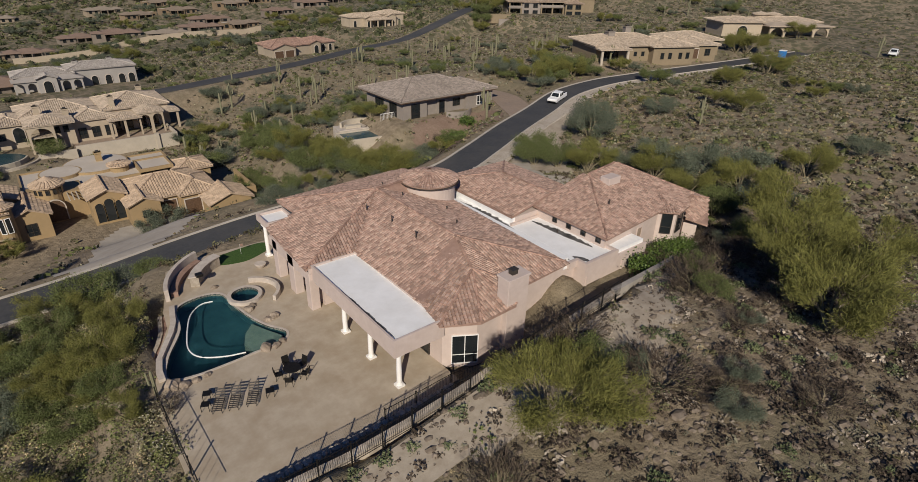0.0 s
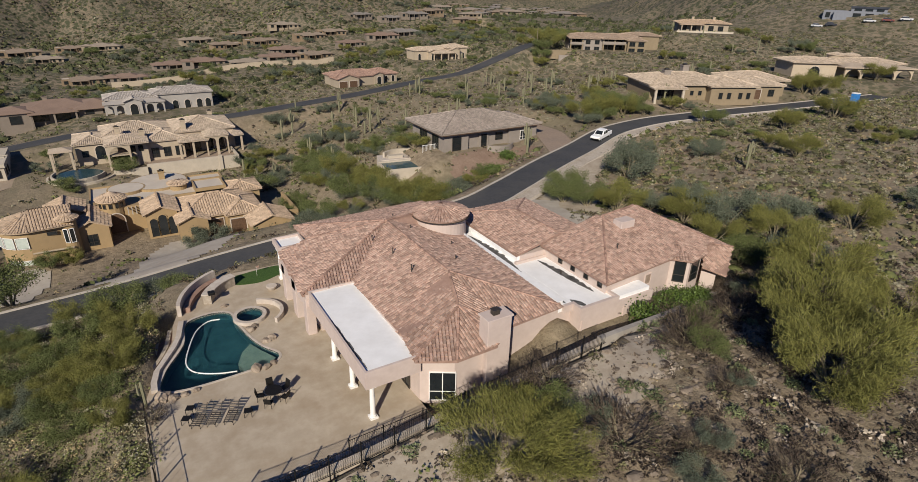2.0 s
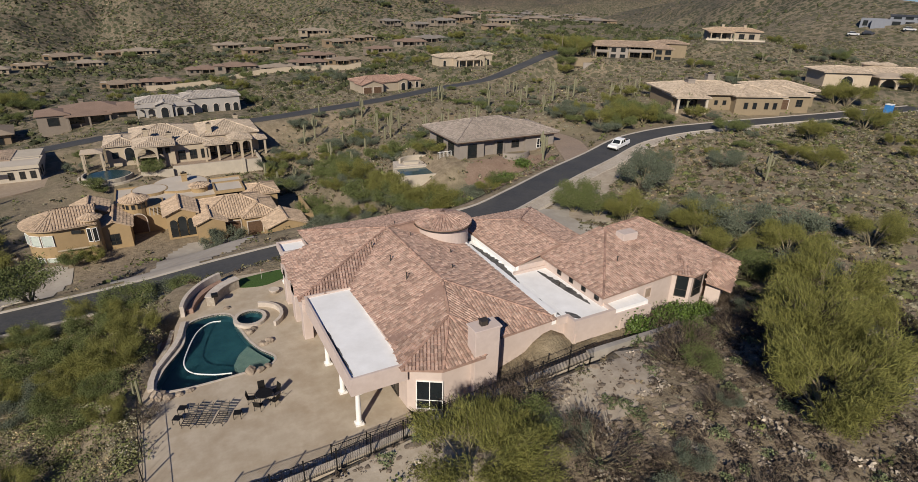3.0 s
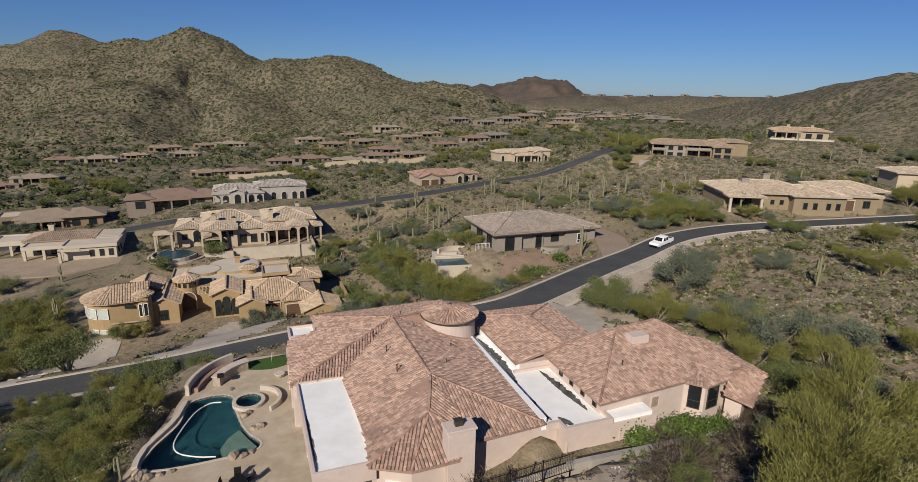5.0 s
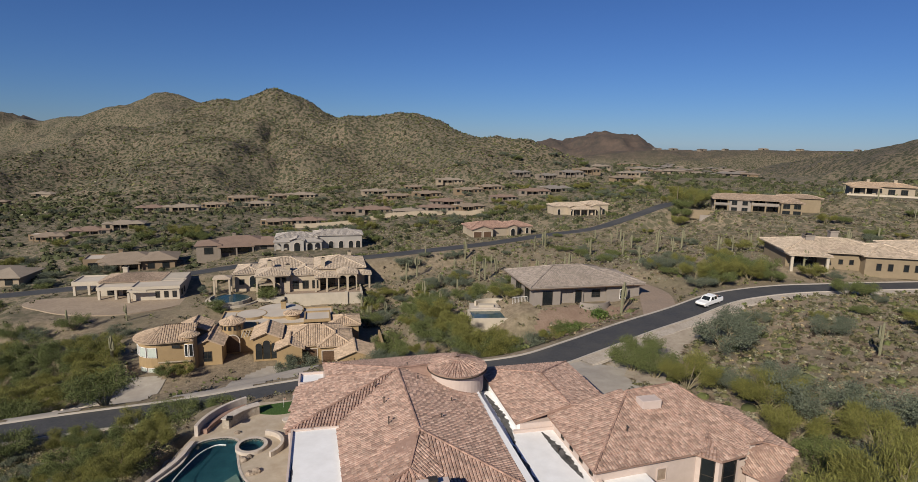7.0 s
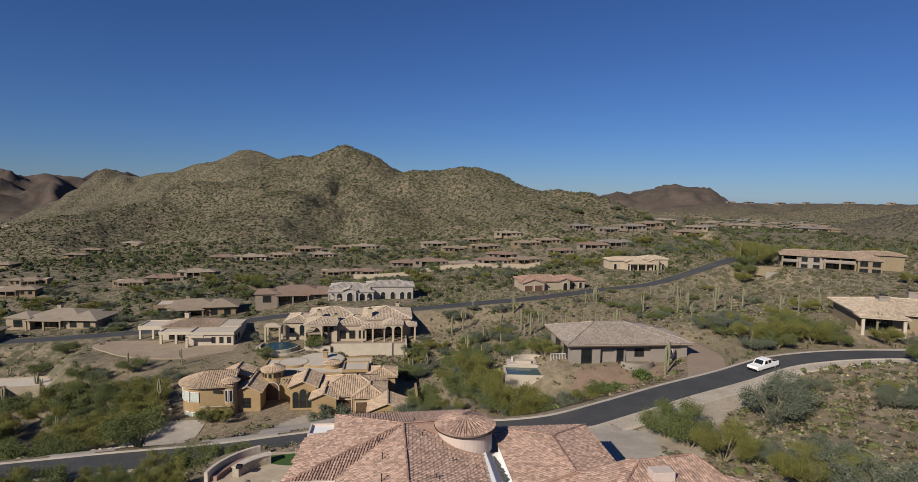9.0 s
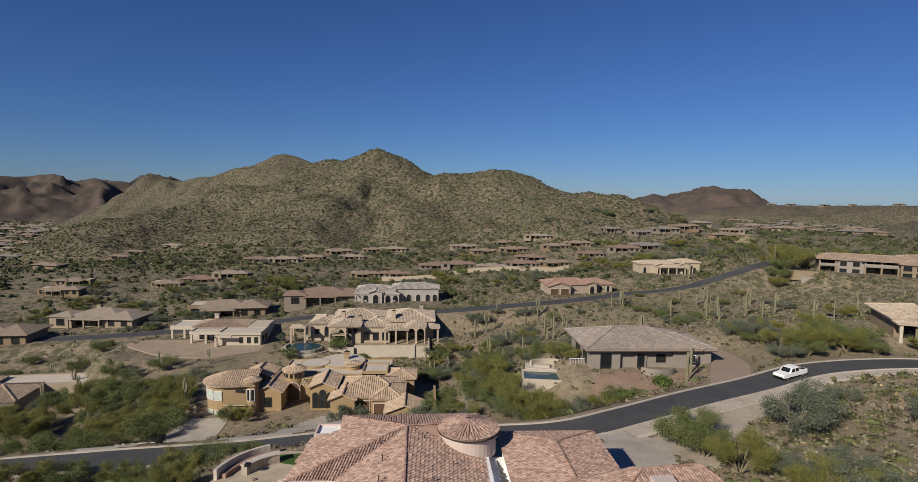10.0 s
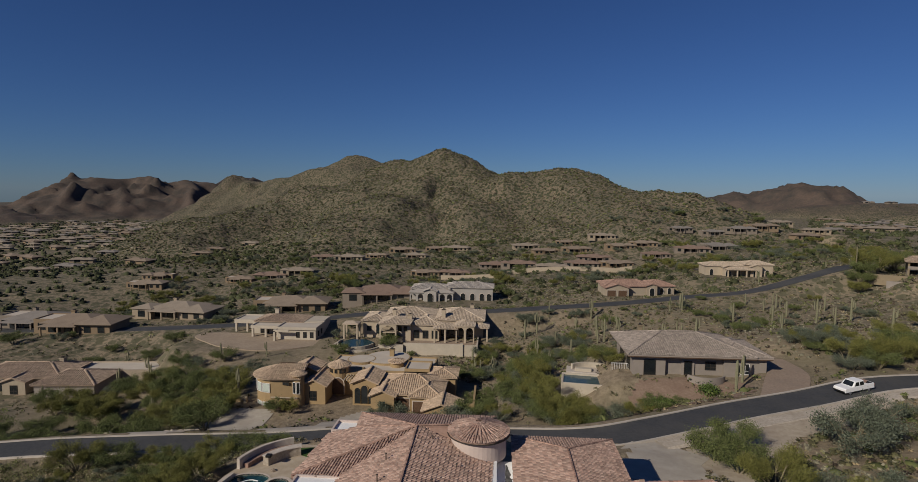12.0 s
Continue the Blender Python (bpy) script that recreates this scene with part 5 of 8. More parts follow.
def gable(h, x0, x1, y0, y1, z0, top, wall, tile, slope=0.3, over=0.45, seed=1, along="y"):
    """A block under a gable roof whose ridge runs along y or x."""
    m, q = ((x0 + x1) / 2, (x1 - x0) / 2) if along == "y" else ((y0 + y1) / 2, (y1 - y0) / 2)
    rise = q * slope
    bm = bmesh.new()
    if along == "y":
        ends = [[(x0, y, z0), (x1, y, z0), (x1, y, top), (m, y, top + rise), (x0, y, top)] for y in (y0, y1)]
    else:
        ends = [[(x, y0, z0), (x, y1, z0), (x, y1, top), (x, m, top + rise), (x, y0, top)] for x in (x0, x1)]
    a, b = [[bm.verts.new(p) for p in e] for e in ends]
    bm.faces.new(a)
    bm.faces.new(b[::-1])
    for i in range(5):
        j = (i + 1) % 5
        bm.faces.new((a[j], a[i], b[i], b[j]))
    bmesh.ops.recalc_face_normals(bm, faces=bm.faces)
    part("wall", bm, wall, h)
    drop = over * slope
    e = top - drop + 0.08
    r = top + rise + 0.08
    if along == "y":
        planes = [[(x0 - over, y0 - over, e), (m, y0 - over, r), (m, y1 + over, r), (x0 - over, y1 + over, e)], [(m, y0 - over, r), (x1 + over, y0 - over, e), (x1 + over, y1 + over, e), (m, y1 + over, r)]]
        ridge = ((m, y0 - over, r), (m, y1 + over, r))
    else:
        planes = [[(x0 - over, y0 - over, e), (x1 + over, y0 - over, e), (x1 + over, m, r), (x0 - over, m, r)], [(x0 - over, m, r), (x1 + over, m, r), (x1 + over, y1 + over, e), (x0 - over, y1 + over, e)]]
        ridge = ((x0 - over, m, r), (x1 + over, m, r))
    roof = part("roof", slab_from(planes, 0.16), tile, h)
    tile_mesh("tiles", planes, tile, roof, 0.42, 0.55, seed)
    cap_mesh("ridge_cap_run", [ridge], tile, roof, 0.2, 0.55)


def parapet_block(h, x0, x1, y0, y1, z0, top, wall, roof_mat=None):
    bm = bmesh.new()
    loops = [[bm.verts.new((x0 + q, y0 + q, z_)), bm.verts.new((x1 - q, y0 + q, z_)), bm.verts.new((x1 - q, y1 - q, z_)), bm.verts.new((x0 + q, y1 - q, z_))] for q, z_ in ((0, z0), (0, top), (0.3, top), (0.3, top - 0.35))]
    for a, b in zip(loops, loops[1:]):
        for i in range(4):
            bm.faces.new((a[i], a[(i + 1) % 4], b[(i + 1) % 4], b[i]))
    bm.faces.new(loops[-1])
    part("wall", bm, wall, h)
    part("flat_roof", boxes((x0 + 0.3, x1 - 0.3, y0 + 0.3, y1 - 0.3, top - 0.36, top - 0.27)), roof_mat or R_FLAT, h)


def turret(h, x, y, r, z0, top, wall, tile, rise=0.9, sides=20, seed=2):
    bm = bmesh.new()
    tube(bm, [(x, y, z0), (x, y, top)], [r, r], sides)
    t = part("turret", bm, wall, h)
    o = r + 0.45
    planes = [[(x, y, top + rise), (x + o * math.cos(a), y + o * math.sin(a), top), (x + o * math.cos(a + math.tau / sides), y + o * math.sin(a + math.tau / sides), top)] for a in [k * math.tau / sides for k in range(sides)]]
    roof = part("roof", slab_from(planes, 0.15), tile, h)
    tile_mesh("tiles", planes, tile, roof, 0.4, 0.5, seed)
    return t


def arch_pane(h, x, y, z, w, tall, face, material=None, frame_mat=None, name="arched_window"):
    """An arched opening: dark pane in a raised surround."""
    rot = pose(x, y, z, 0, 0, face + 90)
    r = w / 2
    sp = max(tall - r, 0.2)
    out = [(-r, 0), (r, 0)] + [(r * math.cos(a), sp + r * math.sin(a)) for a in [k * math.pi / 10 for k in range(11)]]
    bm = bmesh.new()
    a = [bm.verts.new((p, -0.05, q)) for p, q in out]
    b = [bm.verts.new((p, 0.05, q)) for p, q in out]
    bm.faces.new(a)
    for i in range(len(a)):
        bm.faces.new((a[i], b[i], b[(i + 1) % len(a)], a[(i + 1) % len(a)]))
    bm.transform(rot)
    win = part(name, bm, material or M_GLASS, h)
    g = 0.16
    o2 = [((r + g) * math.cos(t), sp + (r + g) * math.sin(t)) for t in [k * math.pi / 10 for k in range(11)]]
    o1 = [(r * math.cos(t), sp + r * math.sin(t)) for t in [k * math.pi / 10 for k in range(11)]]
    o2, o1 = [(r + g, 0)] + o2 + [(-r - g, 0)], [(r, 0)] + o1 + [(-r, 0)]
    bm = bmesh.new()
    for d in range(len(o1) - 1):
        q = [(o1[d], -0.12), (o2[d], -0.12), (o2[d + 1], -0.12), (o1[d + 1], -0.12)]
        vs = [bm.verts.new((p[0], yy, p[1])) for p, yy in q]
        ws = [bm.verts.new((p[0], 0.03, p[1])) for p, yy in q]
        bm.faces.new(vs)
        bm.faces.new((vs[0], ws[0], ws[3], vs[3]))
        bm.faces.new((vs[2], ws[2], ws[1], vs[1]))
    bm.transform(rot)
    part("surround", bm, frame_mat or M_COPING, win)
    return win


def arcade(h, x0, x1, y, z, tall, n, wall, thick=0.5, pier=0.7, name="arcade"):
    """A wall of n open arches along x."""
    bay = (x1 - x0) / n
    bm = bmesh.new()
    for k in range(n):
        a, b = x0 + k * bay, x0 + (k + 1) * bay
        m, r = (a + b) / 2, (bay - pier) / 2
        sp = tall - r - 0.5
        box(bm, a, a + pier / 2, y, y + thick, z, z + tall)
        box(bm, b - pier / 2, b, y, y + thick, z, z + tall)
        prev = None
        for i in range(9):
            t = math.pi * i / 8
            p = (m - r * math.cos(t), z + sp + r * math.sin(t))
            if prev:
                lo = [bm.verts.new((q[0], yy, q[1])) for yy in (y, y + thick) for q in (prev, p)]
                hi = [bm.verts.new((q[0], yy, z + tall)) for yy in (y, y + thick) for q in (prev, p)]
                for f in ((lo[0], lo[1], hi[1], hi[0]), (lo[3], lo[2], hi[2], hi[3]), (lo[1], lo[0], lo[2], lo[3]), (hi[0], hi[1], hi[3], hi[2])):
                    bm.faces.new(f)
            prev = p
    return part(name, bm, wall, h)


def garage_door(h, x, y, z, w, tall, face):
    rot = pose(x, y, z, 0, 0, face + 90)
    bm = boxes((-w / 2, w / 2, -0.04, 0.04, 0, tall), *[(-w / 2 + 0.1, w / 2 - 0.1, -0.07, -0.03, 0.1 + k * tall / 4, (k + 1) * tall / 4 - 0.06) for k in range(4)])
    bm.transform(rot)
    g = part("garage_door", bm, M_DARKWOOD, h, "brown panelled garage door")
    bm = boxes((-w / 2 - 0.15, -w / 2, -0.12, 0.05, 0, tall + 0.15), (w / 2, w / 2 + 0.15, -0.12, 0.05, 0, tall + 0.15), (-w / 2, w / 2, -0.12, 0.05, tall, tall + 0.15))
    bm.transform(rot)
    part("surround", bm, M_COPING, g)


def post(h, x, y, z0, z1, w, material, name="post"):
    return part(name, boxes((x - w / 2, x + w / 2, y - w / 2, y + w / 2, z0, z1), bevel=0.03), material, h)


def stack(h, x, y, z0, z1, w, material):
    c = part("chimney", boxes((x - w / 2, x + w / 2, y - w / 2, y + w / 2, z0, z1), (x - w / 2 - 0.12, x + w / 2 + 0.12, y - w / 2 - 0.12, y + w / 2 + 0.12, z1 - 0.25, z1)), material, h)
    part("cap", boxes((x - w / 4, x + w / 4, y - w / 4, y + w / 4, z1, z1 + 0.3)), M_BRONZE, c)


# ochre house with round turrets, below the street
oh = thing("house", "ochre stucco house with tan tile roofs and round turrets", "house", (6, 98, -12.0))
# two-storey rounded end under a long hip
bend_of = [radians(a) for a in range(90, 275, 15)]
end_wall = [(-17.0 + 4.0 * math.cos(a), 1.6 + 4.0 * math.sin(a)) for a in bend_of] + [(-11.4, -1.6), (-11.4, 6.0)]
bm = bmesh.new()
prism(bm, end_wall, -3.5, 5.3)
part("wall", bm, S_OCHRE, oh, "rounded two-storey ochre stucco end wall")
end_eave = [(-17.0 + 4.7 * math.cos(a), 1.6 + 4.7 * math.sin(a), 5.3) for a in bend_of] + [(-10.9, -2.4, 5.3)]
ridge_a, ridge_b = (-17.0, 2.6, 6.75), (-11.2, 3.4, 6.75)
end_planes = [[a, b, ridge_a] for a, b in zip(end_eave[:-2], end_eave[1:-1])] + [[end_eave[-2], end_eave[-1], ridge_b, ridge_a], [end_eave[0], ridge_a, ridge_b, (-11.2, 6.3, 5.3)]]
end_roof = part("roof", slab_from(end_planes, 0.16), T_TAN, oh)
tile_mesh("tiles", end_planes, T_TAN, end_roof, 0.4, 0.5, 8)
part("string_course", boxes((-16.9, -11.5, -2.48, -2.3, 1.4, 1.6)), S_TAN, oh)
gable(oh, -15.0, -9.8, 4.2, 9.5, -0.5, 5.0, S_OCHRE, T_TAN, 0.42, seed=3)
turret(oh, -11.7, -1.1, 1.15, -0.5, 6.0, S_OCHRE, T_TAN, 0.85)
gable(oh, -11.2, -6.5, -0.6, 7, -0.5, 3.6, S_OCHRE, T_TAN, 0.46, seed=4)
turret(oh, -5.5, 6.4, 2.0, -0.5, 5.7, S_OCHRE, T_TAN, 1.3)
part("wall", boxes((-8.6, -1.0, 5.2, 10, -0.5, 4.2)), S_OCHRE, oh)
for k in range(4):
    part("pergola_beam", boxes((-3.4 + k * 0.6, -3.25 + k * 0.6, 1.6, 5.2, 3.9, 4.1)), S_PALE, oh)
gable(oh, -1.0, 3.8, -0.4, 6.5, -0.5, 4.3, S_OCHRE, T_TAN, 0.42, seed=5)
wing(oh, 3.8, 17.0, -2.6, 8, -0.5, 3.1, S_OCHRE, T_TAN, 0.38, seed=6)
gable(oh, 3.5, 8.0, -4.2, 1.5, -0.5, 3.3, S_OCHRE, T_TAN, 0.42, seed=7)
wing(oh, 11.3, 16.9, -4.0, 4.0, -0.5, 3.2, S_OCHRE, T_TAN, 0.4, seed=12)
gable(oh, 14.3, 20.8, -9.2, -3.4, -0.5, 2.7, S_OCHRE, T_TAN, 0.38, seed=9)
wing(oh, 13.4, 19.0, 6.0, 12, -0.5, 3.8, S_OCHRE, T_TAN, 0.3, seed=10)
part("wall", boxes((20.8, 23.4, -4.4, -4.0, -0.5, 2.3), (23.0, 23.4, -4.0, 6.0, -0.5, 2.3)), S_OCHRE, oh)
parapet_block(oh, -9, 14, 8, 19, -0.5, 4.1, S_OCHRE)
parapet_block(oh, 8, 13.4, 8, 14, -0.5, 4.7, S_OCHRE)
turret(oh, 5.6, 12.5, 1.5, 3, 5.0, S_OCHRE, T_TAN, 0.5)
for tx, ty, tr, up in ((-3.0, 15.5, 3.2, 0.07), (2.6, 17.5, 5.2, 0.0)):
    bm = bmesh.new()
    tube(bm, [(tx, ty, 3.4), (tx, ty, 4.25 + up)], [tr, tr], 30)
    part("round_parapet", bm, S_OCHRE, oh)
    bm = bmesh.new()
    tube(bm, [(tx, ty, 4.2), (tx, ty, 4.27 + up)], [tr - 0.25, tr - 0.25], 30)
    part("flat_roof", bm, R_FLAT, oh)
stack(oh, 3.4, 18.5, 3.0, 5.9, 1.0, S_OCHRE)
garage_door(oh, 9.4, -2.62, -0.1, 2.5, 2.4, 270)
garage_door(oh, 12.9, -4.02, -0.1, 2.5, 2.4, 270)
for x, w_, t_ in ((0.0, 1.15, 3.2), (1.4, 1.3, 3.7), (2.8, 1.15, 3.2)):
    arch_pane(oh, x, -0.42, 0.1, w_, t_, 270, None, S_OCHRE)
arch_pane(oh, -5.3, 4.36, 0.0, 2.4, 3.5, 270, M_DARKWOOD)
window(oh, -9.0, -0.6, 0.5, 1.3, 1.8, 270, M_BRONZE)
part("louvre", boxes((16.4, 18.8, -9.3, -9.18, 1.0, 1.7)), S_TAN, oh)
window(oh, 5.7, -4.2, 0.9, 0.9, 1.1, 270, M_BRONZE, mull=0)
M_BLIND = mat("pale_blind", (0.42, 0.47, 0.42), (0.5, 0.54, 0.48), 2.0, 0.25, spec=0.5)
for a, z_ in ((205, 2.5), (232, 2.5), (258, 2.5), (232, -1.3), (258, -1.3)):
    w_at = window(oh, -17 + 4.0 * math.cos(radians(a)), 1.6 + 4.0 * math.sin(radians(a)), z_, 1.5, 1.7, a, M_WHITE, mull=0, rails=0)
    bm = boxes((-0.72, 0.72, -0.05, -0.04, 0.05, 1.65))
    bm.transform(pose(-17 + 4.0 * math.cos(radians(a)), 1.6 + 4.0 * math.sin(radians(a)), z_, 0, 0, a + 90))
    part("blind", bm, M_BLIND, w_at, "pale green-grey blind behind the pane")
window(oh, -13.9, -2.1, 4.0, 1.2, 0.45, 266, M_BRONZE, mull=0, rails=0)
for a in (245, 285):
    window(oh, -11.7 + 1.15 * math.cos(radians(a)), -1.1 + 1.15 * math.sin(radians(a)), 2.3, 0.55, 2.2, a, M_WHITE, mull=0, rails=0)
for a in (210, 235, 262, 290, 315):
    window(oh, -5.5 + 2.0 * math.cos(radians(a)), 6.4 + 2.0 * math.sin(radians(a)), 4.5, 0.38, 0.65, a, M_BRONZE, mull=0, rails=0)
gate = thing("garden_gate", "pale tan stucco garden gate wall beside the ochre house", "gate", (-18.5, 97, -13.2))
part("leaf", boxes((-1.5, 1.5, -0.06, 0.06, 0.1, 1.7), bevel=0.02), mat("tan_gate", (0.38, 0.28, 0.15), (0.45, 0.34, 0.19), 4, 0.7), gate)
part("pillar", boxes((-2.1, -1.5, -0.3, 0.3, -0.6, 2.0)), S_TAN, gate)
part("pillar", boxes((1.5, 2.1, -0.3, 0.3, -0.6, 2.0)), S_TAN, gate)

# large tan house with arcades, pool terrace and retaining walls
th = thing("house", "large tan stucco house with sand tile roofs and arched verandas", "house", (13, 150, -11.8))
wing(th, -18.6, -11.5, 0.5, 11, -1, 4.2, S_TAN, T_SAND, 0.26, seed=21)
wing(th, -13, 2, 3, 16, -1, 4.6, S_TAN, T_SAND, 0.3, seed=22)
wing(th, -4, 4.2, -2.6, 8, -1, 4.1, S_TAN, T_SAND, 0.3, seed=23)
wing(th, 3, 16.6, 1, 15, -1, 4.9, S_TAN, T_SAND, 0.3, seed=24)
part("wall", boxes((-7.9, -3.9, -3.6, 4, -1, 4.2)), S_TAN, th)


def open_roof(h, x0, x1, y0, y1, z, slope, seed, tile):
    """A tiled hip roof with nothing under it but the posts that are set there."""
    planes, lines = hip_polys(x0, x1, y0, y1, z, slope)
    r = part("roof", slab_from(planes, 0.22), tile, h)
    tile_mesh("tiles", planes, tile, r, 0.42, 0.55, seed)
    return r


# raised veranda behind one broad arch
open_roof(th, -12.7, -3.6, -6.2, 3.4, 4.95, 0.28, 26, T_SAND)
arcade(th, -12.4, -7.6, -6.0, -1.0, 5.9, 1, S_TAN, pier=0.8)
part("veranda_floor", boxes((-12.4, -7.6, -5.6, 1.0, 2.2, 2.5)), S_TAN, th)
part("railing", boxes((-12.0, -8.0, -5.75, -5.7, 3.3, 3.36)), M_METAL, th)
for k in range(17):
    part("baluster", boxes((-12.0 + k * 0.25, -11.97 + k * 0.25, -5.74, -5.71, 2.5, 3.3)), M_METAL, th)
for x in (-12.0, -8.0):
    post(th, x, 0.6, -1, 4.7, 0.6, S_TAN)
for x in (-7.0, -5.4):
    window(th, x, -3.6, 2.4, 0.9, 1.3, 270, mull=0, rails=0)
# porch and paired arches at the other end
open_roof(th, 2.6, 9.6, -4.8, 2.0, 3.7, 0.25, 28, T_SAND)
for x in (3.0, 6.0):
    post(th, x, -4.3, -0.6, 3.75, 0.5, S_TAN)
open_roof(th, 8.7, 14.5, -4.4, 3.2, 4.42, 0.32, 27, T_SAND)
arcade(th, 9.0, 14.2, -4.2, -0.6, 5.0, 2, S_TAN, pier=0.6)
arch_pane(th, 12.9, 0.96, 0.0, 2.2, 3.0, 270)
arch_pane(th, 10.4, 0.96, 0.0, 1.8, 2.8, 270)
open_roof(th, 14.0, 18.4, -2.6, 4.0, 3.6, 0.25, 29, T_SAND)
post(th, 17.8, -2.0, -0.6, 3.7, 0.5, S_TAN)
arch_pane(th, -13.7, 0.46, 0.4, 2.0, 3.2, 270)
window(th, -16.8, 0.5, 1.2, 1.2, 1.4, 270)
for x in (-2.4, 0.2, 2.8):
    window(th, x, -2.6, 0.2, 1.5, 2.2, 270)
for x in (4.6, 7.2):
    window(th, x, 1.0, 0.0, 2.0, 2.4, 270)
for y in (5, 10):
    window(th, 16.6, y, 0.6, 1.6, 1.8, 0)
for x, y, z_ in ((-9.5, 2.2, 7.3), (-4.5, -0.2, 6.6), (5.0, 2.0, 7.7), (12.9, 12.0, 7.4)):
    stack(th, x, y, 3, z_, 1.1, S_TAN)
tw = thing("terrace_wall", "pale stucco retaining walls below the tan house", "retaining wall", (13, 150, -11.8))
part("wall", boxes((-5, 10.6, -9.4, -9.0, -4.5, 0.5), (10.6, 11.4, -9.6, -8.8, -4.5, 0.7), (11.4, 15.4, -9.2, -8.8, -4.5, 0.3), (15.0, 15.4, -8.8, 1.0, -4.5, 0.3)), S_PALE, tw)
part("terrace", boxes((-5, 15.0, -9.0, 1.0, -4.5, -0.5)), M_PAVER, tw, "brown paved terrace")
arc_wall("pool_wall", -18.6, -8.0, 4.9, 150, 350, 0.35, -4.0, 0.05, S_PALE, tw)
arc_wall("pool_wall", -18.0, -7.8, 6.3, 165, 350, 0.45, -5.0, -0.55, S_PALE, tw)
part("wall", boxes((-11.8, -5, -10.2, -9.8, -4.5, 0.2)), S_PALE, tw)
bm = bmesh.new()
tube(bm, [(-18.6, -8.0, -3.0), (-18.6, -8.0, -0.5)], [4.9, 4.9], 32)
part("pool_water", bm, mat("pool_blue", (0.02, 0.05, 0.06), (0.03, 0.07, 0.08), 1.0, 0.25, spec=0.25), tw, "small blue-green pool")
ramada = thing("ramada", "small tan tile ramada on square posts by the pool", "ramada", (-8.2, 147.6, -10.6))
planes, lines = hip_polys(-2.3, 2.3, -1.9, 1.9, 3.0, 0.3)
part("roof", slab_from(planes, 0.3), T_SAND, ramada)
for x in (-1.9, 1.9):
    for y in (-1.5, 1.5):
        post(ramada, x, y, -1.5, 3.05, 0.5, S_TAN)

# grey-tan house with a long arcade, up the slope
ah = thing("house", "grey-tan stucco house with a long row of arches", "house", (17, 193, -9.9))
wing(ah, -15, -1, 2.2, 11, -1, 4.2, S_GREY, T_GREY, 0.27, seed=31)
wing(ah, -2, 15, 3, 12, -1, 4.8, S_GREY, T_GREY, 0.27, seed=32)
arcade(ah, -15.4, 0.6, -0.4, -0.6, 3.9, 6, S_GREY, pier=0.8)
planes, lines = hip_polys(-15.8, 1.0, -0.8, 4.6, 3.4, 0.28)
vr = part("roof", slab_from(planes, 0.2), T_GREY, ah)
gable(ah, -10, -5.5, -1.2, 4, -0.5, 4.0, S_GREY, T_GREY, 0.35, seed=33)
for x in (4, 7.5, 11, 13.6):
    arch_pane(ah, x, 2.96, 0.1, 1.6, 2.6, 270)
arch_pane(ah, -7.75, -1.24, 0, 2.0, 3.2, 270)
stack(ah, 0.5, 8, 3, 6.5, 1.2, S_GREY)
stack(ah, 9.5, 9, 3, 6.6, 1.2, S_GREY)

M_BARE = mat("bare_earth", (0.30, 0.235, 0.17), (0.38, 0.305, 0.225), 1.2, 0.95, (0.26, 0.20, 0.145), 0.2, 0.6, bump=0.4, bscale=5, bdist=0.06)
# pale house with an open carport on a bare terrace
ph = thing("house", "pale stucco house with deep open porches on square posts", "house", (-33, 153, -13.3))
part("wall", boxes((-8, 13.5, 2, 11, -1, 3.6)), S_PALE, ph)
part("wall", boxes((2.5, 13.8, -4.6, 3, -1, 3.2)), S_PALE, ph)
parapet_block(ph, -14.5, -6.5, 3.5, 11, 2.4, 3.6, S_PALE)
parapet_block(ph, 2.2, 14.1, -5.0, 3.5, 2.9, 3.7, S_PALE)
parapet_block(ph, -6.5, 2.2, -2.8, 3.5, 2.5, 3.4, S_PALE)
planes, lines = hip_polys(-7.5, 8, 1.6, 11.6, 3.65, 0.26)
vr = part("roof", slab_from(planes, 0.2), T_BROWN, ph)
tile_mesh("tiles", planes, T_BROWN, vr, 0.42, 0.55, 41)
for x in (-14.0, -10.5):
    post(ph, x, 3.9, -1, 2.5, 0.6, S_PALE)
for x in (-6.0, -2.0, 1.6):
    post(ph, x, -2.4, -1, 2.6, 0.6, S_PALE)
post(ph, 2.2, -6.4, -1, 2.9, 0.6, S_PALE)
part("beam", boxes((1.9, 6.5, -6.7, -6.1, 2.6, 3.2), (1.9, 2.5, -6.1, -5.0, 2.6, 3.2)), S_PALE, ph)
for x in (8.5, 10.6, 12.6):
    window(ph, x, -4.6, 0.6, 0.9, 1.6, 270)
for x in (-4.2, -0.4):
    window(ph, x, 2.0, 0.0, 2.6, 2.2, 270)
for y in (-2, 0.8):
    window(ph, 13.8, y, 0.6, 1.2, 1.5, 0)
stack(ph, -2.5, 8.0, 4, 6.4, 1.2, S_PALE)
bm = bmesh.new()
prism(bm, closed_curve([(-56, 149), (-50, 143.5), (-42, 138.5), (-30, 136.5), (-20, 141), (-14, 149), (-30, 153), (-52, 154)], 5), lambda x, y: -17, lambda x, y: -13.35)
terr = new("bare_terrace", bpy.data.meshes.new("bare_terrace"))
bm.to_mesh(terr.data)
bm.free()
terr.data.materials.append(M_BARE)
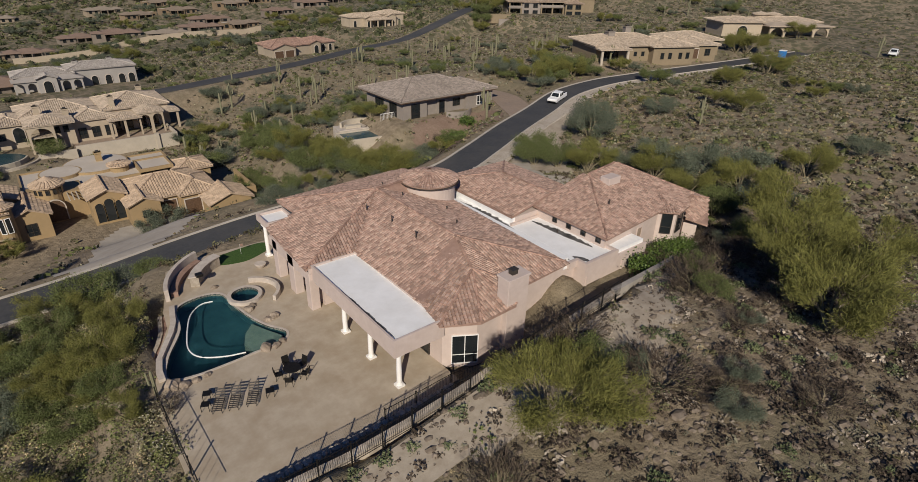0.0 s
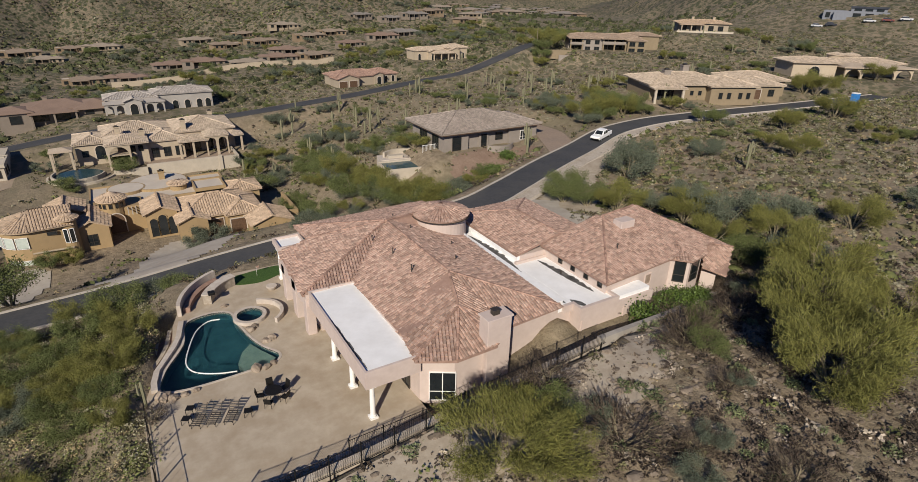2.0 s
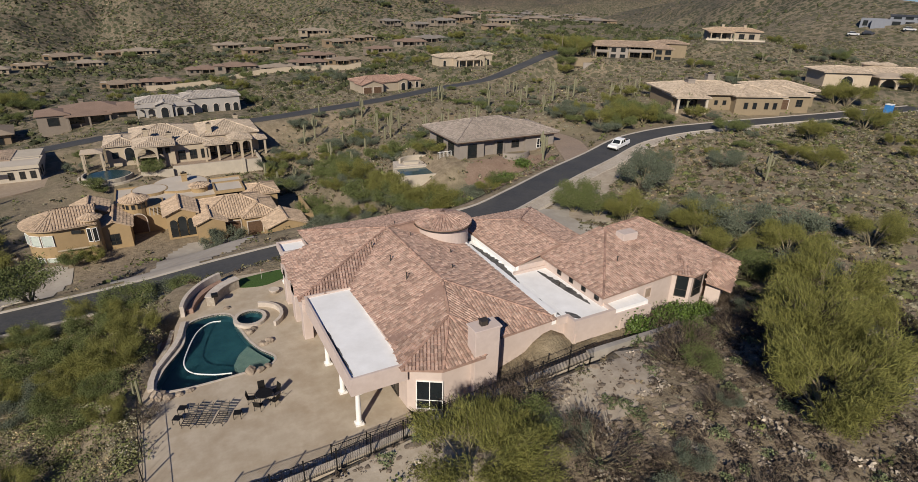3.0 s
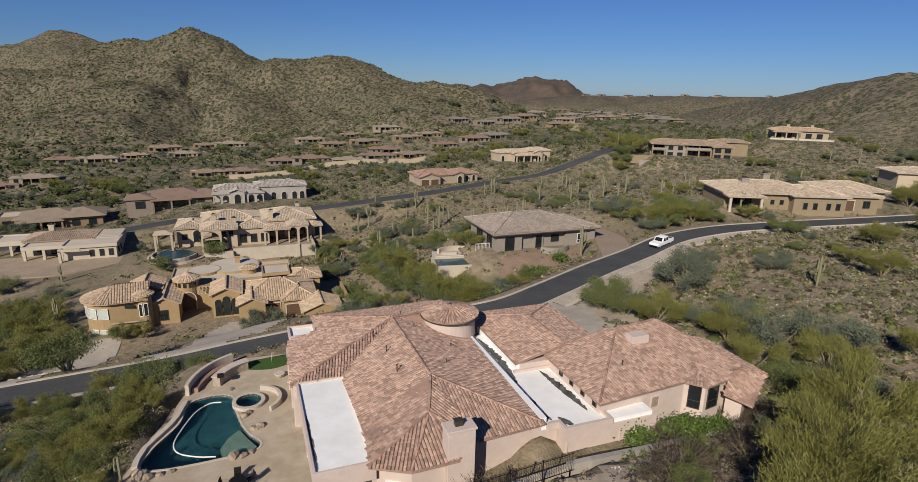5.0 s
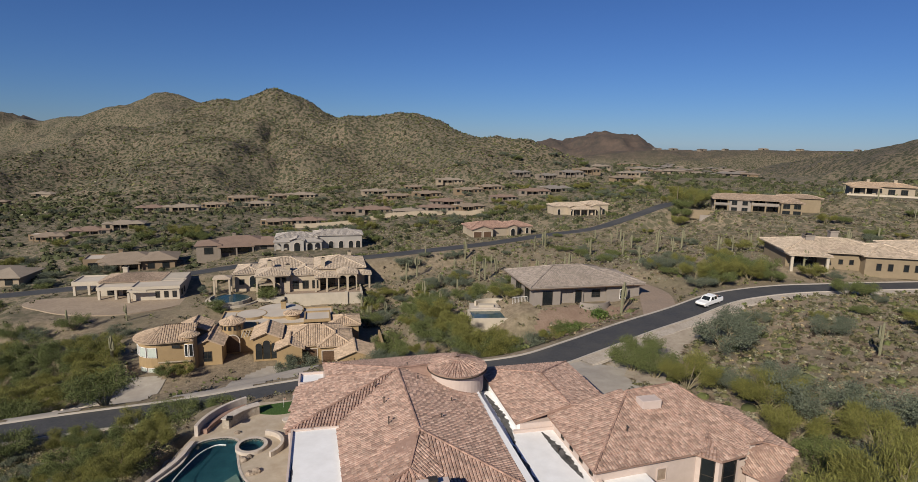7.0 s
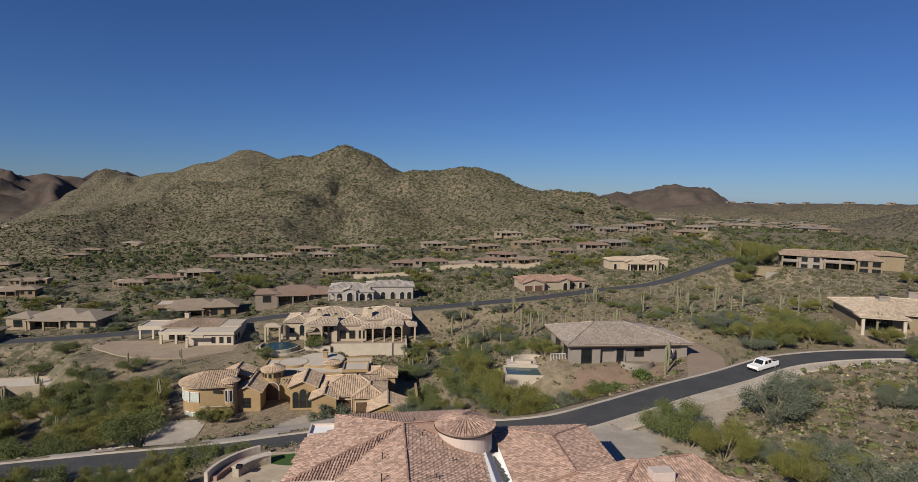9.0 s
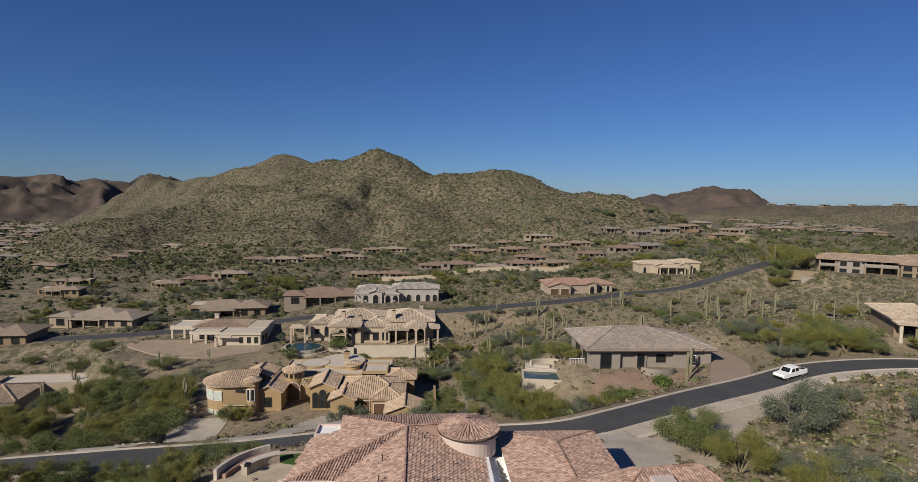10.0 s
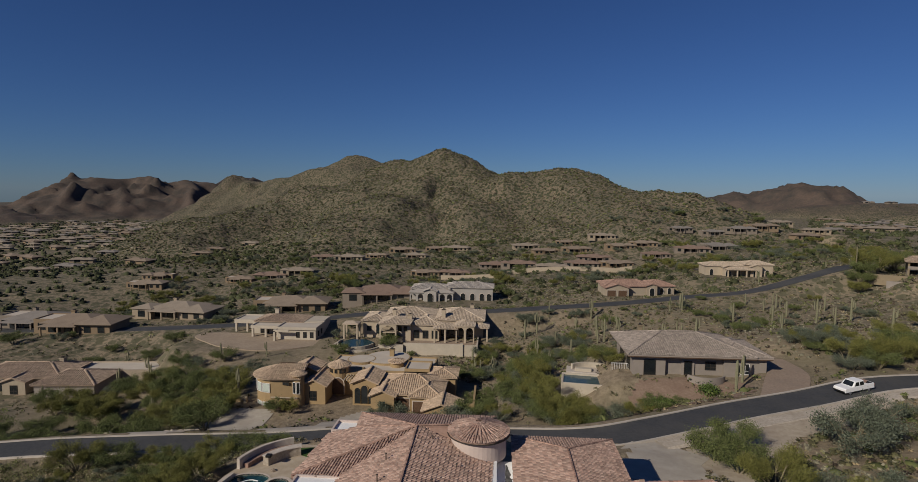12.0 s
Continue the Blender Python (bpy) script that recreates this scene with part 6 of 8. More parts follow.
tagged(terr, "bare graded tan earth terrace before the pale house", "ground", kind="structure")

# dark taupe house beside the street
gh = thing("house", "taupe stucco house with a low taupe tile roof beside the street", "house", (68.3, 95.5, -1.3))
for x0, x1, y0, y1 in ((-11.0, -5.5, -7.0, 6.5), (-6.5, 11.0, -6.2, 6.5)):
    part("wall", boxes((x0, x1, y0, y1, -1.2, 3.75)), S_TAUPE, gh)
part("wall", boxes((4.5, 11.6, -6.9, 3.0, -1.2, 3.6)), S_TAUPE, gh)
part("wall", boxes((-2.6, -0.4, -6.5, -5.0, -1.2, 3.6)), S_TAUPE, gh)
for rect, z_, sl, sd in (((-12.2, 9.5, -8.0, 7.6), 3.8, 0.31, 51), ((3.0, 12.4, -7.7, 4.2), 3.7, 0.28, 52)):
    planes, lines = hip_polys(*rect, z_, sl)
    vr = part("roof", slab_from(planes, 0.24), T_TAUPE, gh)
    tile_mesh("tiles", planes, T_TAUPE, vr, 0.4, 0.42, sd)
    cap_mesh("ridge_cap_run", lines, T_TAUPE, vr, 0.16, 0.45)
    x0, x1, y0, y1 = rect
    q = 0.07
    part("fascia", boxes((x0 + q, x1 - q, y0 + q, y0 + q + 0.06, z_ - 0.42, z_ - 0.2), (x0 + q, x1 - q, y1 - q - 0.06, y1 - q, z_ - 0.42, z_ - 0.2), (x0 + q, x0 + q + 0.06, y0 + q + 0.06, y1 - q - 0.06, z_ - 0.42, z_ - 0.2), (x1 - q - 0.06, x1 - q, y0 + q + 0.06, y1 - q - 0.06, z_ - 0.42, z_ - 0.2)), M_DARKWOOD, gh, "dark timber fascia under the eaves")
window(gh, -8.2, -7.0, 0.1, 1.9, 2.6, 270, mull=0, rails=0)
window(gh, -1.5, -6.5, 0.0, 1.2, 2.5, 270, mull=0, rails=0, name="door")
window(gh, 2.4, -6.2, 1.0, 1.7, 1.4, 270, M_BRONZE)
window(gh, 8.0, -6.9, 0.6, 1.3, 1.8, 270, M_WHITE)
window(gh, -11.0, -3.5, 0.2, 2.4, 2.4, 180, mull=2)
window(gh, -11.0, 1.5, 0.2, 3.0, 2.4, 180, mull=2)
window(gh, 11.6, -4.0, -0.4, 2.4, 2.4, 0, mull=0, rails=0)
stack(gh, -7.4, 3.5, 4.5, 6.5, 0.75, S_BROWN)
gp = thing("garden_wall", "low pale planter wall before the taupe house", "garden wall", (69, 86.4, -1.2))
arc_wall("wall", 0, 2.0, 3.6, 215, 320, 0.3, -0.5, 0.9, S_TAUPE, gp)
tp = thing("plunge_pool", "raised pool with pale stepped walls below the taupe house", "swimming pool", (49.6, 90.6, -3.6), -8)
part("wall", boxes((-4.4, 3.4, -2.9, -2.5, -2.5, 0.5), (-4.4, 3.4, 2.3, 2.7, -2.5, 0.6), (-4.4, -4.0, -2.5, 2.3, -2.5, 0.5), (3.0, 3.4, -2.5, 2.3, -2.5, 0.7), bevel=0.04), S_PALE, tp)
part("water", boxes((-4.0, 3.0, -2.5, 2.3, -2.5, 0.3)), mat("pale_pool", (0.05, 0.08, 0.085), (0.08, 0.12, 0.12), 1.0, 0.1), tp)
part("deck", boxes((-3.6, 5.4, 2.7, 6.4, -2.5, 0.75), bevel=0.04), M_COPING, tp, "pale paved pool deck")
arc_wall("curved_wall", 1.5, 1.2, 5.2, 20, 140, 0.4, -2.5, 1.7, S_PALE, tp, "pale curved terrace wall")
for planter_box in ((-2.0, 1.0, 3.4, 4.6, 0.7, 1.25), (3.6, 6.6, 0.2, 3.4, -2.5, 1.35)):
    part("planter", boxes(planter_box, bevel=0.05), S_PALE, tp)
rail = thing("railing", "white terrace railing beside the taupe house", "railing", (55.6, 91.5, -1.3))
part("rail", boxes((-1.5, 1.5, -0.04, 0.04, 1.0, 1.08), *[(-1.5 + k * 0.3, -1.46 + k * 0.3, -0.02, 0.02, -1.5, 1.0) for k in range(11)]), M_WHITE, rail)

# brown house by the street's bend
bh = thing("house", "brown stucco house with broad sand tile roofs by the street", "house", (138.3, 93.0, 3.3), -24)
bh.scale = (1.085, 1.085, 1.085)
wing(bh, -16, 4, -6, 7, -1, 3.4, S_BROWN, T_SAND, 0.25, 0.9, seed=61)
wing(bh, -2, 9, -8, 4, -1, 3.3, S_BROWN, T_SAND, 0.25, 0.7, seed=62)
open_roof(bh, -16.6, -8.4, -9.4, -1.0, 3.0, 0.3, 63, T_SAND)
for x in (-15.8, -9.2):
    post(bh, x, -8.8, -1, 3.05, 0.5, S_PALE)
wing(bh, 8, 18, -4.5, 5, -1, 3.0, S_BROWN, T_SAND, 0.25, 0.7, seed=64)
wing(bh, 9, 22, 0, 10, -1, 3.5, S_BROWN, T_SAND, 0.25, 0.8, seed=65)
window(bh, -12.4, -6.0, -0.2, 4.4, 2.5, 270, mull=2, rails=0)
for x in (-5.6, -3.6):
    window(bh, x, -6.0, 1.0, 0.7, 0.9, 270, mull=0, rails=0)
for x in (0.5, 2.6, 5.4, 7.4):
    window(bh, x, -8.0, 0.5, 0.8, 1.3, 270, mull=0, rails=0)
garage_door(bh, 11.5, -4.52, -0.2, 2.6, 2.3, 270)
window(bh, 15.5, -4.5, 0.5, 1.4, 1.5, 270)
stack(bh, -10, -0.6, 4, 6.0, 1.7, S_TAUPE)
stack(bh, -4.6, 1.2, 4, 6.9, 1.5, S_TAUPE)
rh = thing("house", "sand stucco house with a deep arched veranda on white posts", "house", (203, 90.0, 5.4), -30)
wing(rh, -16, -4, -3, 6, -1, 3.6, S_TAN, T_SAND, 0.22, 0.8, seed=66)
wing(rh, -4, 16, 0, 9, -1, 3.4, S_TAN, T_SAND, 0.2, 0.8, seed=67)
arcade(rh, -3, 15.5, -5.4, -0.8, 3.6, 4, S_TAN, pier=0.6)
planes, lines = hip_polys(-4, 16.5, -6.2, 3, 2.9, 0.16)
part("roof", slab_from(planes, 0.25), T_SAND, rh)
arch_pane(rh, -10, -3.04, 0, 3.0, 2.6, 270)
turret(rh, 0.5, 6, 2.0, 3, 5.2, S_TAN, T_SAND, 0.8)
turret(rh, 5.5, 7, 2.0, 3, 5.0, S_TAN, T_SAND, 0.8)
rh.scale = (1.15, 1.1, 1.05)

# red-brown house beyond the wash
mh = thing("house", "tan stucco house with a red-brown tile roof and three garage doors", "house", (84, 191.5, -5.2), 5)
wing(mh, -13, 4, -3, 7, -1, 3.2, S_SAND, T_RED, 0.3, seed=71)
gable(mh, -13.4, -5.4, -5, 1, -1, 3.0, S_SAND, T_RED, 0.32, seed=72)
wing(mh, 2, 12, -1, 8, -1, 3.0, S_SAND, T_RED, 0.3, seed=73)
gable(mh, 1.4, 5.0, -3.6, 2, -1, 3.6, S_SAND, T_RED, 0.34, seed=74)
for x in (-11.4, -7.6):
    garage_door(mh, x, -5.02, -0.2, 3.0, 2.3, 270)
arch_pane(mh, 3.2, -3.64, -0.1, 1.6, 2.8, 270)
for x in (7.5, 10.3):
    arch_pane(mh, x, -1.04, 0.2, 1.1, 2.2, 270)
kh = thing("house", "tan stucco house with gabled arches beyond the far street", "house", (126, 212, -0.8), 0)
wing(kh, -14, 6, 0, 9, -1, 3.8, S_TAN, T_SAND, 0.24, seed=75)
wing(kh, 3, 15, -1, 8, -1, 4.6, S_TAN, T_SAND, 0.24, seed=76)
gable(kh, -7, -3, -2.4, 2, -1, 3.6, S_TAN, T_SAND, 0.34, seed=77)
gable(kh, 4.5, 9.5, -3, 2, -1, 4.0, S_TAN, T_SAND, 0.34, seed=78)
for x, y, w_ in ((-11.5, -0.04, 1.4), (-5, -2.44, 2.2), (0.5, -0.04, 1.4), (7, -3.04, 2.6), (12.5, -1.04, 1.5)):
    arch_pane(kh, x, y, 0.0, w_, 2.5, 270)

# hillside houses above the far street
open_roof(kh, -6.5, 6.5, -5.4, 1.5, 3.0, 0.24, 88, T_SAND)
for x in (-6.0, -2.0, 2.0, 6.0):
    post(kh, x, -4.9, -1.5, 3.05, 0.5, S_TAN)
kh.scale = (0.85, 0.85, 0.95)
hh = thing("house", "two-storey taupe stucco hillside house with deep balconies", "house", (168, 157, 6.6), -32)
wing(hh, -15, 12, 3, 11, -2, 5.4, S_TAUPE, T_BROWN, 0.24, 0.7, seed=81)
wing(hh, 8, 20, 6, 13, 0, 6.2, S_BROWN, T_BROWN, 0.24, 0.7, seed=85)
part("terrace_wall", boxes((-20, 16, -8.5, -8, -3.5, -1.0)), S_TAUPE, hh)
part("terrace_wall", boxes((-24, -12, -5.5, -5, -3, 0.6)), S_BROWN, hh)
wing(hh, -10, -3, -1, 5, -2, 5.0, S_TAUPE, T_BROWN, 0.26, 0.6, seed=82)
wing(hh, 6, 12.5, -3, 5, -2, 4.8, S_BROWN, T_BROWN, 0.24, 0.6, seed=83)
part("balcony", boxes((-3, 6, -1.5, 2, 2.9, 3.2), (-3, 6, -1.6, -1.5, 3.2, 4.1)), S_TAUPE, hh)
for x in (-2.7, 1.5, 5.7):
    post(hh, x, -1.3, -2, 5.4, 0.5, S_BROWN)
for x in (-1.4, 1.4, 4.2):
    window(hh, x, 3.0, 3.1, 2.3, 2.0, 270)
    window(hh, x, 3.0, -0.4, 2.3, 2.5, 270)
for x in (-8.4, -5.0):
    window(hh, x, -1.0, 2.9, 1.6, 1.5, 270)
    window(hh, x, -1.0, -0.2, 1.8, 2.0, 270)
for x in (7.6, 10.9):
    window(hh, x, -3.0, 2.6, 2.0, 1.6, 270)
    window(hh, x, -3.0, -0.5, 2.2, 2.2, 270)
open_roof(hh, -3.8, 6.8, -2.6, 4.0, 5.3, 0.24, 86, T_BROWN)
part("balcony", boxes((-15, -10, -1.2, 3, 2.5, 2.8), (-15, -10, -1.3, -1.2, 2.8, 3.6)), S_TAUPE, hh)
open_roof(hh, -15.8, -9.6, -2.0, 4.0, 5.2, 0.24, 87, T_BROWN)
for x in (-14.8, -10.4):
    post(hh, x, -1.0, -2, 5.25, 0.5, S_BROWN)
for x in (-13.6, -11.4):
    window(hh, x, 3.0, 2.9, 1.9, 2.0, 270)
    window(hh, x, 3.0, -0.6, 1.9, 2.2, 270)
hh.scale = (1, 1, 0.88)
ih = thing("house", "sand stucco hilltop house with a long covered veranda", "house", (222, 158, 12.8), -38)
wing(ih, -13, 13, 0, 9, -2, 3.6, S_SAND, T_TAN, 0.24, 1.2, seed=84)
for x in (-12, -7, -2):
    post(ih, x, -3.4, -2, 3.2, 0.6, S_SAND)
planes, lines = hip_polys(-13.5, 0, -4.2, 3, 3.1, 0.2)
part("roof", slab_from(planes, 0.22), T_TAN, ih)
part("terrace_wall", boxes((-15, 14, -6.5, -6, -3, 0.3)), S_PALE, ih)
for x in (-10, -5, 4, 9):
    window(ih, x, 0.0, 0.2, 2.6, 2.2, 270, mull=2)
stack(ih, -5, 5, 4, 6.4, 1.3, S_SAND)
stack(ih, 6, 5, 4, 6.4, 1.3, S_SAND)
ih.scale = (0.78, 0.78, 0.85)

# unfinished grey building and parked cars up on the hill
site = thing("building", "unfinished low blue-grey building with dark openings on the hillside", "building", (284, 130, land_at(281, 129) + 0.2), -64)
M_PRIMER = stucco("grey_blue_primer", (0.19, 0.20, 0.225))
M_MEMBRANE = mat("dark_roof_membrane", (0.03, 0.034, 0.045), (0.05, 0.055, 0.068), 0.5, 0.8)
parapet_block(site, -12, 12, 0, 9, -3, 3.0, M_PRIMER, M_MEMBRANE)
parapet_block(site, -2, 11, 2, 8.5, 2.0, 4.6, M_PRIMER, M_MEMBRANE)
part("fascia", boxes((-2.3, 11.3, 1.6, 1.98, 4.2, 5.0)), M_MEMBRANE, site)
parapet_block(site, -8, -3, -2.5, 1, -3, 2.6, M_PRIMER, M_MEMBRANE)
for x, w_ in ((-10.2, 1.6), (0.5, 2.8), (5.0, 2.8), (9.2, 2.0)):
    window(site, x, 0.0, 0.2, w_, 2.0, 270, mull=0, rails=0)
for x in (0.5, 4.5, 8.5):
    window(site, x, 2.0, 3.2, 2.6, 0.8, 270, mull=0, rails=0)


def parked_car(x, y, turn, paint, label):
    """A small estate car: lower body, glazed cabin, four wheels."""
    c = thing("car", label, "car", (x, y, land_at(x, y) + 0.1), turn, group="cars parked at the building site")
    body = part("body", boxes((-2.2, 2.2, -0.9, 0.9, 0.3, 0.95), bevel=0.12), paint, c)
    bm = bmesh.new()
    lo = [bm.verts.new(p) for p in ((-1.9, -0.82, 0.95), (1.1, -0.82, 0.95), (1.1, 0.82, 0.95), (-1.9, 0.82, 0.95))]
    hi = [bm.verts.new(p) for p in ((-1.5, -0.66, 1.5), (0.4, -0.66, 1.5), (0.4, 0.66, 1.5), (-1.5, 0.66, 1.5))]
    for k in range(4):
        bm.faces.new((lo[k], lo[(k + 1) % 4], hi[(k + 1) % 4], hi[k]))
    bm.faces.new(hi)
    part("windows", bm, M_MEMBRANE, body)
    part("roof", boxes((-1.5, 0.4, -0.66, 0.66, 1.5, 1.56), bevel=0.02), paint, body)
    for wx in (-1.35, 1.35):
        for wy in (-0.86, 0.86):
            bm = bmesh.new()
            tube(bm, [(wx, wy - 0.1, 0.32), (wx, wy + 0.1, 0.32)], [0.32, 0.32], 14)
            part("wheel", bm, M_MEMBRANE, c)


PAINT_WHITE = mat("white_car_paint", (0.5, 0.51, 0.52), (0.55, 0.55, 0.55), 1.0, 0.3, spec=0.5)
PAINT_DARK = mat("dark_car_paint", (0.03, 0.032, 0.04), (0.045, 0.047, 0.055), 1.0, 0.3, spec=0.5)
PAINT_RED = mat("dull_red_car_paint", (0.16, 0.05, 0.045), (0.2, 0.065, 0.055), 1.0, 0.35, spec=0.5)
for x, y, turn, paint, label in ((271, 138, -60, PAINT_WHITE, "white car parked below the unfinished building"), (272.5, 133, -66, PAINT_DARK, "dark car parked below the unfinished building"), (279, 121.5, -62, PAINT_WHITE, "white car parked before the unfinished building"), (281.5, 115.8, -70, PAINT_RED, "dull red car parked beside the unfinished building"), (284, 110.5, -60, PAINT_WHITE, "white car parked beside the unfinished building")):
    parked_car(x, y, turn, paint, label)

# house at the wash, low and long, with brown roofs
fh = thing("house", "long house with brown hip roofs and an arched entry", "house", (-80, 125, -21.5), 6)
wing(fh, -18, 2, -2, 9, -2, 3.2, S_SAND, T_BROWN, 0.3, seed=91)
wing(fh, -1, 12, -6, 4, -2, 2.8, S_TAUPE, T_BROWN, 0.34, seed=92)
parapet_block(fh, 0, 22, 4, 11, -2, 3.0, S_SAND)
arch_pane(fh, -11, -2.04, 0, 1.8, 2.6, 270)
gable(fh, -9, -4, -4.4, 2, -2, 3.0, S_SAND, T_BROWN, 0.35, seed=93)
window(fh, -6.5, -4.4, 0.2, 1.5, 1.9, 270)
window(fh, -15, -2.0, 0.4, 1.6, 1.6, 270)
stack(fh, -2.0, 5.5, 3, 5.6, 1.0, S_SAND)
fh.scale = (1.12, 1.12, 1.12)


# ---- the rest of the neighbourhood: four kinds of house, repeated ----
def far_house(kind):
    wall, tile = ((W_BROWN, F_BROWN), (W_SAND, F_SAND), (W_BROWN, F_TAN), (W_TAUPE, F_RED), (W_TAUPE, F_GREY))[kind]
    label = ("brown stucco house with a brown tile roof", "sand stucco house with a sand tile roof", "brown stucco house with tan roofs and a flat-roofed wing", "taupe stucco house with a red-brown tile roof", "taupe stucco house with a grey tile roof")[kind]
    h = thing("house", label, "house", group="houses of the valley")
    r = random.Random(kind)
    wing(h, -9, 5, -4, 6, -2.5, 2.9, wall, tile, 0.27, 1.1, tiled=False)
    wing(h, 2, 11, -6, 4, -2.5, 2.6 + 0.5 * r.random(), wall, tile, 0.29, 1.1, tiled=False)
    if kind % 2 == 0:
        parapet_block(h, -14, -7, -2, 6, -2.5, 3.4, wall)
    else:
        wing(h, -15, -8, -6, 2, -2.5, 2.9, wall, tile, 0.27, 0.5, tiled=False)
    planes, _ = hip_polys(-9, 2, -7.5, -2, 2.5, 0.2)
    part("roof", slab_from(planes, 0.2), tile, h)
    for x in (-8.4, -3.4, 1.4):
        post(h, x, -7.0, -2.5, 2.45, 0.45, wall)
    for x in (-6.4, -1.7):
        window(h, x, -4.0, 0.0, 3.6, 2.3, 270, mull=0, rails=0)
    for x in (4.5, 8.5):
        window(h, x, -6.0, 0.4, 1.8, 1.7, 270, mull=0, rails=0)
    window(h, -11.5, -6.0 if kind % 2 else -2.0, 0.2, 2.4, 2.0, 270, mull=0, rails=0)
    stack(h, -4.5, 2, 3, 5.3, 1.1, wall)
    return h


MID_ROW = [(-105, 168, 4), (-84, 192, -6), (-45, 203, 8), (-8, 203, 5), (-128, 178, 0), (47, 304, -5), (31, 311, 6), (61, 283, 0), (80, 292, -8), (97, 289, 5), (63, 343, 12), (83, 340, 3), (86, 306, -4), (52, 378, 8), (82, 379, 0), (104, 368, -6), (107, 328, 4), (153, 366, 10), (119, 296, 0), (140, 301, -10), (157, 311, 5)]
BACK_ROW = [(121, 330, -5), (173, 361, 8), (188, 357, -3), (203, 362, 0), (222, 348, 9), (-4, 288, 4), (10, 289, -4), (-79, 348, 7), (-59, 341, 0), (-44, 352, -8), (-32, 383, 4), (-20, 358, 0), (-9, 388, 10), (6, 384, -6), (-88, 281, 3), (-72, 284, 8), (-101, 277, -5), (-150, 281, 0), (-143, 262, 6), (240, 372, -8), (268, 400, 5), (228, 392, 0)]
masters = [far_house(k) for k in range(5)]
pick = random.Random(11)
spots = [(x, y, a) for x, y, a in MID_ROW + BACK_ROW]
hs = land([q[0] for q in spots], [q[1] for q in spots])
for k, ((x, y, a), z) in enumerate(zip(spots, hs)):
    if k < 5:
        masters[k].matrix_world = pose(x, y, z + 0.3, 0, 0, a) @ Matrix.Scale(1.12, 4)
    else:
        c = copy_thing(masters[pick.randrange(5)], pose(x, y, z + 0.3, 0, 0, a))
        s = pick.uniform(0.58, 0.76)
        c.scale = (s * pick.choice((1, 1, -1)), s, s * 1.05)


def plain_house(kind):
    """A plainer house for the far plain: two hip-roofed blocks and a wide dark pane painted as porch shade."""
    wall, tile = ((W_BROWN, F_BROWN), (W_SAND, F_SAND), (W_TAUPE, F_GREY))[kind]
    h = thing("house", ("brown stucco house far off on the plain", "sand stucco house far off on the plain", "taupe stucco house far off on the plain")[kind], "house", group="houses of the far plain")
    wing(h, -10, 4, -4, 6, -3, 2.8, wall, tile, 0.27, 1.3, tiled=False)
    wing(h, 2, 11, -6, 5, -3, 2.7, wall, tile, 0.29, 1.3, tiled=False)
    window(h, -3, -4.0, 0.0, 5.0, 2.4, 270, mull=0, rails=0, name="porch_window")
    return h


plain = [plain_house(k) for k in range(3)]
far_spots = []
for _ in range(9000):
    if len(far_spots) >= 300:
        break
    if pick.random() < 0.8:
        d, a = 400 + 1050 * math.sqrt(pick.random()), radians(pick.uniform(109, 136))
    else:
        d, a = 480 + 750 * pick.random(), radians(pick.uniform(50, 61))
    x, y = 33 + d * math.cos(a), -9 + d * math.sin(a)
    if float(land(x, y, True)[0]) < 0.3 and all(math.hypot(x - q[0], y - q[1]) > 17 for q in spots + far_spots):
        far_spots.append((x, y, pick.uniform(-30, 30)))
# a few on top of the eastern mesa
far_spots += [(x, y, pick.uniform(-30, 30)) for x, y in ((690, 1035), (712, 1010), (745, 965), (770, 930), (812, 880), (850, 836), (905, 772), (935, 730))]
fz = land([q[0] for q in far_spots], [q[1] for q in far_spots])
for k, ((x, y, a), z) in enumerate(zip(far_spots, fz)):
    if k < 3:
        plain[k].matrix_world = pose(x, y, z + 0.3, 0, 0, a)
    else:
        c = copy_thing(plain[pick.randrange(3)], pose(x, y, z + 0.3, 0, 0, a))
        s = pick.uniform(0.55, 0.85)
        c.scale = (s, s, s)
spots = spots + far_spots
bw = thing("boundary_wall", "long low tan boundary wall behind the wash", "boundary wall")
bm = bmesh.new()
for k in range(12):
    x0, x1 = 5 + k * 8.0, 5 + (k + 1) * 8.0
    prism(bm, [(x0, 274), (x1, 274), (x1, 274.4), (x0, 274.4)], lambda x, y: land_at(x, y) - 1, lambda x, y: land_at(x, y) + 2.2)
part("wall", bm, S_TAN, bw)


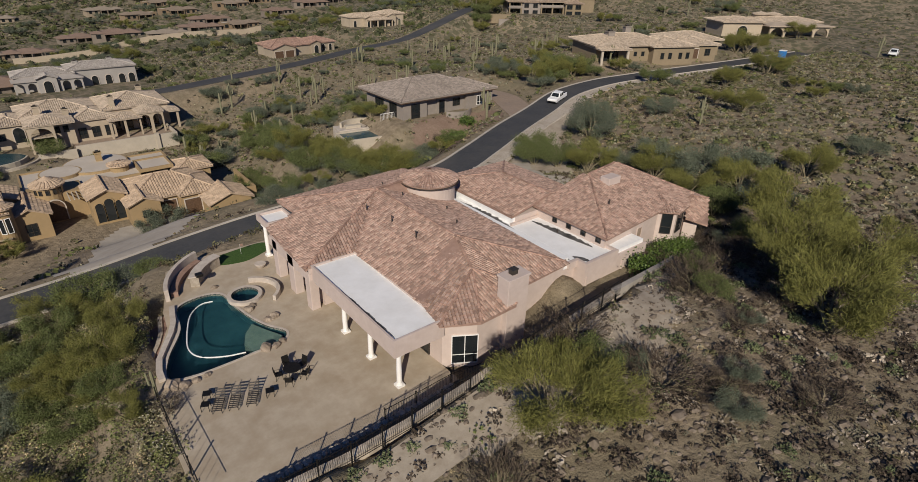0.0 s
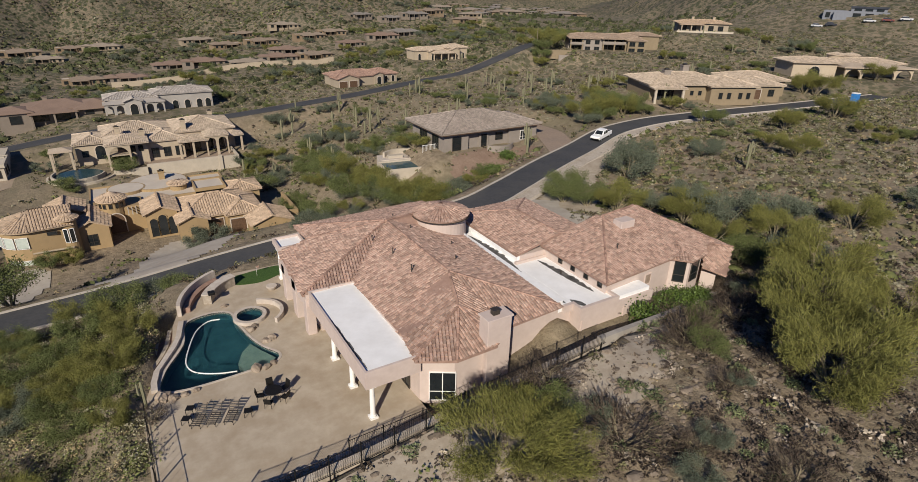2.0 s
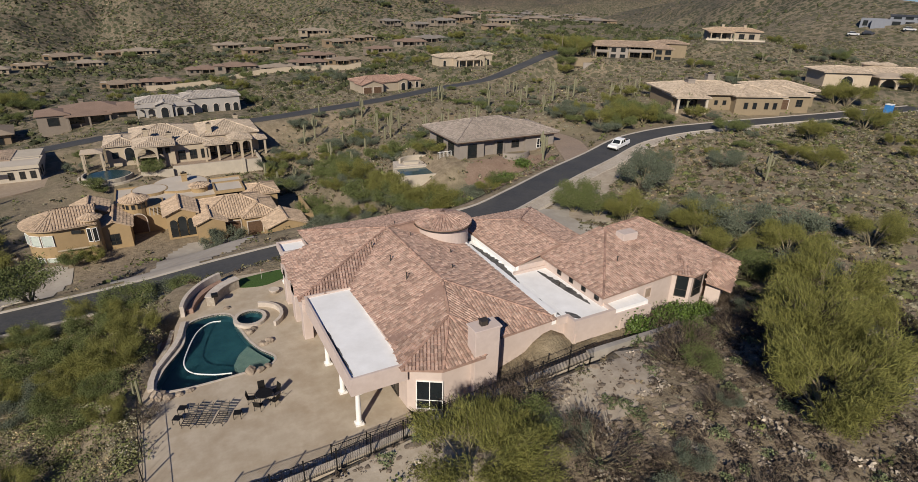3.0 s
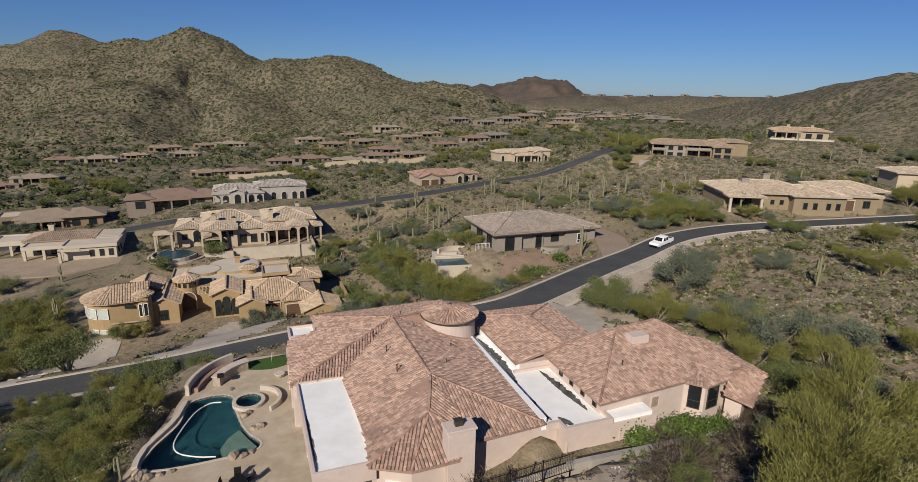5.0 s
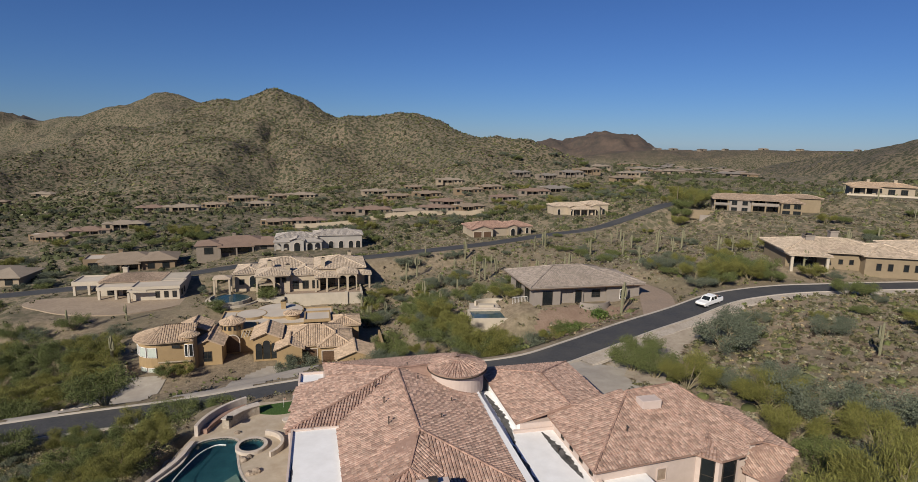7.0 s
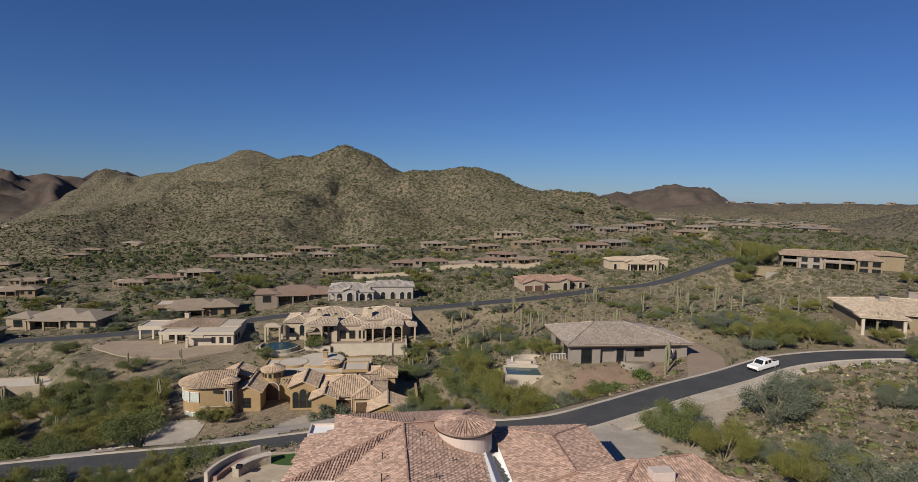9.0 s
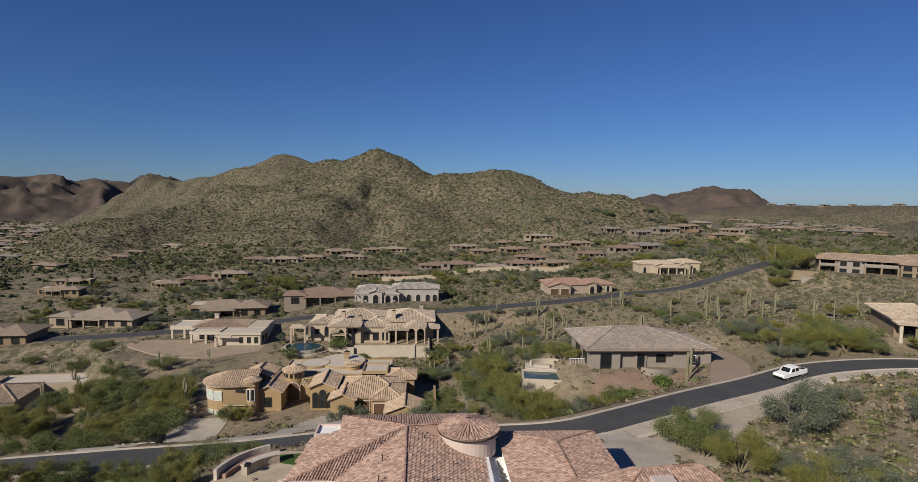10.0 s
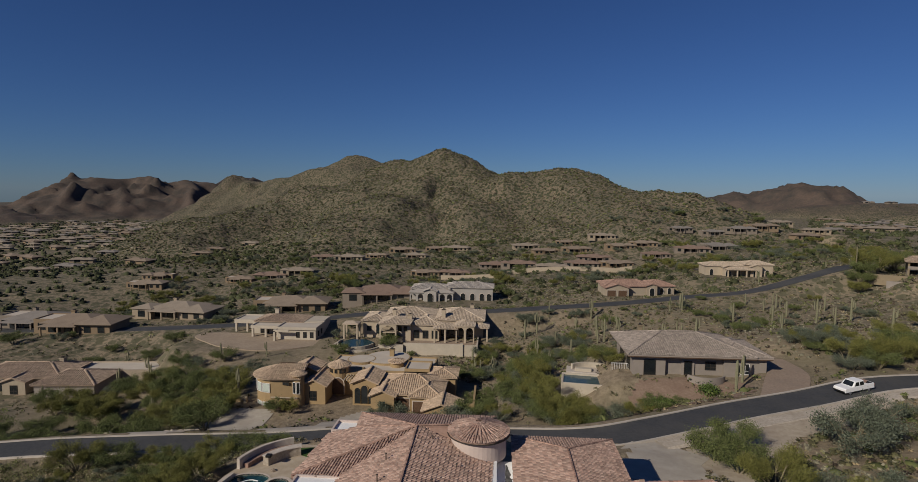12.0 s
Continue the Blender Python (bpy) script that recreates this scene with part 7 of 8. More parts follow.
# ---- pickup truck on the street ----
def pickup():
    t = thing("pickup_truck", "white crew-cab pickup truck with a loaded bed on the street", "pickup truck")
    paint = mat("white_car_paint", (0.78, 0.78, 0.77), (0.82, 0.82, 0.81), 3, 0.3, spec=0.5)
    side = [(-2.85, 0.55), (-2.85, 0.95), (-2.7, 1.12), (-1.35, 1.2), (-0.72, 1.9), (0.78, 1.94), (0.98, 1.27), (2.8, 1.25), (2.85, 0.55)]
    bm = bmesh.new()
    n = len(side)
    rings = []
    for y, f in ((-0.98, 0.94), (-0.88, 1.0), (0.88, 1.0), (0.98, 0.94)):
        rings.append([bm.verts.new((x * (0.985 if abs(y) > 0.9 else 1), y * (0.86 if z > 1.5 else 1), z if abs(y) < 0.9 else min(z, 1.88) - 0.02)) for x, z in side])
    for a, b in zip(rings, rings[1:]):
        for i in range(n):
            bm.faces.new((a[i], a[(i + 1) % n], b[(i + 1) % n], b[i]))
    bm.faces.new(rings[0])
    bm.faces.new(rings[-1][::-1])
    bmesh.ops.recalc_face_normals(bm, faces=bm.faces)
    part("body", bm, paint, t)
    part("bed", boxes((1.15, 2.7, -0.78, 0.78, 1.2, 1.262)), M_METAL, t, "dark open load bed")
    part("load", boxes((1.3, 1.9, -0.5, 0.4, 1.25, 1.5), (1.9, 2.5, -0.2, 0.6, 1.25, 1.42), bevel=0.06), M_RED, t, "reddish load in the bed")
    part("bumper", boxes((-2.95, -2.8, -0.9, 0.9, 0.5, 0.72), bevel=0.03), M_METAL, t)
    part("bumper", boxes((2.8, 2.95, -0.9, 0.9, 0.5, 0.7), bevel=0.03), M_METAL, t)
    bm = bmesh.new()
    for q in ([(-1.32, 1.25), (-0.77, 1.84)],):
        (x0, z0), (x1, z1) = q
        vs = [bm.verts.new(p) for p in ((x0 - 0.02, -0.78, z0), (x0 - 0.02, 0.78, z0), (x1 - 0.03, 0.68, z1), (x1 - 0.03, -0.68, z1))]
        bm.faces.new(vs)
    part("windscreen", bm, M_GLASS, t)
    for y in (-0.955, 0.955):
        s = 1 if y > 0 else -1
        for x0, x1 in ((-1.0, -0.1), (0.0, 0.82)):
            bm = bmesh.new()
            top = 0.875
            vs = [bm.verts.new(p) for p in ((x0, y + s * 0.02, 1.26), (x1, y + s * 0.02, 1.26), (x1 - 0.08, y * 0.91 + s * 0.02, 1.80), (x0 + (0.3 if x0 < -0.5 else 0.03), y * 0.91 + s * 0.02, 1.80))]
            bm.faces.new(vs if s < 0 else vs[::-1])
            part("side_window", bm, M_GLASS, t)
        part("headlight", boxes((-2.9, -2.82, y * 0.8 - 0.15, y * 0.8 + 0.15, 0.8, 1.0)), M_WHITE, t)
        part("tail_light", boxes((2.83, 2.88, y * 0.9 - 0.08, y * 0.9 + 0.08, 0.8, 1.15)), mat("red_lens", (0.35, 0.01, 0.01), (0.4, 0.02, 0.02), 3, 0.3), t)
        for x in (-1.85, 1.8):
            bm = bmesh.new()
            tube(bm, [(x, y - s * 0.26, 0.38), (x, y - s * 0.02, 0.38), (x, y + s * 0.01, 0.38)], [0.38, 0.38, 0.33], 20)
            wl = part("wheel", bm, mat("tyre", (0.015, 0.015, 0.015), (0.03, 0.03, 0.03), 9, 0.8), t)
            bm = bmesh.new()
            tube(bm, [(x, y - s * 0.05, 0.38), (x, y + s * 0.03, 0.38)], [0.22, 0.2], 14)
            part("rim", bm, mat("steel_rim", (0.45, 0.45, 0.46), (0.55, 0.55, 0.56), 5, 0.35, metal=0.8), wl)
    return t


truck = pickup()
truck.matrix_world = pose(87.2, 76.9, 0.86, 0, -4, 20)
car = pickup()
tagged(car, "white pickup truck parked on the hillside track", "pickup truck")
car.matrix_world = pose(197, 51.5, land_at(197, 51.5) + 0.1, 0, 0, 10)
loo = thing("portable_toilet", "bright blue portable toilet beside the street", "portable toilet", (172, 70.6, land_at(172, 70.6)))
loo.scale = (1.3, 1.3, 1.2)
blue = mat("blue_plastic", (0.03, 0.17, 0.45), (0.05, 0.22, 0.52), 3, 0.5)
part("cabin", boxes((-0.6, 0.6, -0.6, 0.6, 0, 2.1), bevel=0.04), blue, loo)
part("roof", boxes((-0.65, 0.65, -0.65, 0.65, 2.1, 2.3), bevel=0.08), M_WHITE, loo)


# ---- yards and drives laid on the slope ----
def drape(name, outline, material, label, category, step=0.8, lift=0.09):
    """A sheet that follows the land inside a plan outline."""
    xs, ys = [p[0] for p in outline], [p[1] for p in outline]
    ax, ay = np.arange(min(xs), max(xs) + step, step), np.arange(min(ys), max(ys) + step, step)
    A, B = np.meshgrid(ax, ay)
    z = land(A.ravel(), B.ravel()) + lift
    n, m = len(ax), len(ay)
    cx, cy = A[:-1, :-1] + step / 2, B[:-1, :-1] + step / 2
    keep = inside(cx.ravel(), cy.ravel(), list(outline)).reshape(cx.shape)
    jj, ii = np.nonzero(keep)
    faces = [(j * n + i, j * n + i + 1, (j + 1) * n + i + 1, (j + 1) * n + i) for j, i in zip(jj.tolist(), ii.tolist())]
    used = sorted({v for f in faces for v in f})
    back = {v: k for k, v in enumerate(used)}
    P = np.stack([A.ravel(), B.ravel(), z], -1)
    ob = mesh_ob(name, P[used].tolist(), [tuple(back[v] for v in f) for f in faces], material, smooth=True)
    return tagged(ob, label, category, kind="structure")


DRIVES = [closed_curve(q, 5) for q in (
    [(-2, 69.2), (9, 69.6), (13, 78), (22, 90), (21, 93), (9, 94.5), (4, 90), (2, 80)],
    [(-22, 68.6), (-12, 69.0), (-12, 78), (-9, 88), (-10, 93), (-18, 93), (-21, 82)])]
drape("driveway", DRIVES[0], M_CONC, "grey-tan concrete drive of the ochre house", "driveway")
drape("driveway", DRIVES[1], M_CONC, "pale concrete side drive of the ochre house", "driveway")
M_REDSOIL = mat("red_brown_gravel", (0.20, 0.14, 0.10), (0.27, 0.195, 0.145), 2.5, 0.95, (0.17, 0.11, 0.08), 0.3, 0.5, bump=0.5, bscale=8, bdist=0.05)
YARD = closed_curve([(48, 67.5), (60, 71.5), (72, 76.5), (74.5, 84), (68, 87), (58, 86), (54, 80), (46, 72)], 5)
drape("gravel_yard", YARD, M_REDSOIL, "red-brown gravel front yard of the taupe house", "yard")
M_SAND = mat("bare_sand", (0.34, 0.285, 0.215), (0.43, 0.37, 0.29), 1.5, 0.95, (0.24, 0.19, 0.145), 0.3, 0.5, bump=0.4, bscale=6, bdist=0.05)
drape("garage_apron", [(45.4, 36.0), (53.0, 35.4), (56.5, 42), (57.5, 50), (55, 57), (50, 57), (45.4, 48.2)], M_CONC, "pale concrete apron beside the garage", "driveway", lift=0.14)
SHOULDER = closed_curve([(56, 57.5), (64, 63.2), (74, 68.2), (84, 73.0), (92, 75.6), (90, 72.0), (80, 66.5), (71, 61.0), (64, 54), (60, 48.5), (57, 52)], 5)
drape("sandy_shoulder", SHOULDER, M_SAND, "bare sandy shoulder below the street", "shoulder")
drape("sandy_slope", closed_curve([(22, 13.8), (30, 14.5), (36, 17.5), (42, 20.8), (52, 24.2), (44, 22.0), (32, 19.4), (20, 18.8), (10, 19.2), (4, 20.0), (8, 17.2)], 5), M_SAND, "pale bare earth along the top of the cut", "slope", lift=0.05)


# ---- plants ----
def clear_of(x, y, pad=0.0):
    """True where wild plants may stand."""
    ok = ~inside(x, y, LOT)
    for line, d in ((ROAD_LINE, 4.4), (FAR_LINE, 4.2), (DRIVE_LINE, 5.0), (GREY_DRIVE, 4.0)):
        b = (np.abs(x - line[:, 0].mean()) < np.ptp(line[:, 0])) & (np.abs(y - line[:, 1].mean()) < np.ptp(line[:, 1]) + 20)
        if b.any():
            q = np.ones(x.shape, bool)
            q[b] = seg_dist(x[b], y[b], line)[0] > d + pad
            ok &= q
    for px, py, hx, hy, turn, z in PLOTS:
        c, s = math.cos(radians(turn)), math.sin(radians(turn))
        u, v = np.abs((x - px) * c + (y - py) * s), np.abs((y - py) * c - (x - px) * s)
        ok &= ~((u < hx - 1.5 + pad) & (v < hy - 0.5 + pad))
    for poly in DRIVES + [SHOULDER]:
        ok &= ~inside(x, y, poly)
    for hx, hy, _ in spots:
        ok &= ~((np.abs(x - hx) < 13) & (np.abs(y - hy) < 8))
    ok &= ~((np.abs(x + 34) < 19) & (np.abs(y - 145) < 9))
    ok &= ~((x > 1.0) & (x < 34) & (y > 19.5) & (y < 26))
    return ok


def clumps(name, pos, rad, hgt, quads_each, size, material, label, category, seed, flat=0.5, cap=9.0, core=0.0, light=1.0):
    """Low bushes as loose domes of small leaf blades, joined; core: the share of the size that a rough dense heart
    fills, its colour darkened as inner shade.
    """
    r = np.random.default_rng(seed)
    n = len(pos)
    k = n * quads_each
    P = np.repeat(pos, quads_each, 0)
    R, H = np.repeat(rad, quads_each), np.repeat(hgt, quads_each)
    a, cz = r.uniform(0, math.tau, k), r.uniform(-0.05, 1, k)
    sh = r.uniform(0.55, 1.0, k) * (0.8 + 0.4 * np.sin(3 * a + np.repeat(r.uniform(0, 6, n), quads_each)) * 0.5)
    sz = np.sqrt(np.clip(1 - cz**2, 0, 1))
    C = P + np.stack([np.cos(a) * sz * sh * R, np.sin(a) * sz * sh * R, np.clip(cz, 0, 1) * sh * H], -1)
    u = r.normal(size=(k, 3))
    u[:, 2] *= flat
    u /= np.linalg.norm(u, axis=1)[:, None]
    w = r.normal(size=(k, 3))
    v = np.cross(u, w)
    v /= np.linalg.norm(v, axis=1)[:, None]
    s = (np.minimum(size * R, cap) * r.uniform(0.6, 1.3, k))[:, None]
    V = np.stack([C - u * s - v * s * 0.6, C + u * s - v * s * 0.6, C + u * s * 0.7 + v * s * 0.6, C - u * s * 0.7 + v * s * 0.6], 1).reshape(-1, 3)
    loops, starts = np.arange(k * 4), np.arange(k) * 4
    if core:
        ring = [(math.cos(q), math.sin(q)) for q in np.arange(6) * math.tau / 6]
        dome = np.array([(c, d, -0.15) for c, d in ring] + [(0.78 * (c - d * 0.55), 0.78 * (d + c * 0.55), 0.55) for c, d in ring] + [(0, 0, 0.95)])
        tri = [f for i in range(6) for f in ((i, (i + 1) % 6, 6 + i), ((i + 1) % 6, 6 + (i + 1) % 6, 6 + i), (6 + i, 6 + (i + 1) % 6, 12))]
        D = dome[None] * r.uniform(0.65, 1.2, (n, 13, 1)) * np.stack([rad, rad, hgt], -1)[:, None] * core
        turn = r.uniform(0, math.tau, n)[:, None]
        D = np.stack([D[..., 0] * np.cos(turn) - D[..., 1] * np.sin(turn), D[..., 0] * np.sin(turn) + D[..., 1] * np.cos(turn), D[..., 2]], -1) + pos[:, None]
        T = (np.array(tri).ravel()[None] + (np.arange(n) * 13)[:, None] + k * 4).ravel()
        V = np.concatenate([V, D.reshape(-1, 3)])
        starts = np.concatenate([starts, k * 4 + np.arange(n * len(tri)) * 3])
        loops = np.concatenate([loops, T])
    me = bpy.data.meshes.new(name)
    me.vertices.add(len(V))
    me.vertices.foreach_set("co", V.astype(np.float32).ravel())
    me.loops.add(len(loops))
    me.loops.foreach_set("vertex_index", loops.astype(np.int32))
    me.polygons.add(len(starts))
    me.polygons.foreach_set("loop_start", starts.astype(np.int32))
    me.update(calc_edges=True)
    me.materials.append(material)
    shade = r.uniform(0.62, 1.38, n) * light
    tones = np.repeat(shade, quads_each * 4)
    # hearts get a darker tone, painting the shade between the leaves
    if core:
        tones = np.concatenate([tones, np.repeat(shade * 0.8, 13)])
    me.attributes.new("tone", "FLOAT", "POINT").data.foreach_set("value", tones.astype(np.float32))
    ob = new(name, me)
    return tagged(ob, label, category, kind="stuff")


def scatter(n, x0, x1, y0, y1, r, keep=None):
    x, y = r.uniform(x0, x1, n), r.uniform(y0, y1, n)
    ok = clear_of(x, y)
    if keep is not None:
        ok &= keep(x, y)
    x, y = x[ok], y[ok]
    return np.stack([x, y, land(x, y)], -1)


SPECIES = {
    "olive": ("creosote_bushes", "olive green desert creosote bushes", "bushes"),
    "grey": ("bursage_bushes", "pale grey-green low bursage bushes", "bushes"),
    "straw": ("dry_grass", "dry straw-coloured desert grass tufts", "grass"),
    "green": ("thickets", "dark green mesquite thickets", "thickets"),
    "dark": ("dead_brush", "dark brown dead desert brush", "brush"),
}
pr = np.random.default_rng(21)
west = lambda x, y: (x < 4) | (y > 62) | (x > 56)
for kind, n_near, n_flat, n_mid, n_far, lo, hi in (("olive", 1900, 4200, 6000, 11000, 0.3, 0.9), ("grey", 1500, 6000, 4500, 1500, 0.22, 0.6), ("straw", 1500, 2600, 2200, 200, 0.2, 0.45), ("dark", 1700, 1500, 2200, 4000, 0.2, 0.65), ("green", 250, 450, 2200, 9000, 0.6, 1.35)):
    name, label, cat = SPECIES[kind]
    pos = scatter(n_near, -32, 62, -6, 62, pr)
    if kind == "dark":
        pos = pos[pos[:, 0] > 2]
    pos = pos[(pos[:, 0] < 2) | (pos[:, 1] > 27) | (pr.random(len(pos)) < 0.16)]
    clumps(name, pos, pr.uniform(lo, hi, len(pos)), pr.uniform(lo, hi, len(pos)) * 0.9, 34, 0.17, M_BUSH[kind], label + " on the near slope", cat, 1, cap=0.1)
    pos = scatter(n_flat, 56, 190, -20, 80, pr)
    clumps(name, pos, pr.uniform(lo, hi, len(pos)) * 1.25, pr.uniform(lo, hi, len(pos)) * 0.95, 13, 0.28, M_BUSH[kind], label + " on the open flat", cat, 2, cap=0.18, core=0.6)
    pos = scatter(n_mid, -150, 320, 30, 330, pr, lambda x, y: (y > 62) | (x > 185))
    clumps(name, pos, pr.uniform(lo, hi, len(pos)) * 1.35, pr.uniform(lo, hi, len(pos)) * 1.1, 10, 0.26, M_BUSH[kind], label + " in the valley", cat, 3, cap=0.25)
    # thick low cover on the stony slopes across the wash
    pos = scatter({"olive": 3600, "grey": 11000, "straw": 3000, "dark": 3800, "green": 500}[kind], 18, 265, 96, 240, pr)
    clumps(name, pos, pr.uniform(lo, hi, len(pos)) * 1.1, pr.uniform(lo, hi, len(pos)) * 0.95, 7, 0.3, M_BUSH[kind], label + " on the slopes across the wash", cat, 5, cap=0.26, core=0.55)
    # on the front mountain, and thinly beyond it
    x, y = pr.uniform(-330, 250, n_far), pr.uniform(325, 680, n_far)
    d, a = 560 + 900 * pr.random(n_far // 4), np.radians(pr.uniform(24, 136, n_far // 4))
    x, y = np.concatenate([x, 33 + d * np.cos(a)]), np.concatenate([y, -9 + d * np.sin(a)])
    ok = clear_of(x, y)
    x, y = x[ok], y[ok]
    pos = np.stack([x, y, land(x, y) - 0.1], -1)
    clumps(name, pos, pr.uniform(0.55, 1.3, len(pos)), pr.uniform(0.5, 1.15, len(pos)), 5, 0.6, M_BUSH[kind], label + " on the mountains", cat, 4)

    if kind != "dark":
        pos = scatter({"olive": 1000, "green": 1200, "straw": 350, "grey": 500}[kind], -34, 3, 14, 61, pr)
        clumps(name, pos, pr.uniform(0.5, 1.45, len(pos)), pr.uniform(0.5, 1.25, len(pos)), 84, 0.075, M_BUSH[kind], label + " below the patio", cat, 6, cap=0.065, light=1.4)
    if kind in ("dark", "grey"):
        pos = scatter(5200 if kind == "dark" else 500, 2, 75, -8, 26, pr)
        clumps(name, pos, pr.uniform(0.08, 0.34, len(pos)), pr.uniform(0.08, 0.26, len(pos)), 14, 0.26, M_BUSH[kind], label + " among the stones", cat, 7)

# mesquite woods between the far houses
x, y = pr.uniform(-340, 340, 2900), pr.uniform(185, 430, 2900)
ok = clear_of(x, y) & (land(x, y, True) < 0.5)
x, y = x[ok], y[ok]
pos = np.stack([x, y, land(x, y)], -1)
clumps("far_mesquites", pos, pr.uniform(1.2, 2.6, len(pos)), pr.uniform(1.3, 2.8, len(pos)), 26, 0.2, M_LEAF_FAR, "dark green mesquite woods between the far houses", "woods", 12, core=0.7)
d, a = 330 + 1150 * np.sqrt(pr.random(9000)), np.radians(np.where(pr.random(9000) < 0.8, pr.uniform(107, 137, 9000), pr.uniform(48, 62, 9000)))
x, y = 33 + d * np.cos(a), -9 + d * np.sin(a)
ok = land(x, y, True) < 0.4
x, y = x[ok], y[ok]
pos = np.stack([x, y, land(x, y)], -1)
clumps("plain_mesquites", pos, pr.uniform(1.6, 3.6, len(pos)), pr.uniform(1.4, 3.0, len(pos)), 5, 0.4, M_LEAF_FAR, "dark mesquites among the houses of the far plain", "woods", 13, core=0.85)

# riprap of pale stones beside the ochre house's drive
pile = np.stack([pr.uniform(-19, -9.5, 420), pr.uniform(69.5, 76.5, 420), np.zeros(420)], -1)
pile = pile[np.hypot((pile[:, 0] + 14.2) / 4.8, (pile[:, 1] - 73) / 3.4) < 1]
pile[:, 2] = land(pile[:, 0], pile[:, 1]) + 0.05
RIPRAP = pile

# dead twiggy brush, thick towards the hilltop, and green tussocks over the bare slope
dead_twigs = mat("dead_twigs", (0.045, 0.034, 0.026), (0.085, 0.064, 0.048), 0.6, 0.95, island=0.4, tone=True)
pos = scatter(1300, 14, 80, -12, 24, pr, lambda x, y: pr.random(len(x)) < np.clip((24 - y) / 26, 0.12, 0.75))
clumps("dead_scrub", pos, pr.uniform(0.3, 1.15, len(pos)), pr.uniform(0.3, 0.8, len(pos)), 110, 0.085, dead_twigs, "dark brown dead scrub on the bare slope", "brush", 14)
pale_twigs = mat("pale_dead_wood", (0.26, 0.22, 0.17), (0.36, 0.31, 0.25), 0.6, 0.9, island=0.3, tone=True)
pos = scatter(260, 16, 70, -12, 20, pr)
clumps("cholla_skeletons", pos, pr.uniform(0.35, 0.9, len(pos)), pr.uniform(0.2, 0.5, len(pos)), 26, 0.16, pale_twigs, "pale fallen cactus wood on the bare slope", "brush", 15)
pos = scatter(250, 4, 75, -8, 24, pr)
clumps("slope_tussocks", pos, pr.uniform(0.35, 0.95, len(pos)), pr.uniform(0.35, 0.75, len(pos)), 200, 0.085, M_BUSH["tussock"], "dense grey-green bursage tussocks on the bare slope", "bushes", 11)

# loose stones on the near slope
pos = scatter(6500, 2, 75, -8, 30, pr)
verts, faces = [], []
ico = bmesh.new()
bmesh.ops.create_icosphere(ico, subdivisions=1, radius=1.0)
iv, itri = np.array([v.co[:] for v in ico.verts]), [[v.index for v in f.verts] for f in ico.faces]
ico.free()
for k, p in enumerate(pos):
    s = pr.uniform(0.07, 0.25) * (1.9 if pr.random() < 0.10 else 1)
    q = iv * pr.uniform(0.7, 1.2, (len(iv), 1)) * s * np.array([1.2, 0.9, 0.65]) + p
    verts += q.tolist()
    faces += [[i + k * len(iv) for i in f] for f in itri]
tagged(mesh_ob("loose_stones", verts, faces, M_ROCK), "loose tan stones on the near slope", "stones", kind="stuff")
verts, faces = [], []
for k, p in enumerate(RIPRAP):
    q = iv * pr.uniform(0.75, 1.15, (len(iv), 1)) * pr.uniform(0.18, 0.42) * np.array([1.2, 0.9, 0.7]) + p
    verts += q.tolist()
    faces += [[i + k * len(iv) for i in f] for f in itri]
tagged(mesh_ob("riprap_stones", verts, faces, M_STONE), "pale riprap stones beside the ochre house drive", "stones", kind="stuff")


def blades(bm_pts, n, length, width, r, up=0.4, loose=0.42, root=(0, 0, 0)):
    """n leaf blades round the given points; returns vertices and faces."""
    pts = np.array(bm_pts)
    base = pts[r.integers(0, len(pts), n)]
    c = base + r.normal(0, 1, (n, 3)) * np.array([loose, loose, loose * 0.72])
    out = base - np.array(root)
    out /= np.linalg.norm(out, axis=1)[:, None] + 1e-6
    u = r.normal(size=(n, 3)) * 0.6 + out * up * 1.6 + np.array([0, 0, up * 0.6])
    u /= np.linalg.norm(u, axis=1)[:, None]
    v = np.cross(u, r.normal(size=(n, 3)))
    v /= np.linalg.norm(v, axis=1)[:, None]
    l, w = (length * r.uniform(0.6, 1.3, n))[:, None], (width * r.uniform(0.6, 1.3, n))[:, None]
    V = np.stack([c - v * w, c + v * w, c + u * l + v * w * 0.6, c + u * l - v * w * 0.6], 1).reshape(-1, 3)
    return V.tolist(), np.arange(n * 4).reshape(-1, 4).tolist()


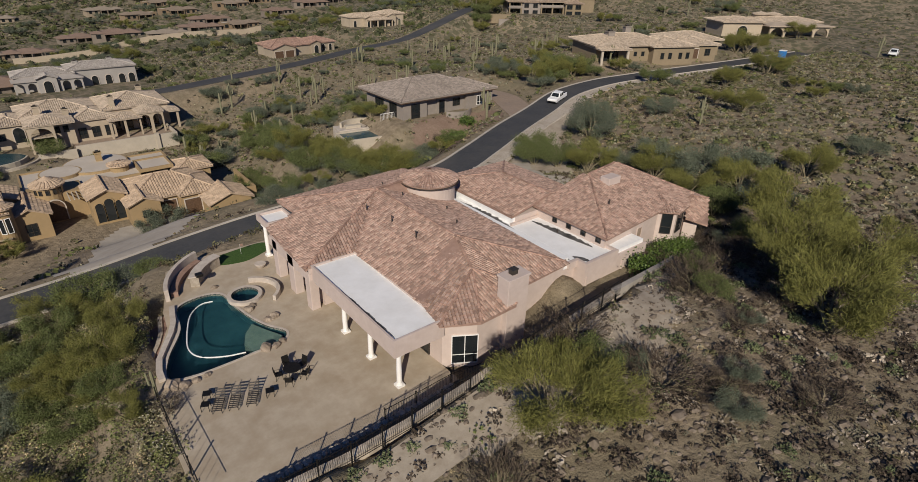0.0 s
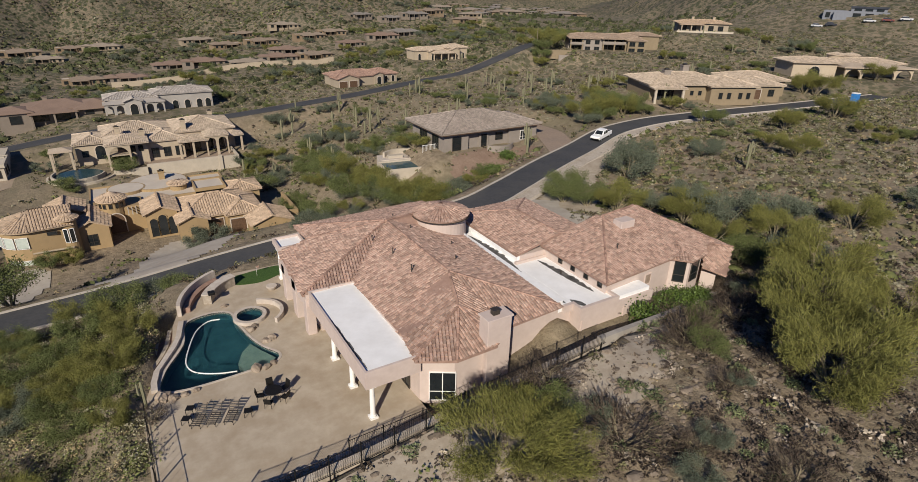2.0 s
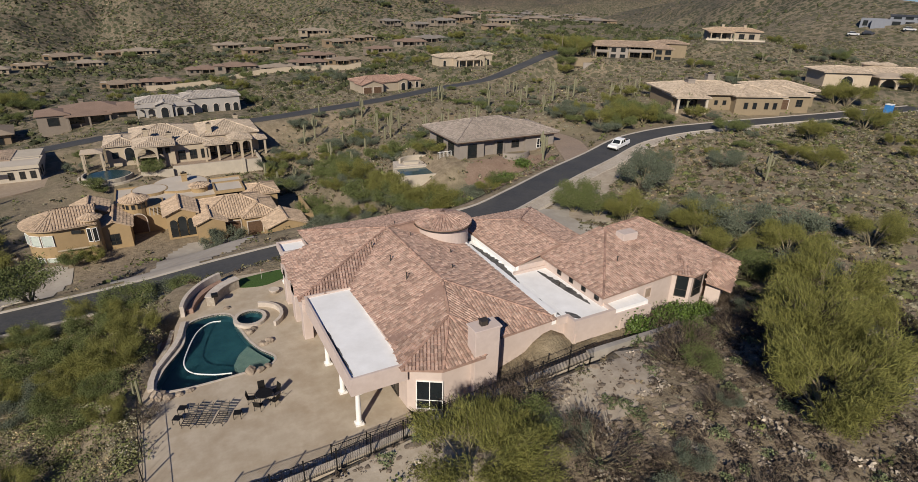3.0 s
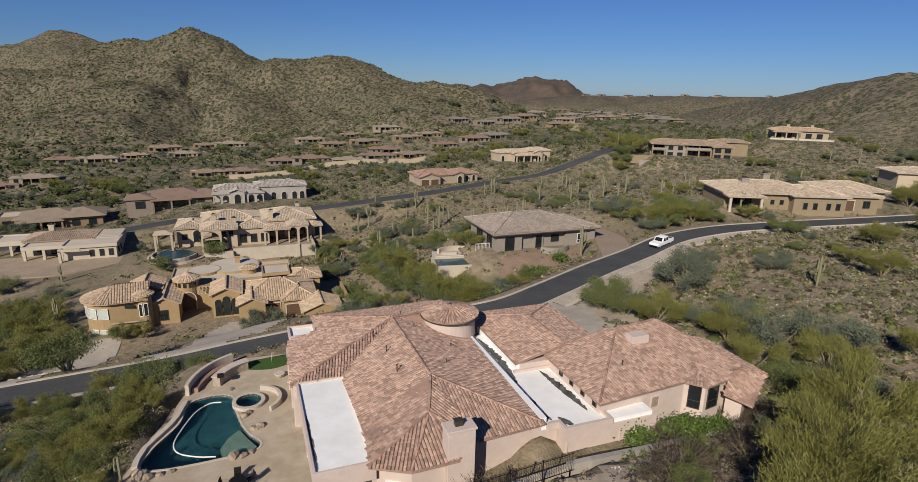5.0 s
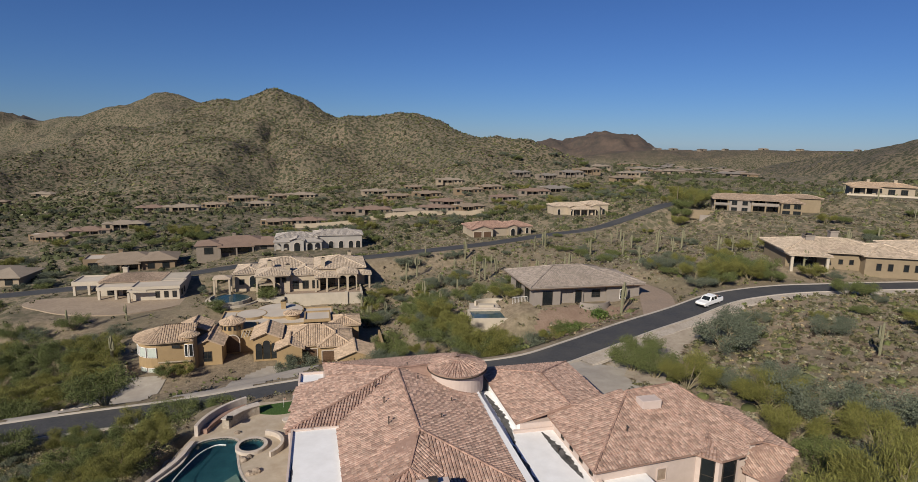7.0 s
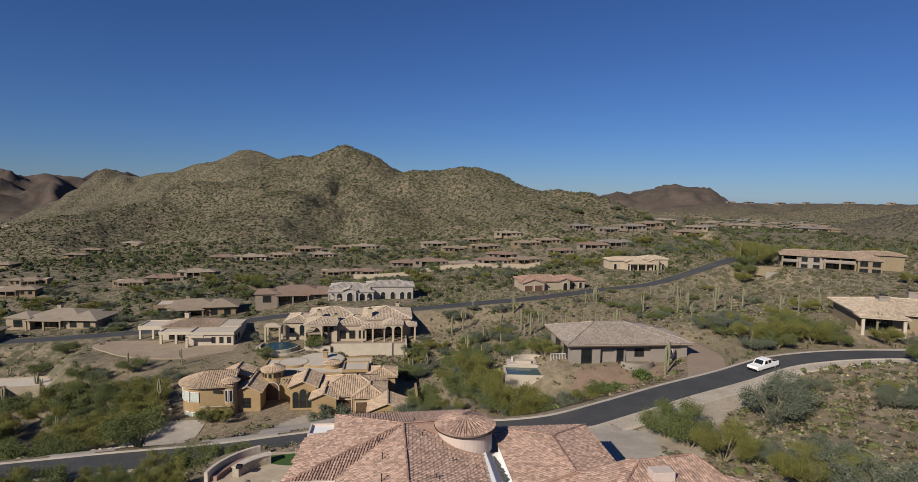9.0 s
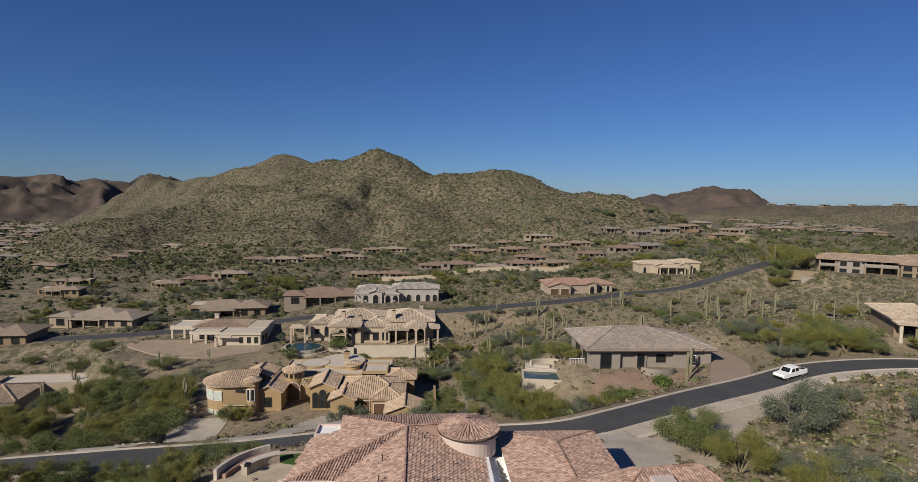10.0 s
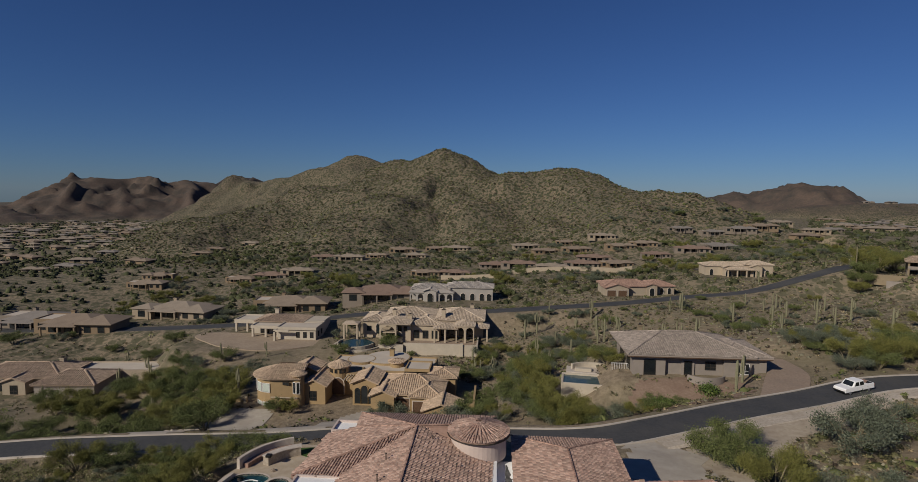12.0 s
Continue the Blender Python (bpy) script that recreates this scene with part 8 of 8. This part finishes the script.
def tree(name, label, category, seed, height, spread, leaf, blade_n, blade_l, blade_w, stems=5, up=0.4, loose=0.42):
    """A many-stemmed desert tree: tapered limbs that fork, and blades round their ends."""
    r = random.Random(seed)
    t = thing(name, label, category, group="desert trees")
    bm = bmesh.new()
    tips = []
    for s in range(stems):
        a = s * math.tau / stems + r.uniform(-0.5, 0.5)
        lean = r.uniform(0.35, 1.0)
        p0 = Vector((0.1 * math.cos(a), 0.1 * math.sin(a), -0.25))
        p1 = p0 + Vector((math.cos(a) * lean * spread * 0.25, math.sin(a) * lean * spread * 0.25, height * r.uniform(0.25, 0.36)))
        p2 = p1 + Vector((math.cos(a) * lean * spread * 0.3, math.sin(a) * lean * spread * 0.3, height * r.uniform(0.18, 0.3)))
        tube(bm, [p0, p1, p2], [0.10, 0.07, 0.045], 5)
        for k in range(4):
            b = a + r.uniform(-1.1, 1.1)
            m = p1.lerp(p2, r.uniform(0.1, 1))
            q = m + Vector((math.cos(b) * spread * r.uniform(0.12, 0.36), math.sin(b) * spread * r.uniform(0.12, 0.36), height * r.uniform(0.08, 0.32)))
            tube(bm, [m, m.lerp(q, 0.55) + Vector((0, 0, 0.1)), q], [0.04, 0.028, 0.012], 4)
            for f in (0.45, 0.7, 0.9, 1.0):
                tips.append(m.lerp(q, f))
            for j in range(3):
                c = b + r.uniform(-1.2, 1.2)
                e = q + Vector((math.cos(c) * spread * 0.13, math.sin(c) * spread * 0.13, height * r.uniform(-0.06, 0.13)))
                tube(bm, [q, e], [0.014, 0.006], 3)
                tips += [q.lerp(e, 0.5), e]
    part("trunk", bm, M_BARK, t)
    V, F = blades([tuple(p) for p in tips], blade_n, blade_l, blade_w, np.random.default_rng(seed), up, loose, (0, 0, height * 0.15))
    mesh_ob("crown", V, F, leaf, t)
    return t


KINDS = {
    "palo": [tree("palo_verde_tree", "olive green palo verde tree with fine fanning twigs", "tree", k, 4.6, 4.2, M_LEAF_PALO, 15000, 0.26, 0.016, 8, 0.5, 0.30) for k in (1, 2)],
    "mesq": [tree("mesquite_tree", "green mesquite tree with a loose rounded crown", "tree", k, 3.8, 4.0, M_LEAF_MESQ, 9500, 0.13, 0.036, 6, 0.15, 0.36) for k in (3, 4)],
    "iron": [tree("ironwood_tree", "grey-green ironwood tree with a dense low crown", "tree", k, 3.4, 4.0, M_LEAF_IRON, 9500, 0.12, 0.036, 6, 0.15, 0.36) for k in (5, 6)],
    "citrus": [tree("green_shrub", "dense bright green garden shrub beside the house", "shrub", k, 1.7, 1.5, M_LEAF_CITRUS, 1500, 0.16, 0.08, 6, 0.1) for k in (7,)],
    "dead": [tree("bare_bush", "dark leafless desert bush with fine twigs", "bush", k, 1.8, 2.2, M_TWIG, 1500, 0.3, 0.02, 6, 0.7) for k in (8,)],
}
placed = {}
trr = random.Random(5)


def plant(kind, x, y, scale=1.0, z=None, squash=1.0):
    k = trr.randrange(len(KINDS[kind]))
    m = pose(x, y, (land_at(x, y) if z is None else z), 0, 0, trr.uniform(0, 360))
    src = KINDS[kind][k]
    sc = (scale * trr.uniform(0.9, 1.1), scale * trr.uniform(0.9, 1.1), scale * squash)
    if (kind, k) not in placed:
        placed[kind, k] = src
        src.matrix_world = m @ Matrix.Diagonal((*sc, 1))
        return src
    c = copy_thing(src, m)
    c.scale = sc
    return c


NEAR_TREES = [("palo", 18.6, 15.0, 0.95), ("palo", 20.6, 13.4, 0.8), ("palo", 21.2, 16.2, 0.6), ("mesq", 23.2, 15.6, 0.62), ("iron", 24.6, 14.6, 0.5), ("dead", 22.6, 18.3, 0.9), ("dead", 20.4, 18.6, 0.8), ("dead", 25.0, 18.4, 0.9), ("dead", 25.6, 12.6, 1.15), ("dead", 13.2, 13.2, 0.9),
              ("palo", 60.1, 19.6, 1.4), ("palo", 49.6, 14.8, 1.3), ("palo", 46.6, 13.0, 1.15), ("palo", 42.6, 9.4, 1.3), ("palo", 40.4, 8.2, 1.1), ("palo", 57.0, 11.5, 1.1), ("iron", 65, 24, 1.0), ("mesq", 56.5, 21.5, 0.7), ("iron", 53.5, 21.8, 0.55), ("dead", 37.6, 17.6, 0.9), ("mesq", 38.2, 16.2, 0.5), ("dead", 40, 19.0, 1.1), ("mesq", 42.5, 19.6, 0.55), ("dead", 47.5, 19.6, 1.1), ("dead", 51, 19.0, 1.0), ("mesq", 62, 28.5, 1.0),
              ("dead", 35.8, 12.6, 0.6), ("iron", 36.6, 12.2, 0.3), ("dead", 41.5, 12.4, 0.7), ("iron", 42.6, 12.0, 0.35), ("iron", 30.2, 9.6, 0.4), ("dead", 29.2, 9.9, 0.6), ("dead", 31.5, 5.5, 0.8), ("iron", 27.0, 8.2, 0.45), ("dead", 46.0, 15.2, 0.8), ("dead", 56, 16.5, 0.9), ("iron", 58.5, 15.2, 0.5), ("dead", 62, 14, 0.9)]
FLAT_TREES = [("iron", 76, 59, 1.5), ("iron", 71.4, 43, 1.05), ("iron", 70, 36, 1.3), ("iron", 75, 33, 1.3), ("mesq", 58.8, 55.2, 1.0), ("mesq", 60.0, 51.6, 1.0), ("palo", 61.8, 47.6, 1.0), ("palo", 66, 39.5, 1.0), ("iron", 94, 58, 1.0), ("palo", 106, 48, 1.0), ("iron", 66.5, 45.5, 0.85), ("palo", 63, 33, 0.9), ("palo", 69, 29, 1.0),
              ("mesq", 62.5, 58.8, 0.9), ("iron", 82, 63.5, 1.3), ("mesq", 115, 74, 0.9), ("mesq", 118.5, 73, 0.8), ("palo", 126, 62, 1.0), ("palo", 81, 26, 1.0), ("iron", 96, 24, 0.9)]
YARD_TREES = [("palo", 45.4, 73, 1.05), ("iron", 50, 73.4, 1.0), ("mesq", 47.6, 71.8, 0.9), ("iron", 53.2, 74.6, 0.6), ("palo", 42.6, 77, 1.1), ("mesq", -10.5, 69.8, 1.35), ("mesq", 0.5, 60.2, 0.95), ("iron", 3.8, 59.8, 0.8), ("palo", -3, 58.8, 0.75), ("mesq", 6.0, 57.6, 0.6), ("mesq", -16, 58.0, 0.9), ("palo", -21, 57.5, 0.9), ("mesq", -29, 78, 1.4), ("mesq", -24, 75.5, 1.2), ("citrus", 57.9, 73.4, 1.15), ("citrus", 68, 82.5, 1.0), ("dead", 60, 80, 0.8), ("iron", 56, 78.5, 0.5), ("mesq", 42, 74, 1.0), ("mesq", 39, 79, 1.0), ("palo", 41, 86, 1.1), ("mesq", 36.5, 87, 1.1), ("mesq", 62.5, 78.5, 0.5), ("iron", 14, 91.5, 0.9), ("iron", 11, 90.5, 0.7), ("mesq", -9, 93, 0.7), ("palo", -6, 92.5, 0.6),
              ("mesq", 146, 169, 1.4), ("palo", 150, 171, 1.5), ("mesq", 155, 174, 1.6), ("palo", 152, 178, 1.5), ("mesq", 160, 178, 1.6), ("mesq", 143, 166, 1.2), ("palo", 164, 184, 1.6),
              ("mesq", 98, 88, 1.0), ("palo", 101.5, 91, 1.2), ("palo", 107, 90, 1.05), ("mesq", 110, 86.5, 0.8), ("palo", 95, 92, 1.1)]
# crowns against the patio wall, before the houses by the bend and about the house at the wash
SLOPE_TREES = [("mesq", -7.8, 51.3, 0.75), ("mesq", -4.7, 50.6, 0.7), ("iron", -5.8, 46.3, 0.6), ("mesq", -0.8, 39.2, 0.55), ("mesq", -3.2, 55.3, 0.7), ("palo", 0.4, 42.6, 0.6), ("palo", 1.4, 46.6, 0.6), ("palo", -0.6, 43.4, 0.65), ("palo", -0.2, 35.2, 0.45), ("mesq", -8.7, 58.2, 0.7), ("mesq", -3.4, 38.2, 0.55), ("iron", -7.9, 43.2, 0.6), ("palo", -2.2, 41.0, 0.6), ("mesq", -4.6, 42.2, 0.6), ("palo", 0.8, 49.8, 0.6), ("palo", -2.4, 46.8, 0.55),
               ("palo", 170.8, 80.5, 1.5), ("palo", 168, 82.0, 1.2), ("palo", 143.9, 61.3, 1.2), ("mesq", 146.5, 60.5, 0.9), ("iron", 228, 120, 1.1), ("palo", 203, 80.0, 1.2), ("palo", 119.7, 86.4, 0.8), ("iron", 124, 84.6, 0.6), ("mesq", 232, 118, 0.9),
               ("mesq", -67.6, 107, 1.1), ("mesq", -54.3, 99.6, 1.0), ("iron", -46.4, 99.8, 0.9), ("mesq", -30.4, 104.3, 1.1), ("mesq", -24.1, 105.1, 1.0), ("mesq", -48.5, 128.3, 1.1), ("iron", -44, 126.0, 0.9), ("mesq", -66.3, 143.1, 1.0)]
for group_of in (NEAR_TREES, FLAT_TREES, YARD_TREES, SLOPE_TREES):
    for kind, x, y, sc in group_of:
        plant(kind, x, y, sc)
for x, y, sc in ((40.6, 23.7, 1.0), (44.4, 24.5, 0.85), (45.6, 24.5, 1.0), (46.9, 24.8, 1.0), (48.6, 24.9, 0.75), (50.4, 25.2, 0.75)):
    plant("citrus", x, y, sc)
for x, y in ((43.6, 24.6), (52.8, 26.2), (54.0, 26.3)):
    plant("dead", x, y, 0.7)
plant("dead", 2.2, 33.9, 0.5, 0.0)
plant("dead", 55.5, 26.0, 0.8, 0.0)
# woods of the washes and the slope below the patio
for x0, x1, y0, y1, n, kinds, lo, hi in ((-34, 1, 16, 61, 80, "palo palo mesq iron", 0.35, 0.7), (26, 60, 72, 92, 26, "mesq iron palo", 0.6, 1.0), (24, 56, 92, 142, 60, "mesq mesq iron palo", 0.6, 1.1), (-60, -18, 74, 112, 46, "mesq mesq palo", 0.8, 1.35), (92, 114, 87, 106, 18, "palo mesq iron", 0.6, 1.15),
                                            (-110, -20, 112, 146, 30, "mesq iron", 0.6, 1.1), (-140, 40, 196, 280, 130, "mesq iron palo", 0.6, 1.2), (40, 240, 215, 330, 120, "mesq iron palo", 0.6, 1.2), (-140, -40, 150, 196, 44, "mesq iron", 0.6, 1.2), (118, 240, 90, 215, 80, "mesq iron palo", 0.5, 1.0), (-30, 60, 128, 178, 40, "mesq iron", 0.5, 1.0), (40, 120, 112, 170, 34, "iron mesq", 0.4, 0.8), (85, 150, 0, 70, 26, "iron palo mesq", 0.4, 0.8), (-180, 260, 330, 400, 90, "mesq iron", 0.7, 1.3)):
    ks = [k for k in kinds.split() if k in KINDS]
    for _ in range(n):
        x, y = trr.uniform(x0, x1), trr.uniform(y0, y1)
        if clear_of(np.array([x]), np.array([y]), 1.0)[0] and not (x > -7 and y < 37) and not (43 < x < 62 and 74 < y < 95):
            plant(trr.choice(ks), x, y, trr.uniform(lo, hi), None, trr.uniform(0.7, 1.0))


# ---- saguaros ----
def saguaro(seed, height, arms):
    r = random.Random(seed)
    t = thing("saguaro_cactus", "tall ribbed saguaro cactus on the slope", "cactus", group="saguaros")

    def ribbed(pts, rad):
        bm = bmesh.new()
        n, rings = 14, []
        for i, p in enumerate(pts):
            u = i / (len(pts) - 1)
            q = rad * (0.85 + 0.15 * math.sin(u * 3)) * (1.0 if u < 0.93 else 0.55)
            rings.append([bm.verts.new(Vector(p) + Vector((math.cos(k * math.tau / n), math.sin(k * math.tau / n), 0)) * q * (1 if k % 2 else 0.86)) for k in range(n)])
        for a, b in zip(rings, rings[1:]):
            for k in range(n):
                bm.faces.new((a[k], a[(k + 1) % n], b[(k + 1) % n], b[k]))
        bm.faces.new(rings[-1])
        return bm

    part("stem", ribbed([(0, 0, height * k / 10 - 0.2) for k in range(11)], 0.24), M_CACTUS, t)
    for _ in range(arms):
        a, z = r.uniform(0, math.tau), height * r.uniform(0.4, 0.6)
        d = Vector((math.cos(a), math.sin(a), 0))
        up = height * r.uniform(0.2, 0.4)
        pts = [d * 0.1 + Vector((0, 0, z)), d * 0.4 + Vector((0, 0, z - 0.03)), d * 0.6 + Vector((0, 0, z + 0.2)), d * 0.62 + Vector((0, 0, z + up * 0.6)), d * 0.62 + Vector((0, 0, z + up))]
        part("arm", ribbed(pts, 0.16), M_CACTUS, t)
    return t


SAG = [saguaro(1, 5.2, 2), saguaro(2, 4.2, 0), saguaro(3, 6.0, 4)]
sites = [(1.8, 35.6), (-39, 131), (190, 53), (-20, 101), (-22, 104), (-37, 98), (74.5, 85.2), (71.7, 80.9)]
for x0, x1, y0, y1, n in ((40, 120, 108, 168, 34), (20, 42, 120, 150, 6), (120, 240, 90, 210, 24), (-90, -20, 100, 140, 10), (80, 150, 0, 60, 4), (100, 150, 100, 160, 12)):
    for _ in range(n):
        x, y = trr.uniform(x0, x1), trr.uniform(y0, y1)
        if clear_of(np.array([x]), np.array([y]), 0.5)[0]:
            sites.append((x, y))
for k, (x, y) in enumerate(sites):
    z = 0.0 if k == 0 else land_at(x, y)
    m = pose(x, y, z, 0, 0, trr.uniform(0, 360))
    if k < 3:
        SAG[k].matrix_world = m
        continue
    c = copy_thing(SAG[trr.randrange(3)], m)
    s = trr.uniform(0.6, 1.15)
    c.scale = (s, s, s)
SAG[0].scale = (0.5, 0.5, 0.45)

# utility pole beside the far street
pole = thing("utility_pole", "brown wooden utility pole beside the far street", "pole", (144, 170.5, land_at(144, 170.5)))
bm = bmesh.new()
tube(bm, [(0, 0, -0.5), (0, 0, 7.5)], [0.17, 0.12], 8)
part("pole", bm, M_BARK, pole)
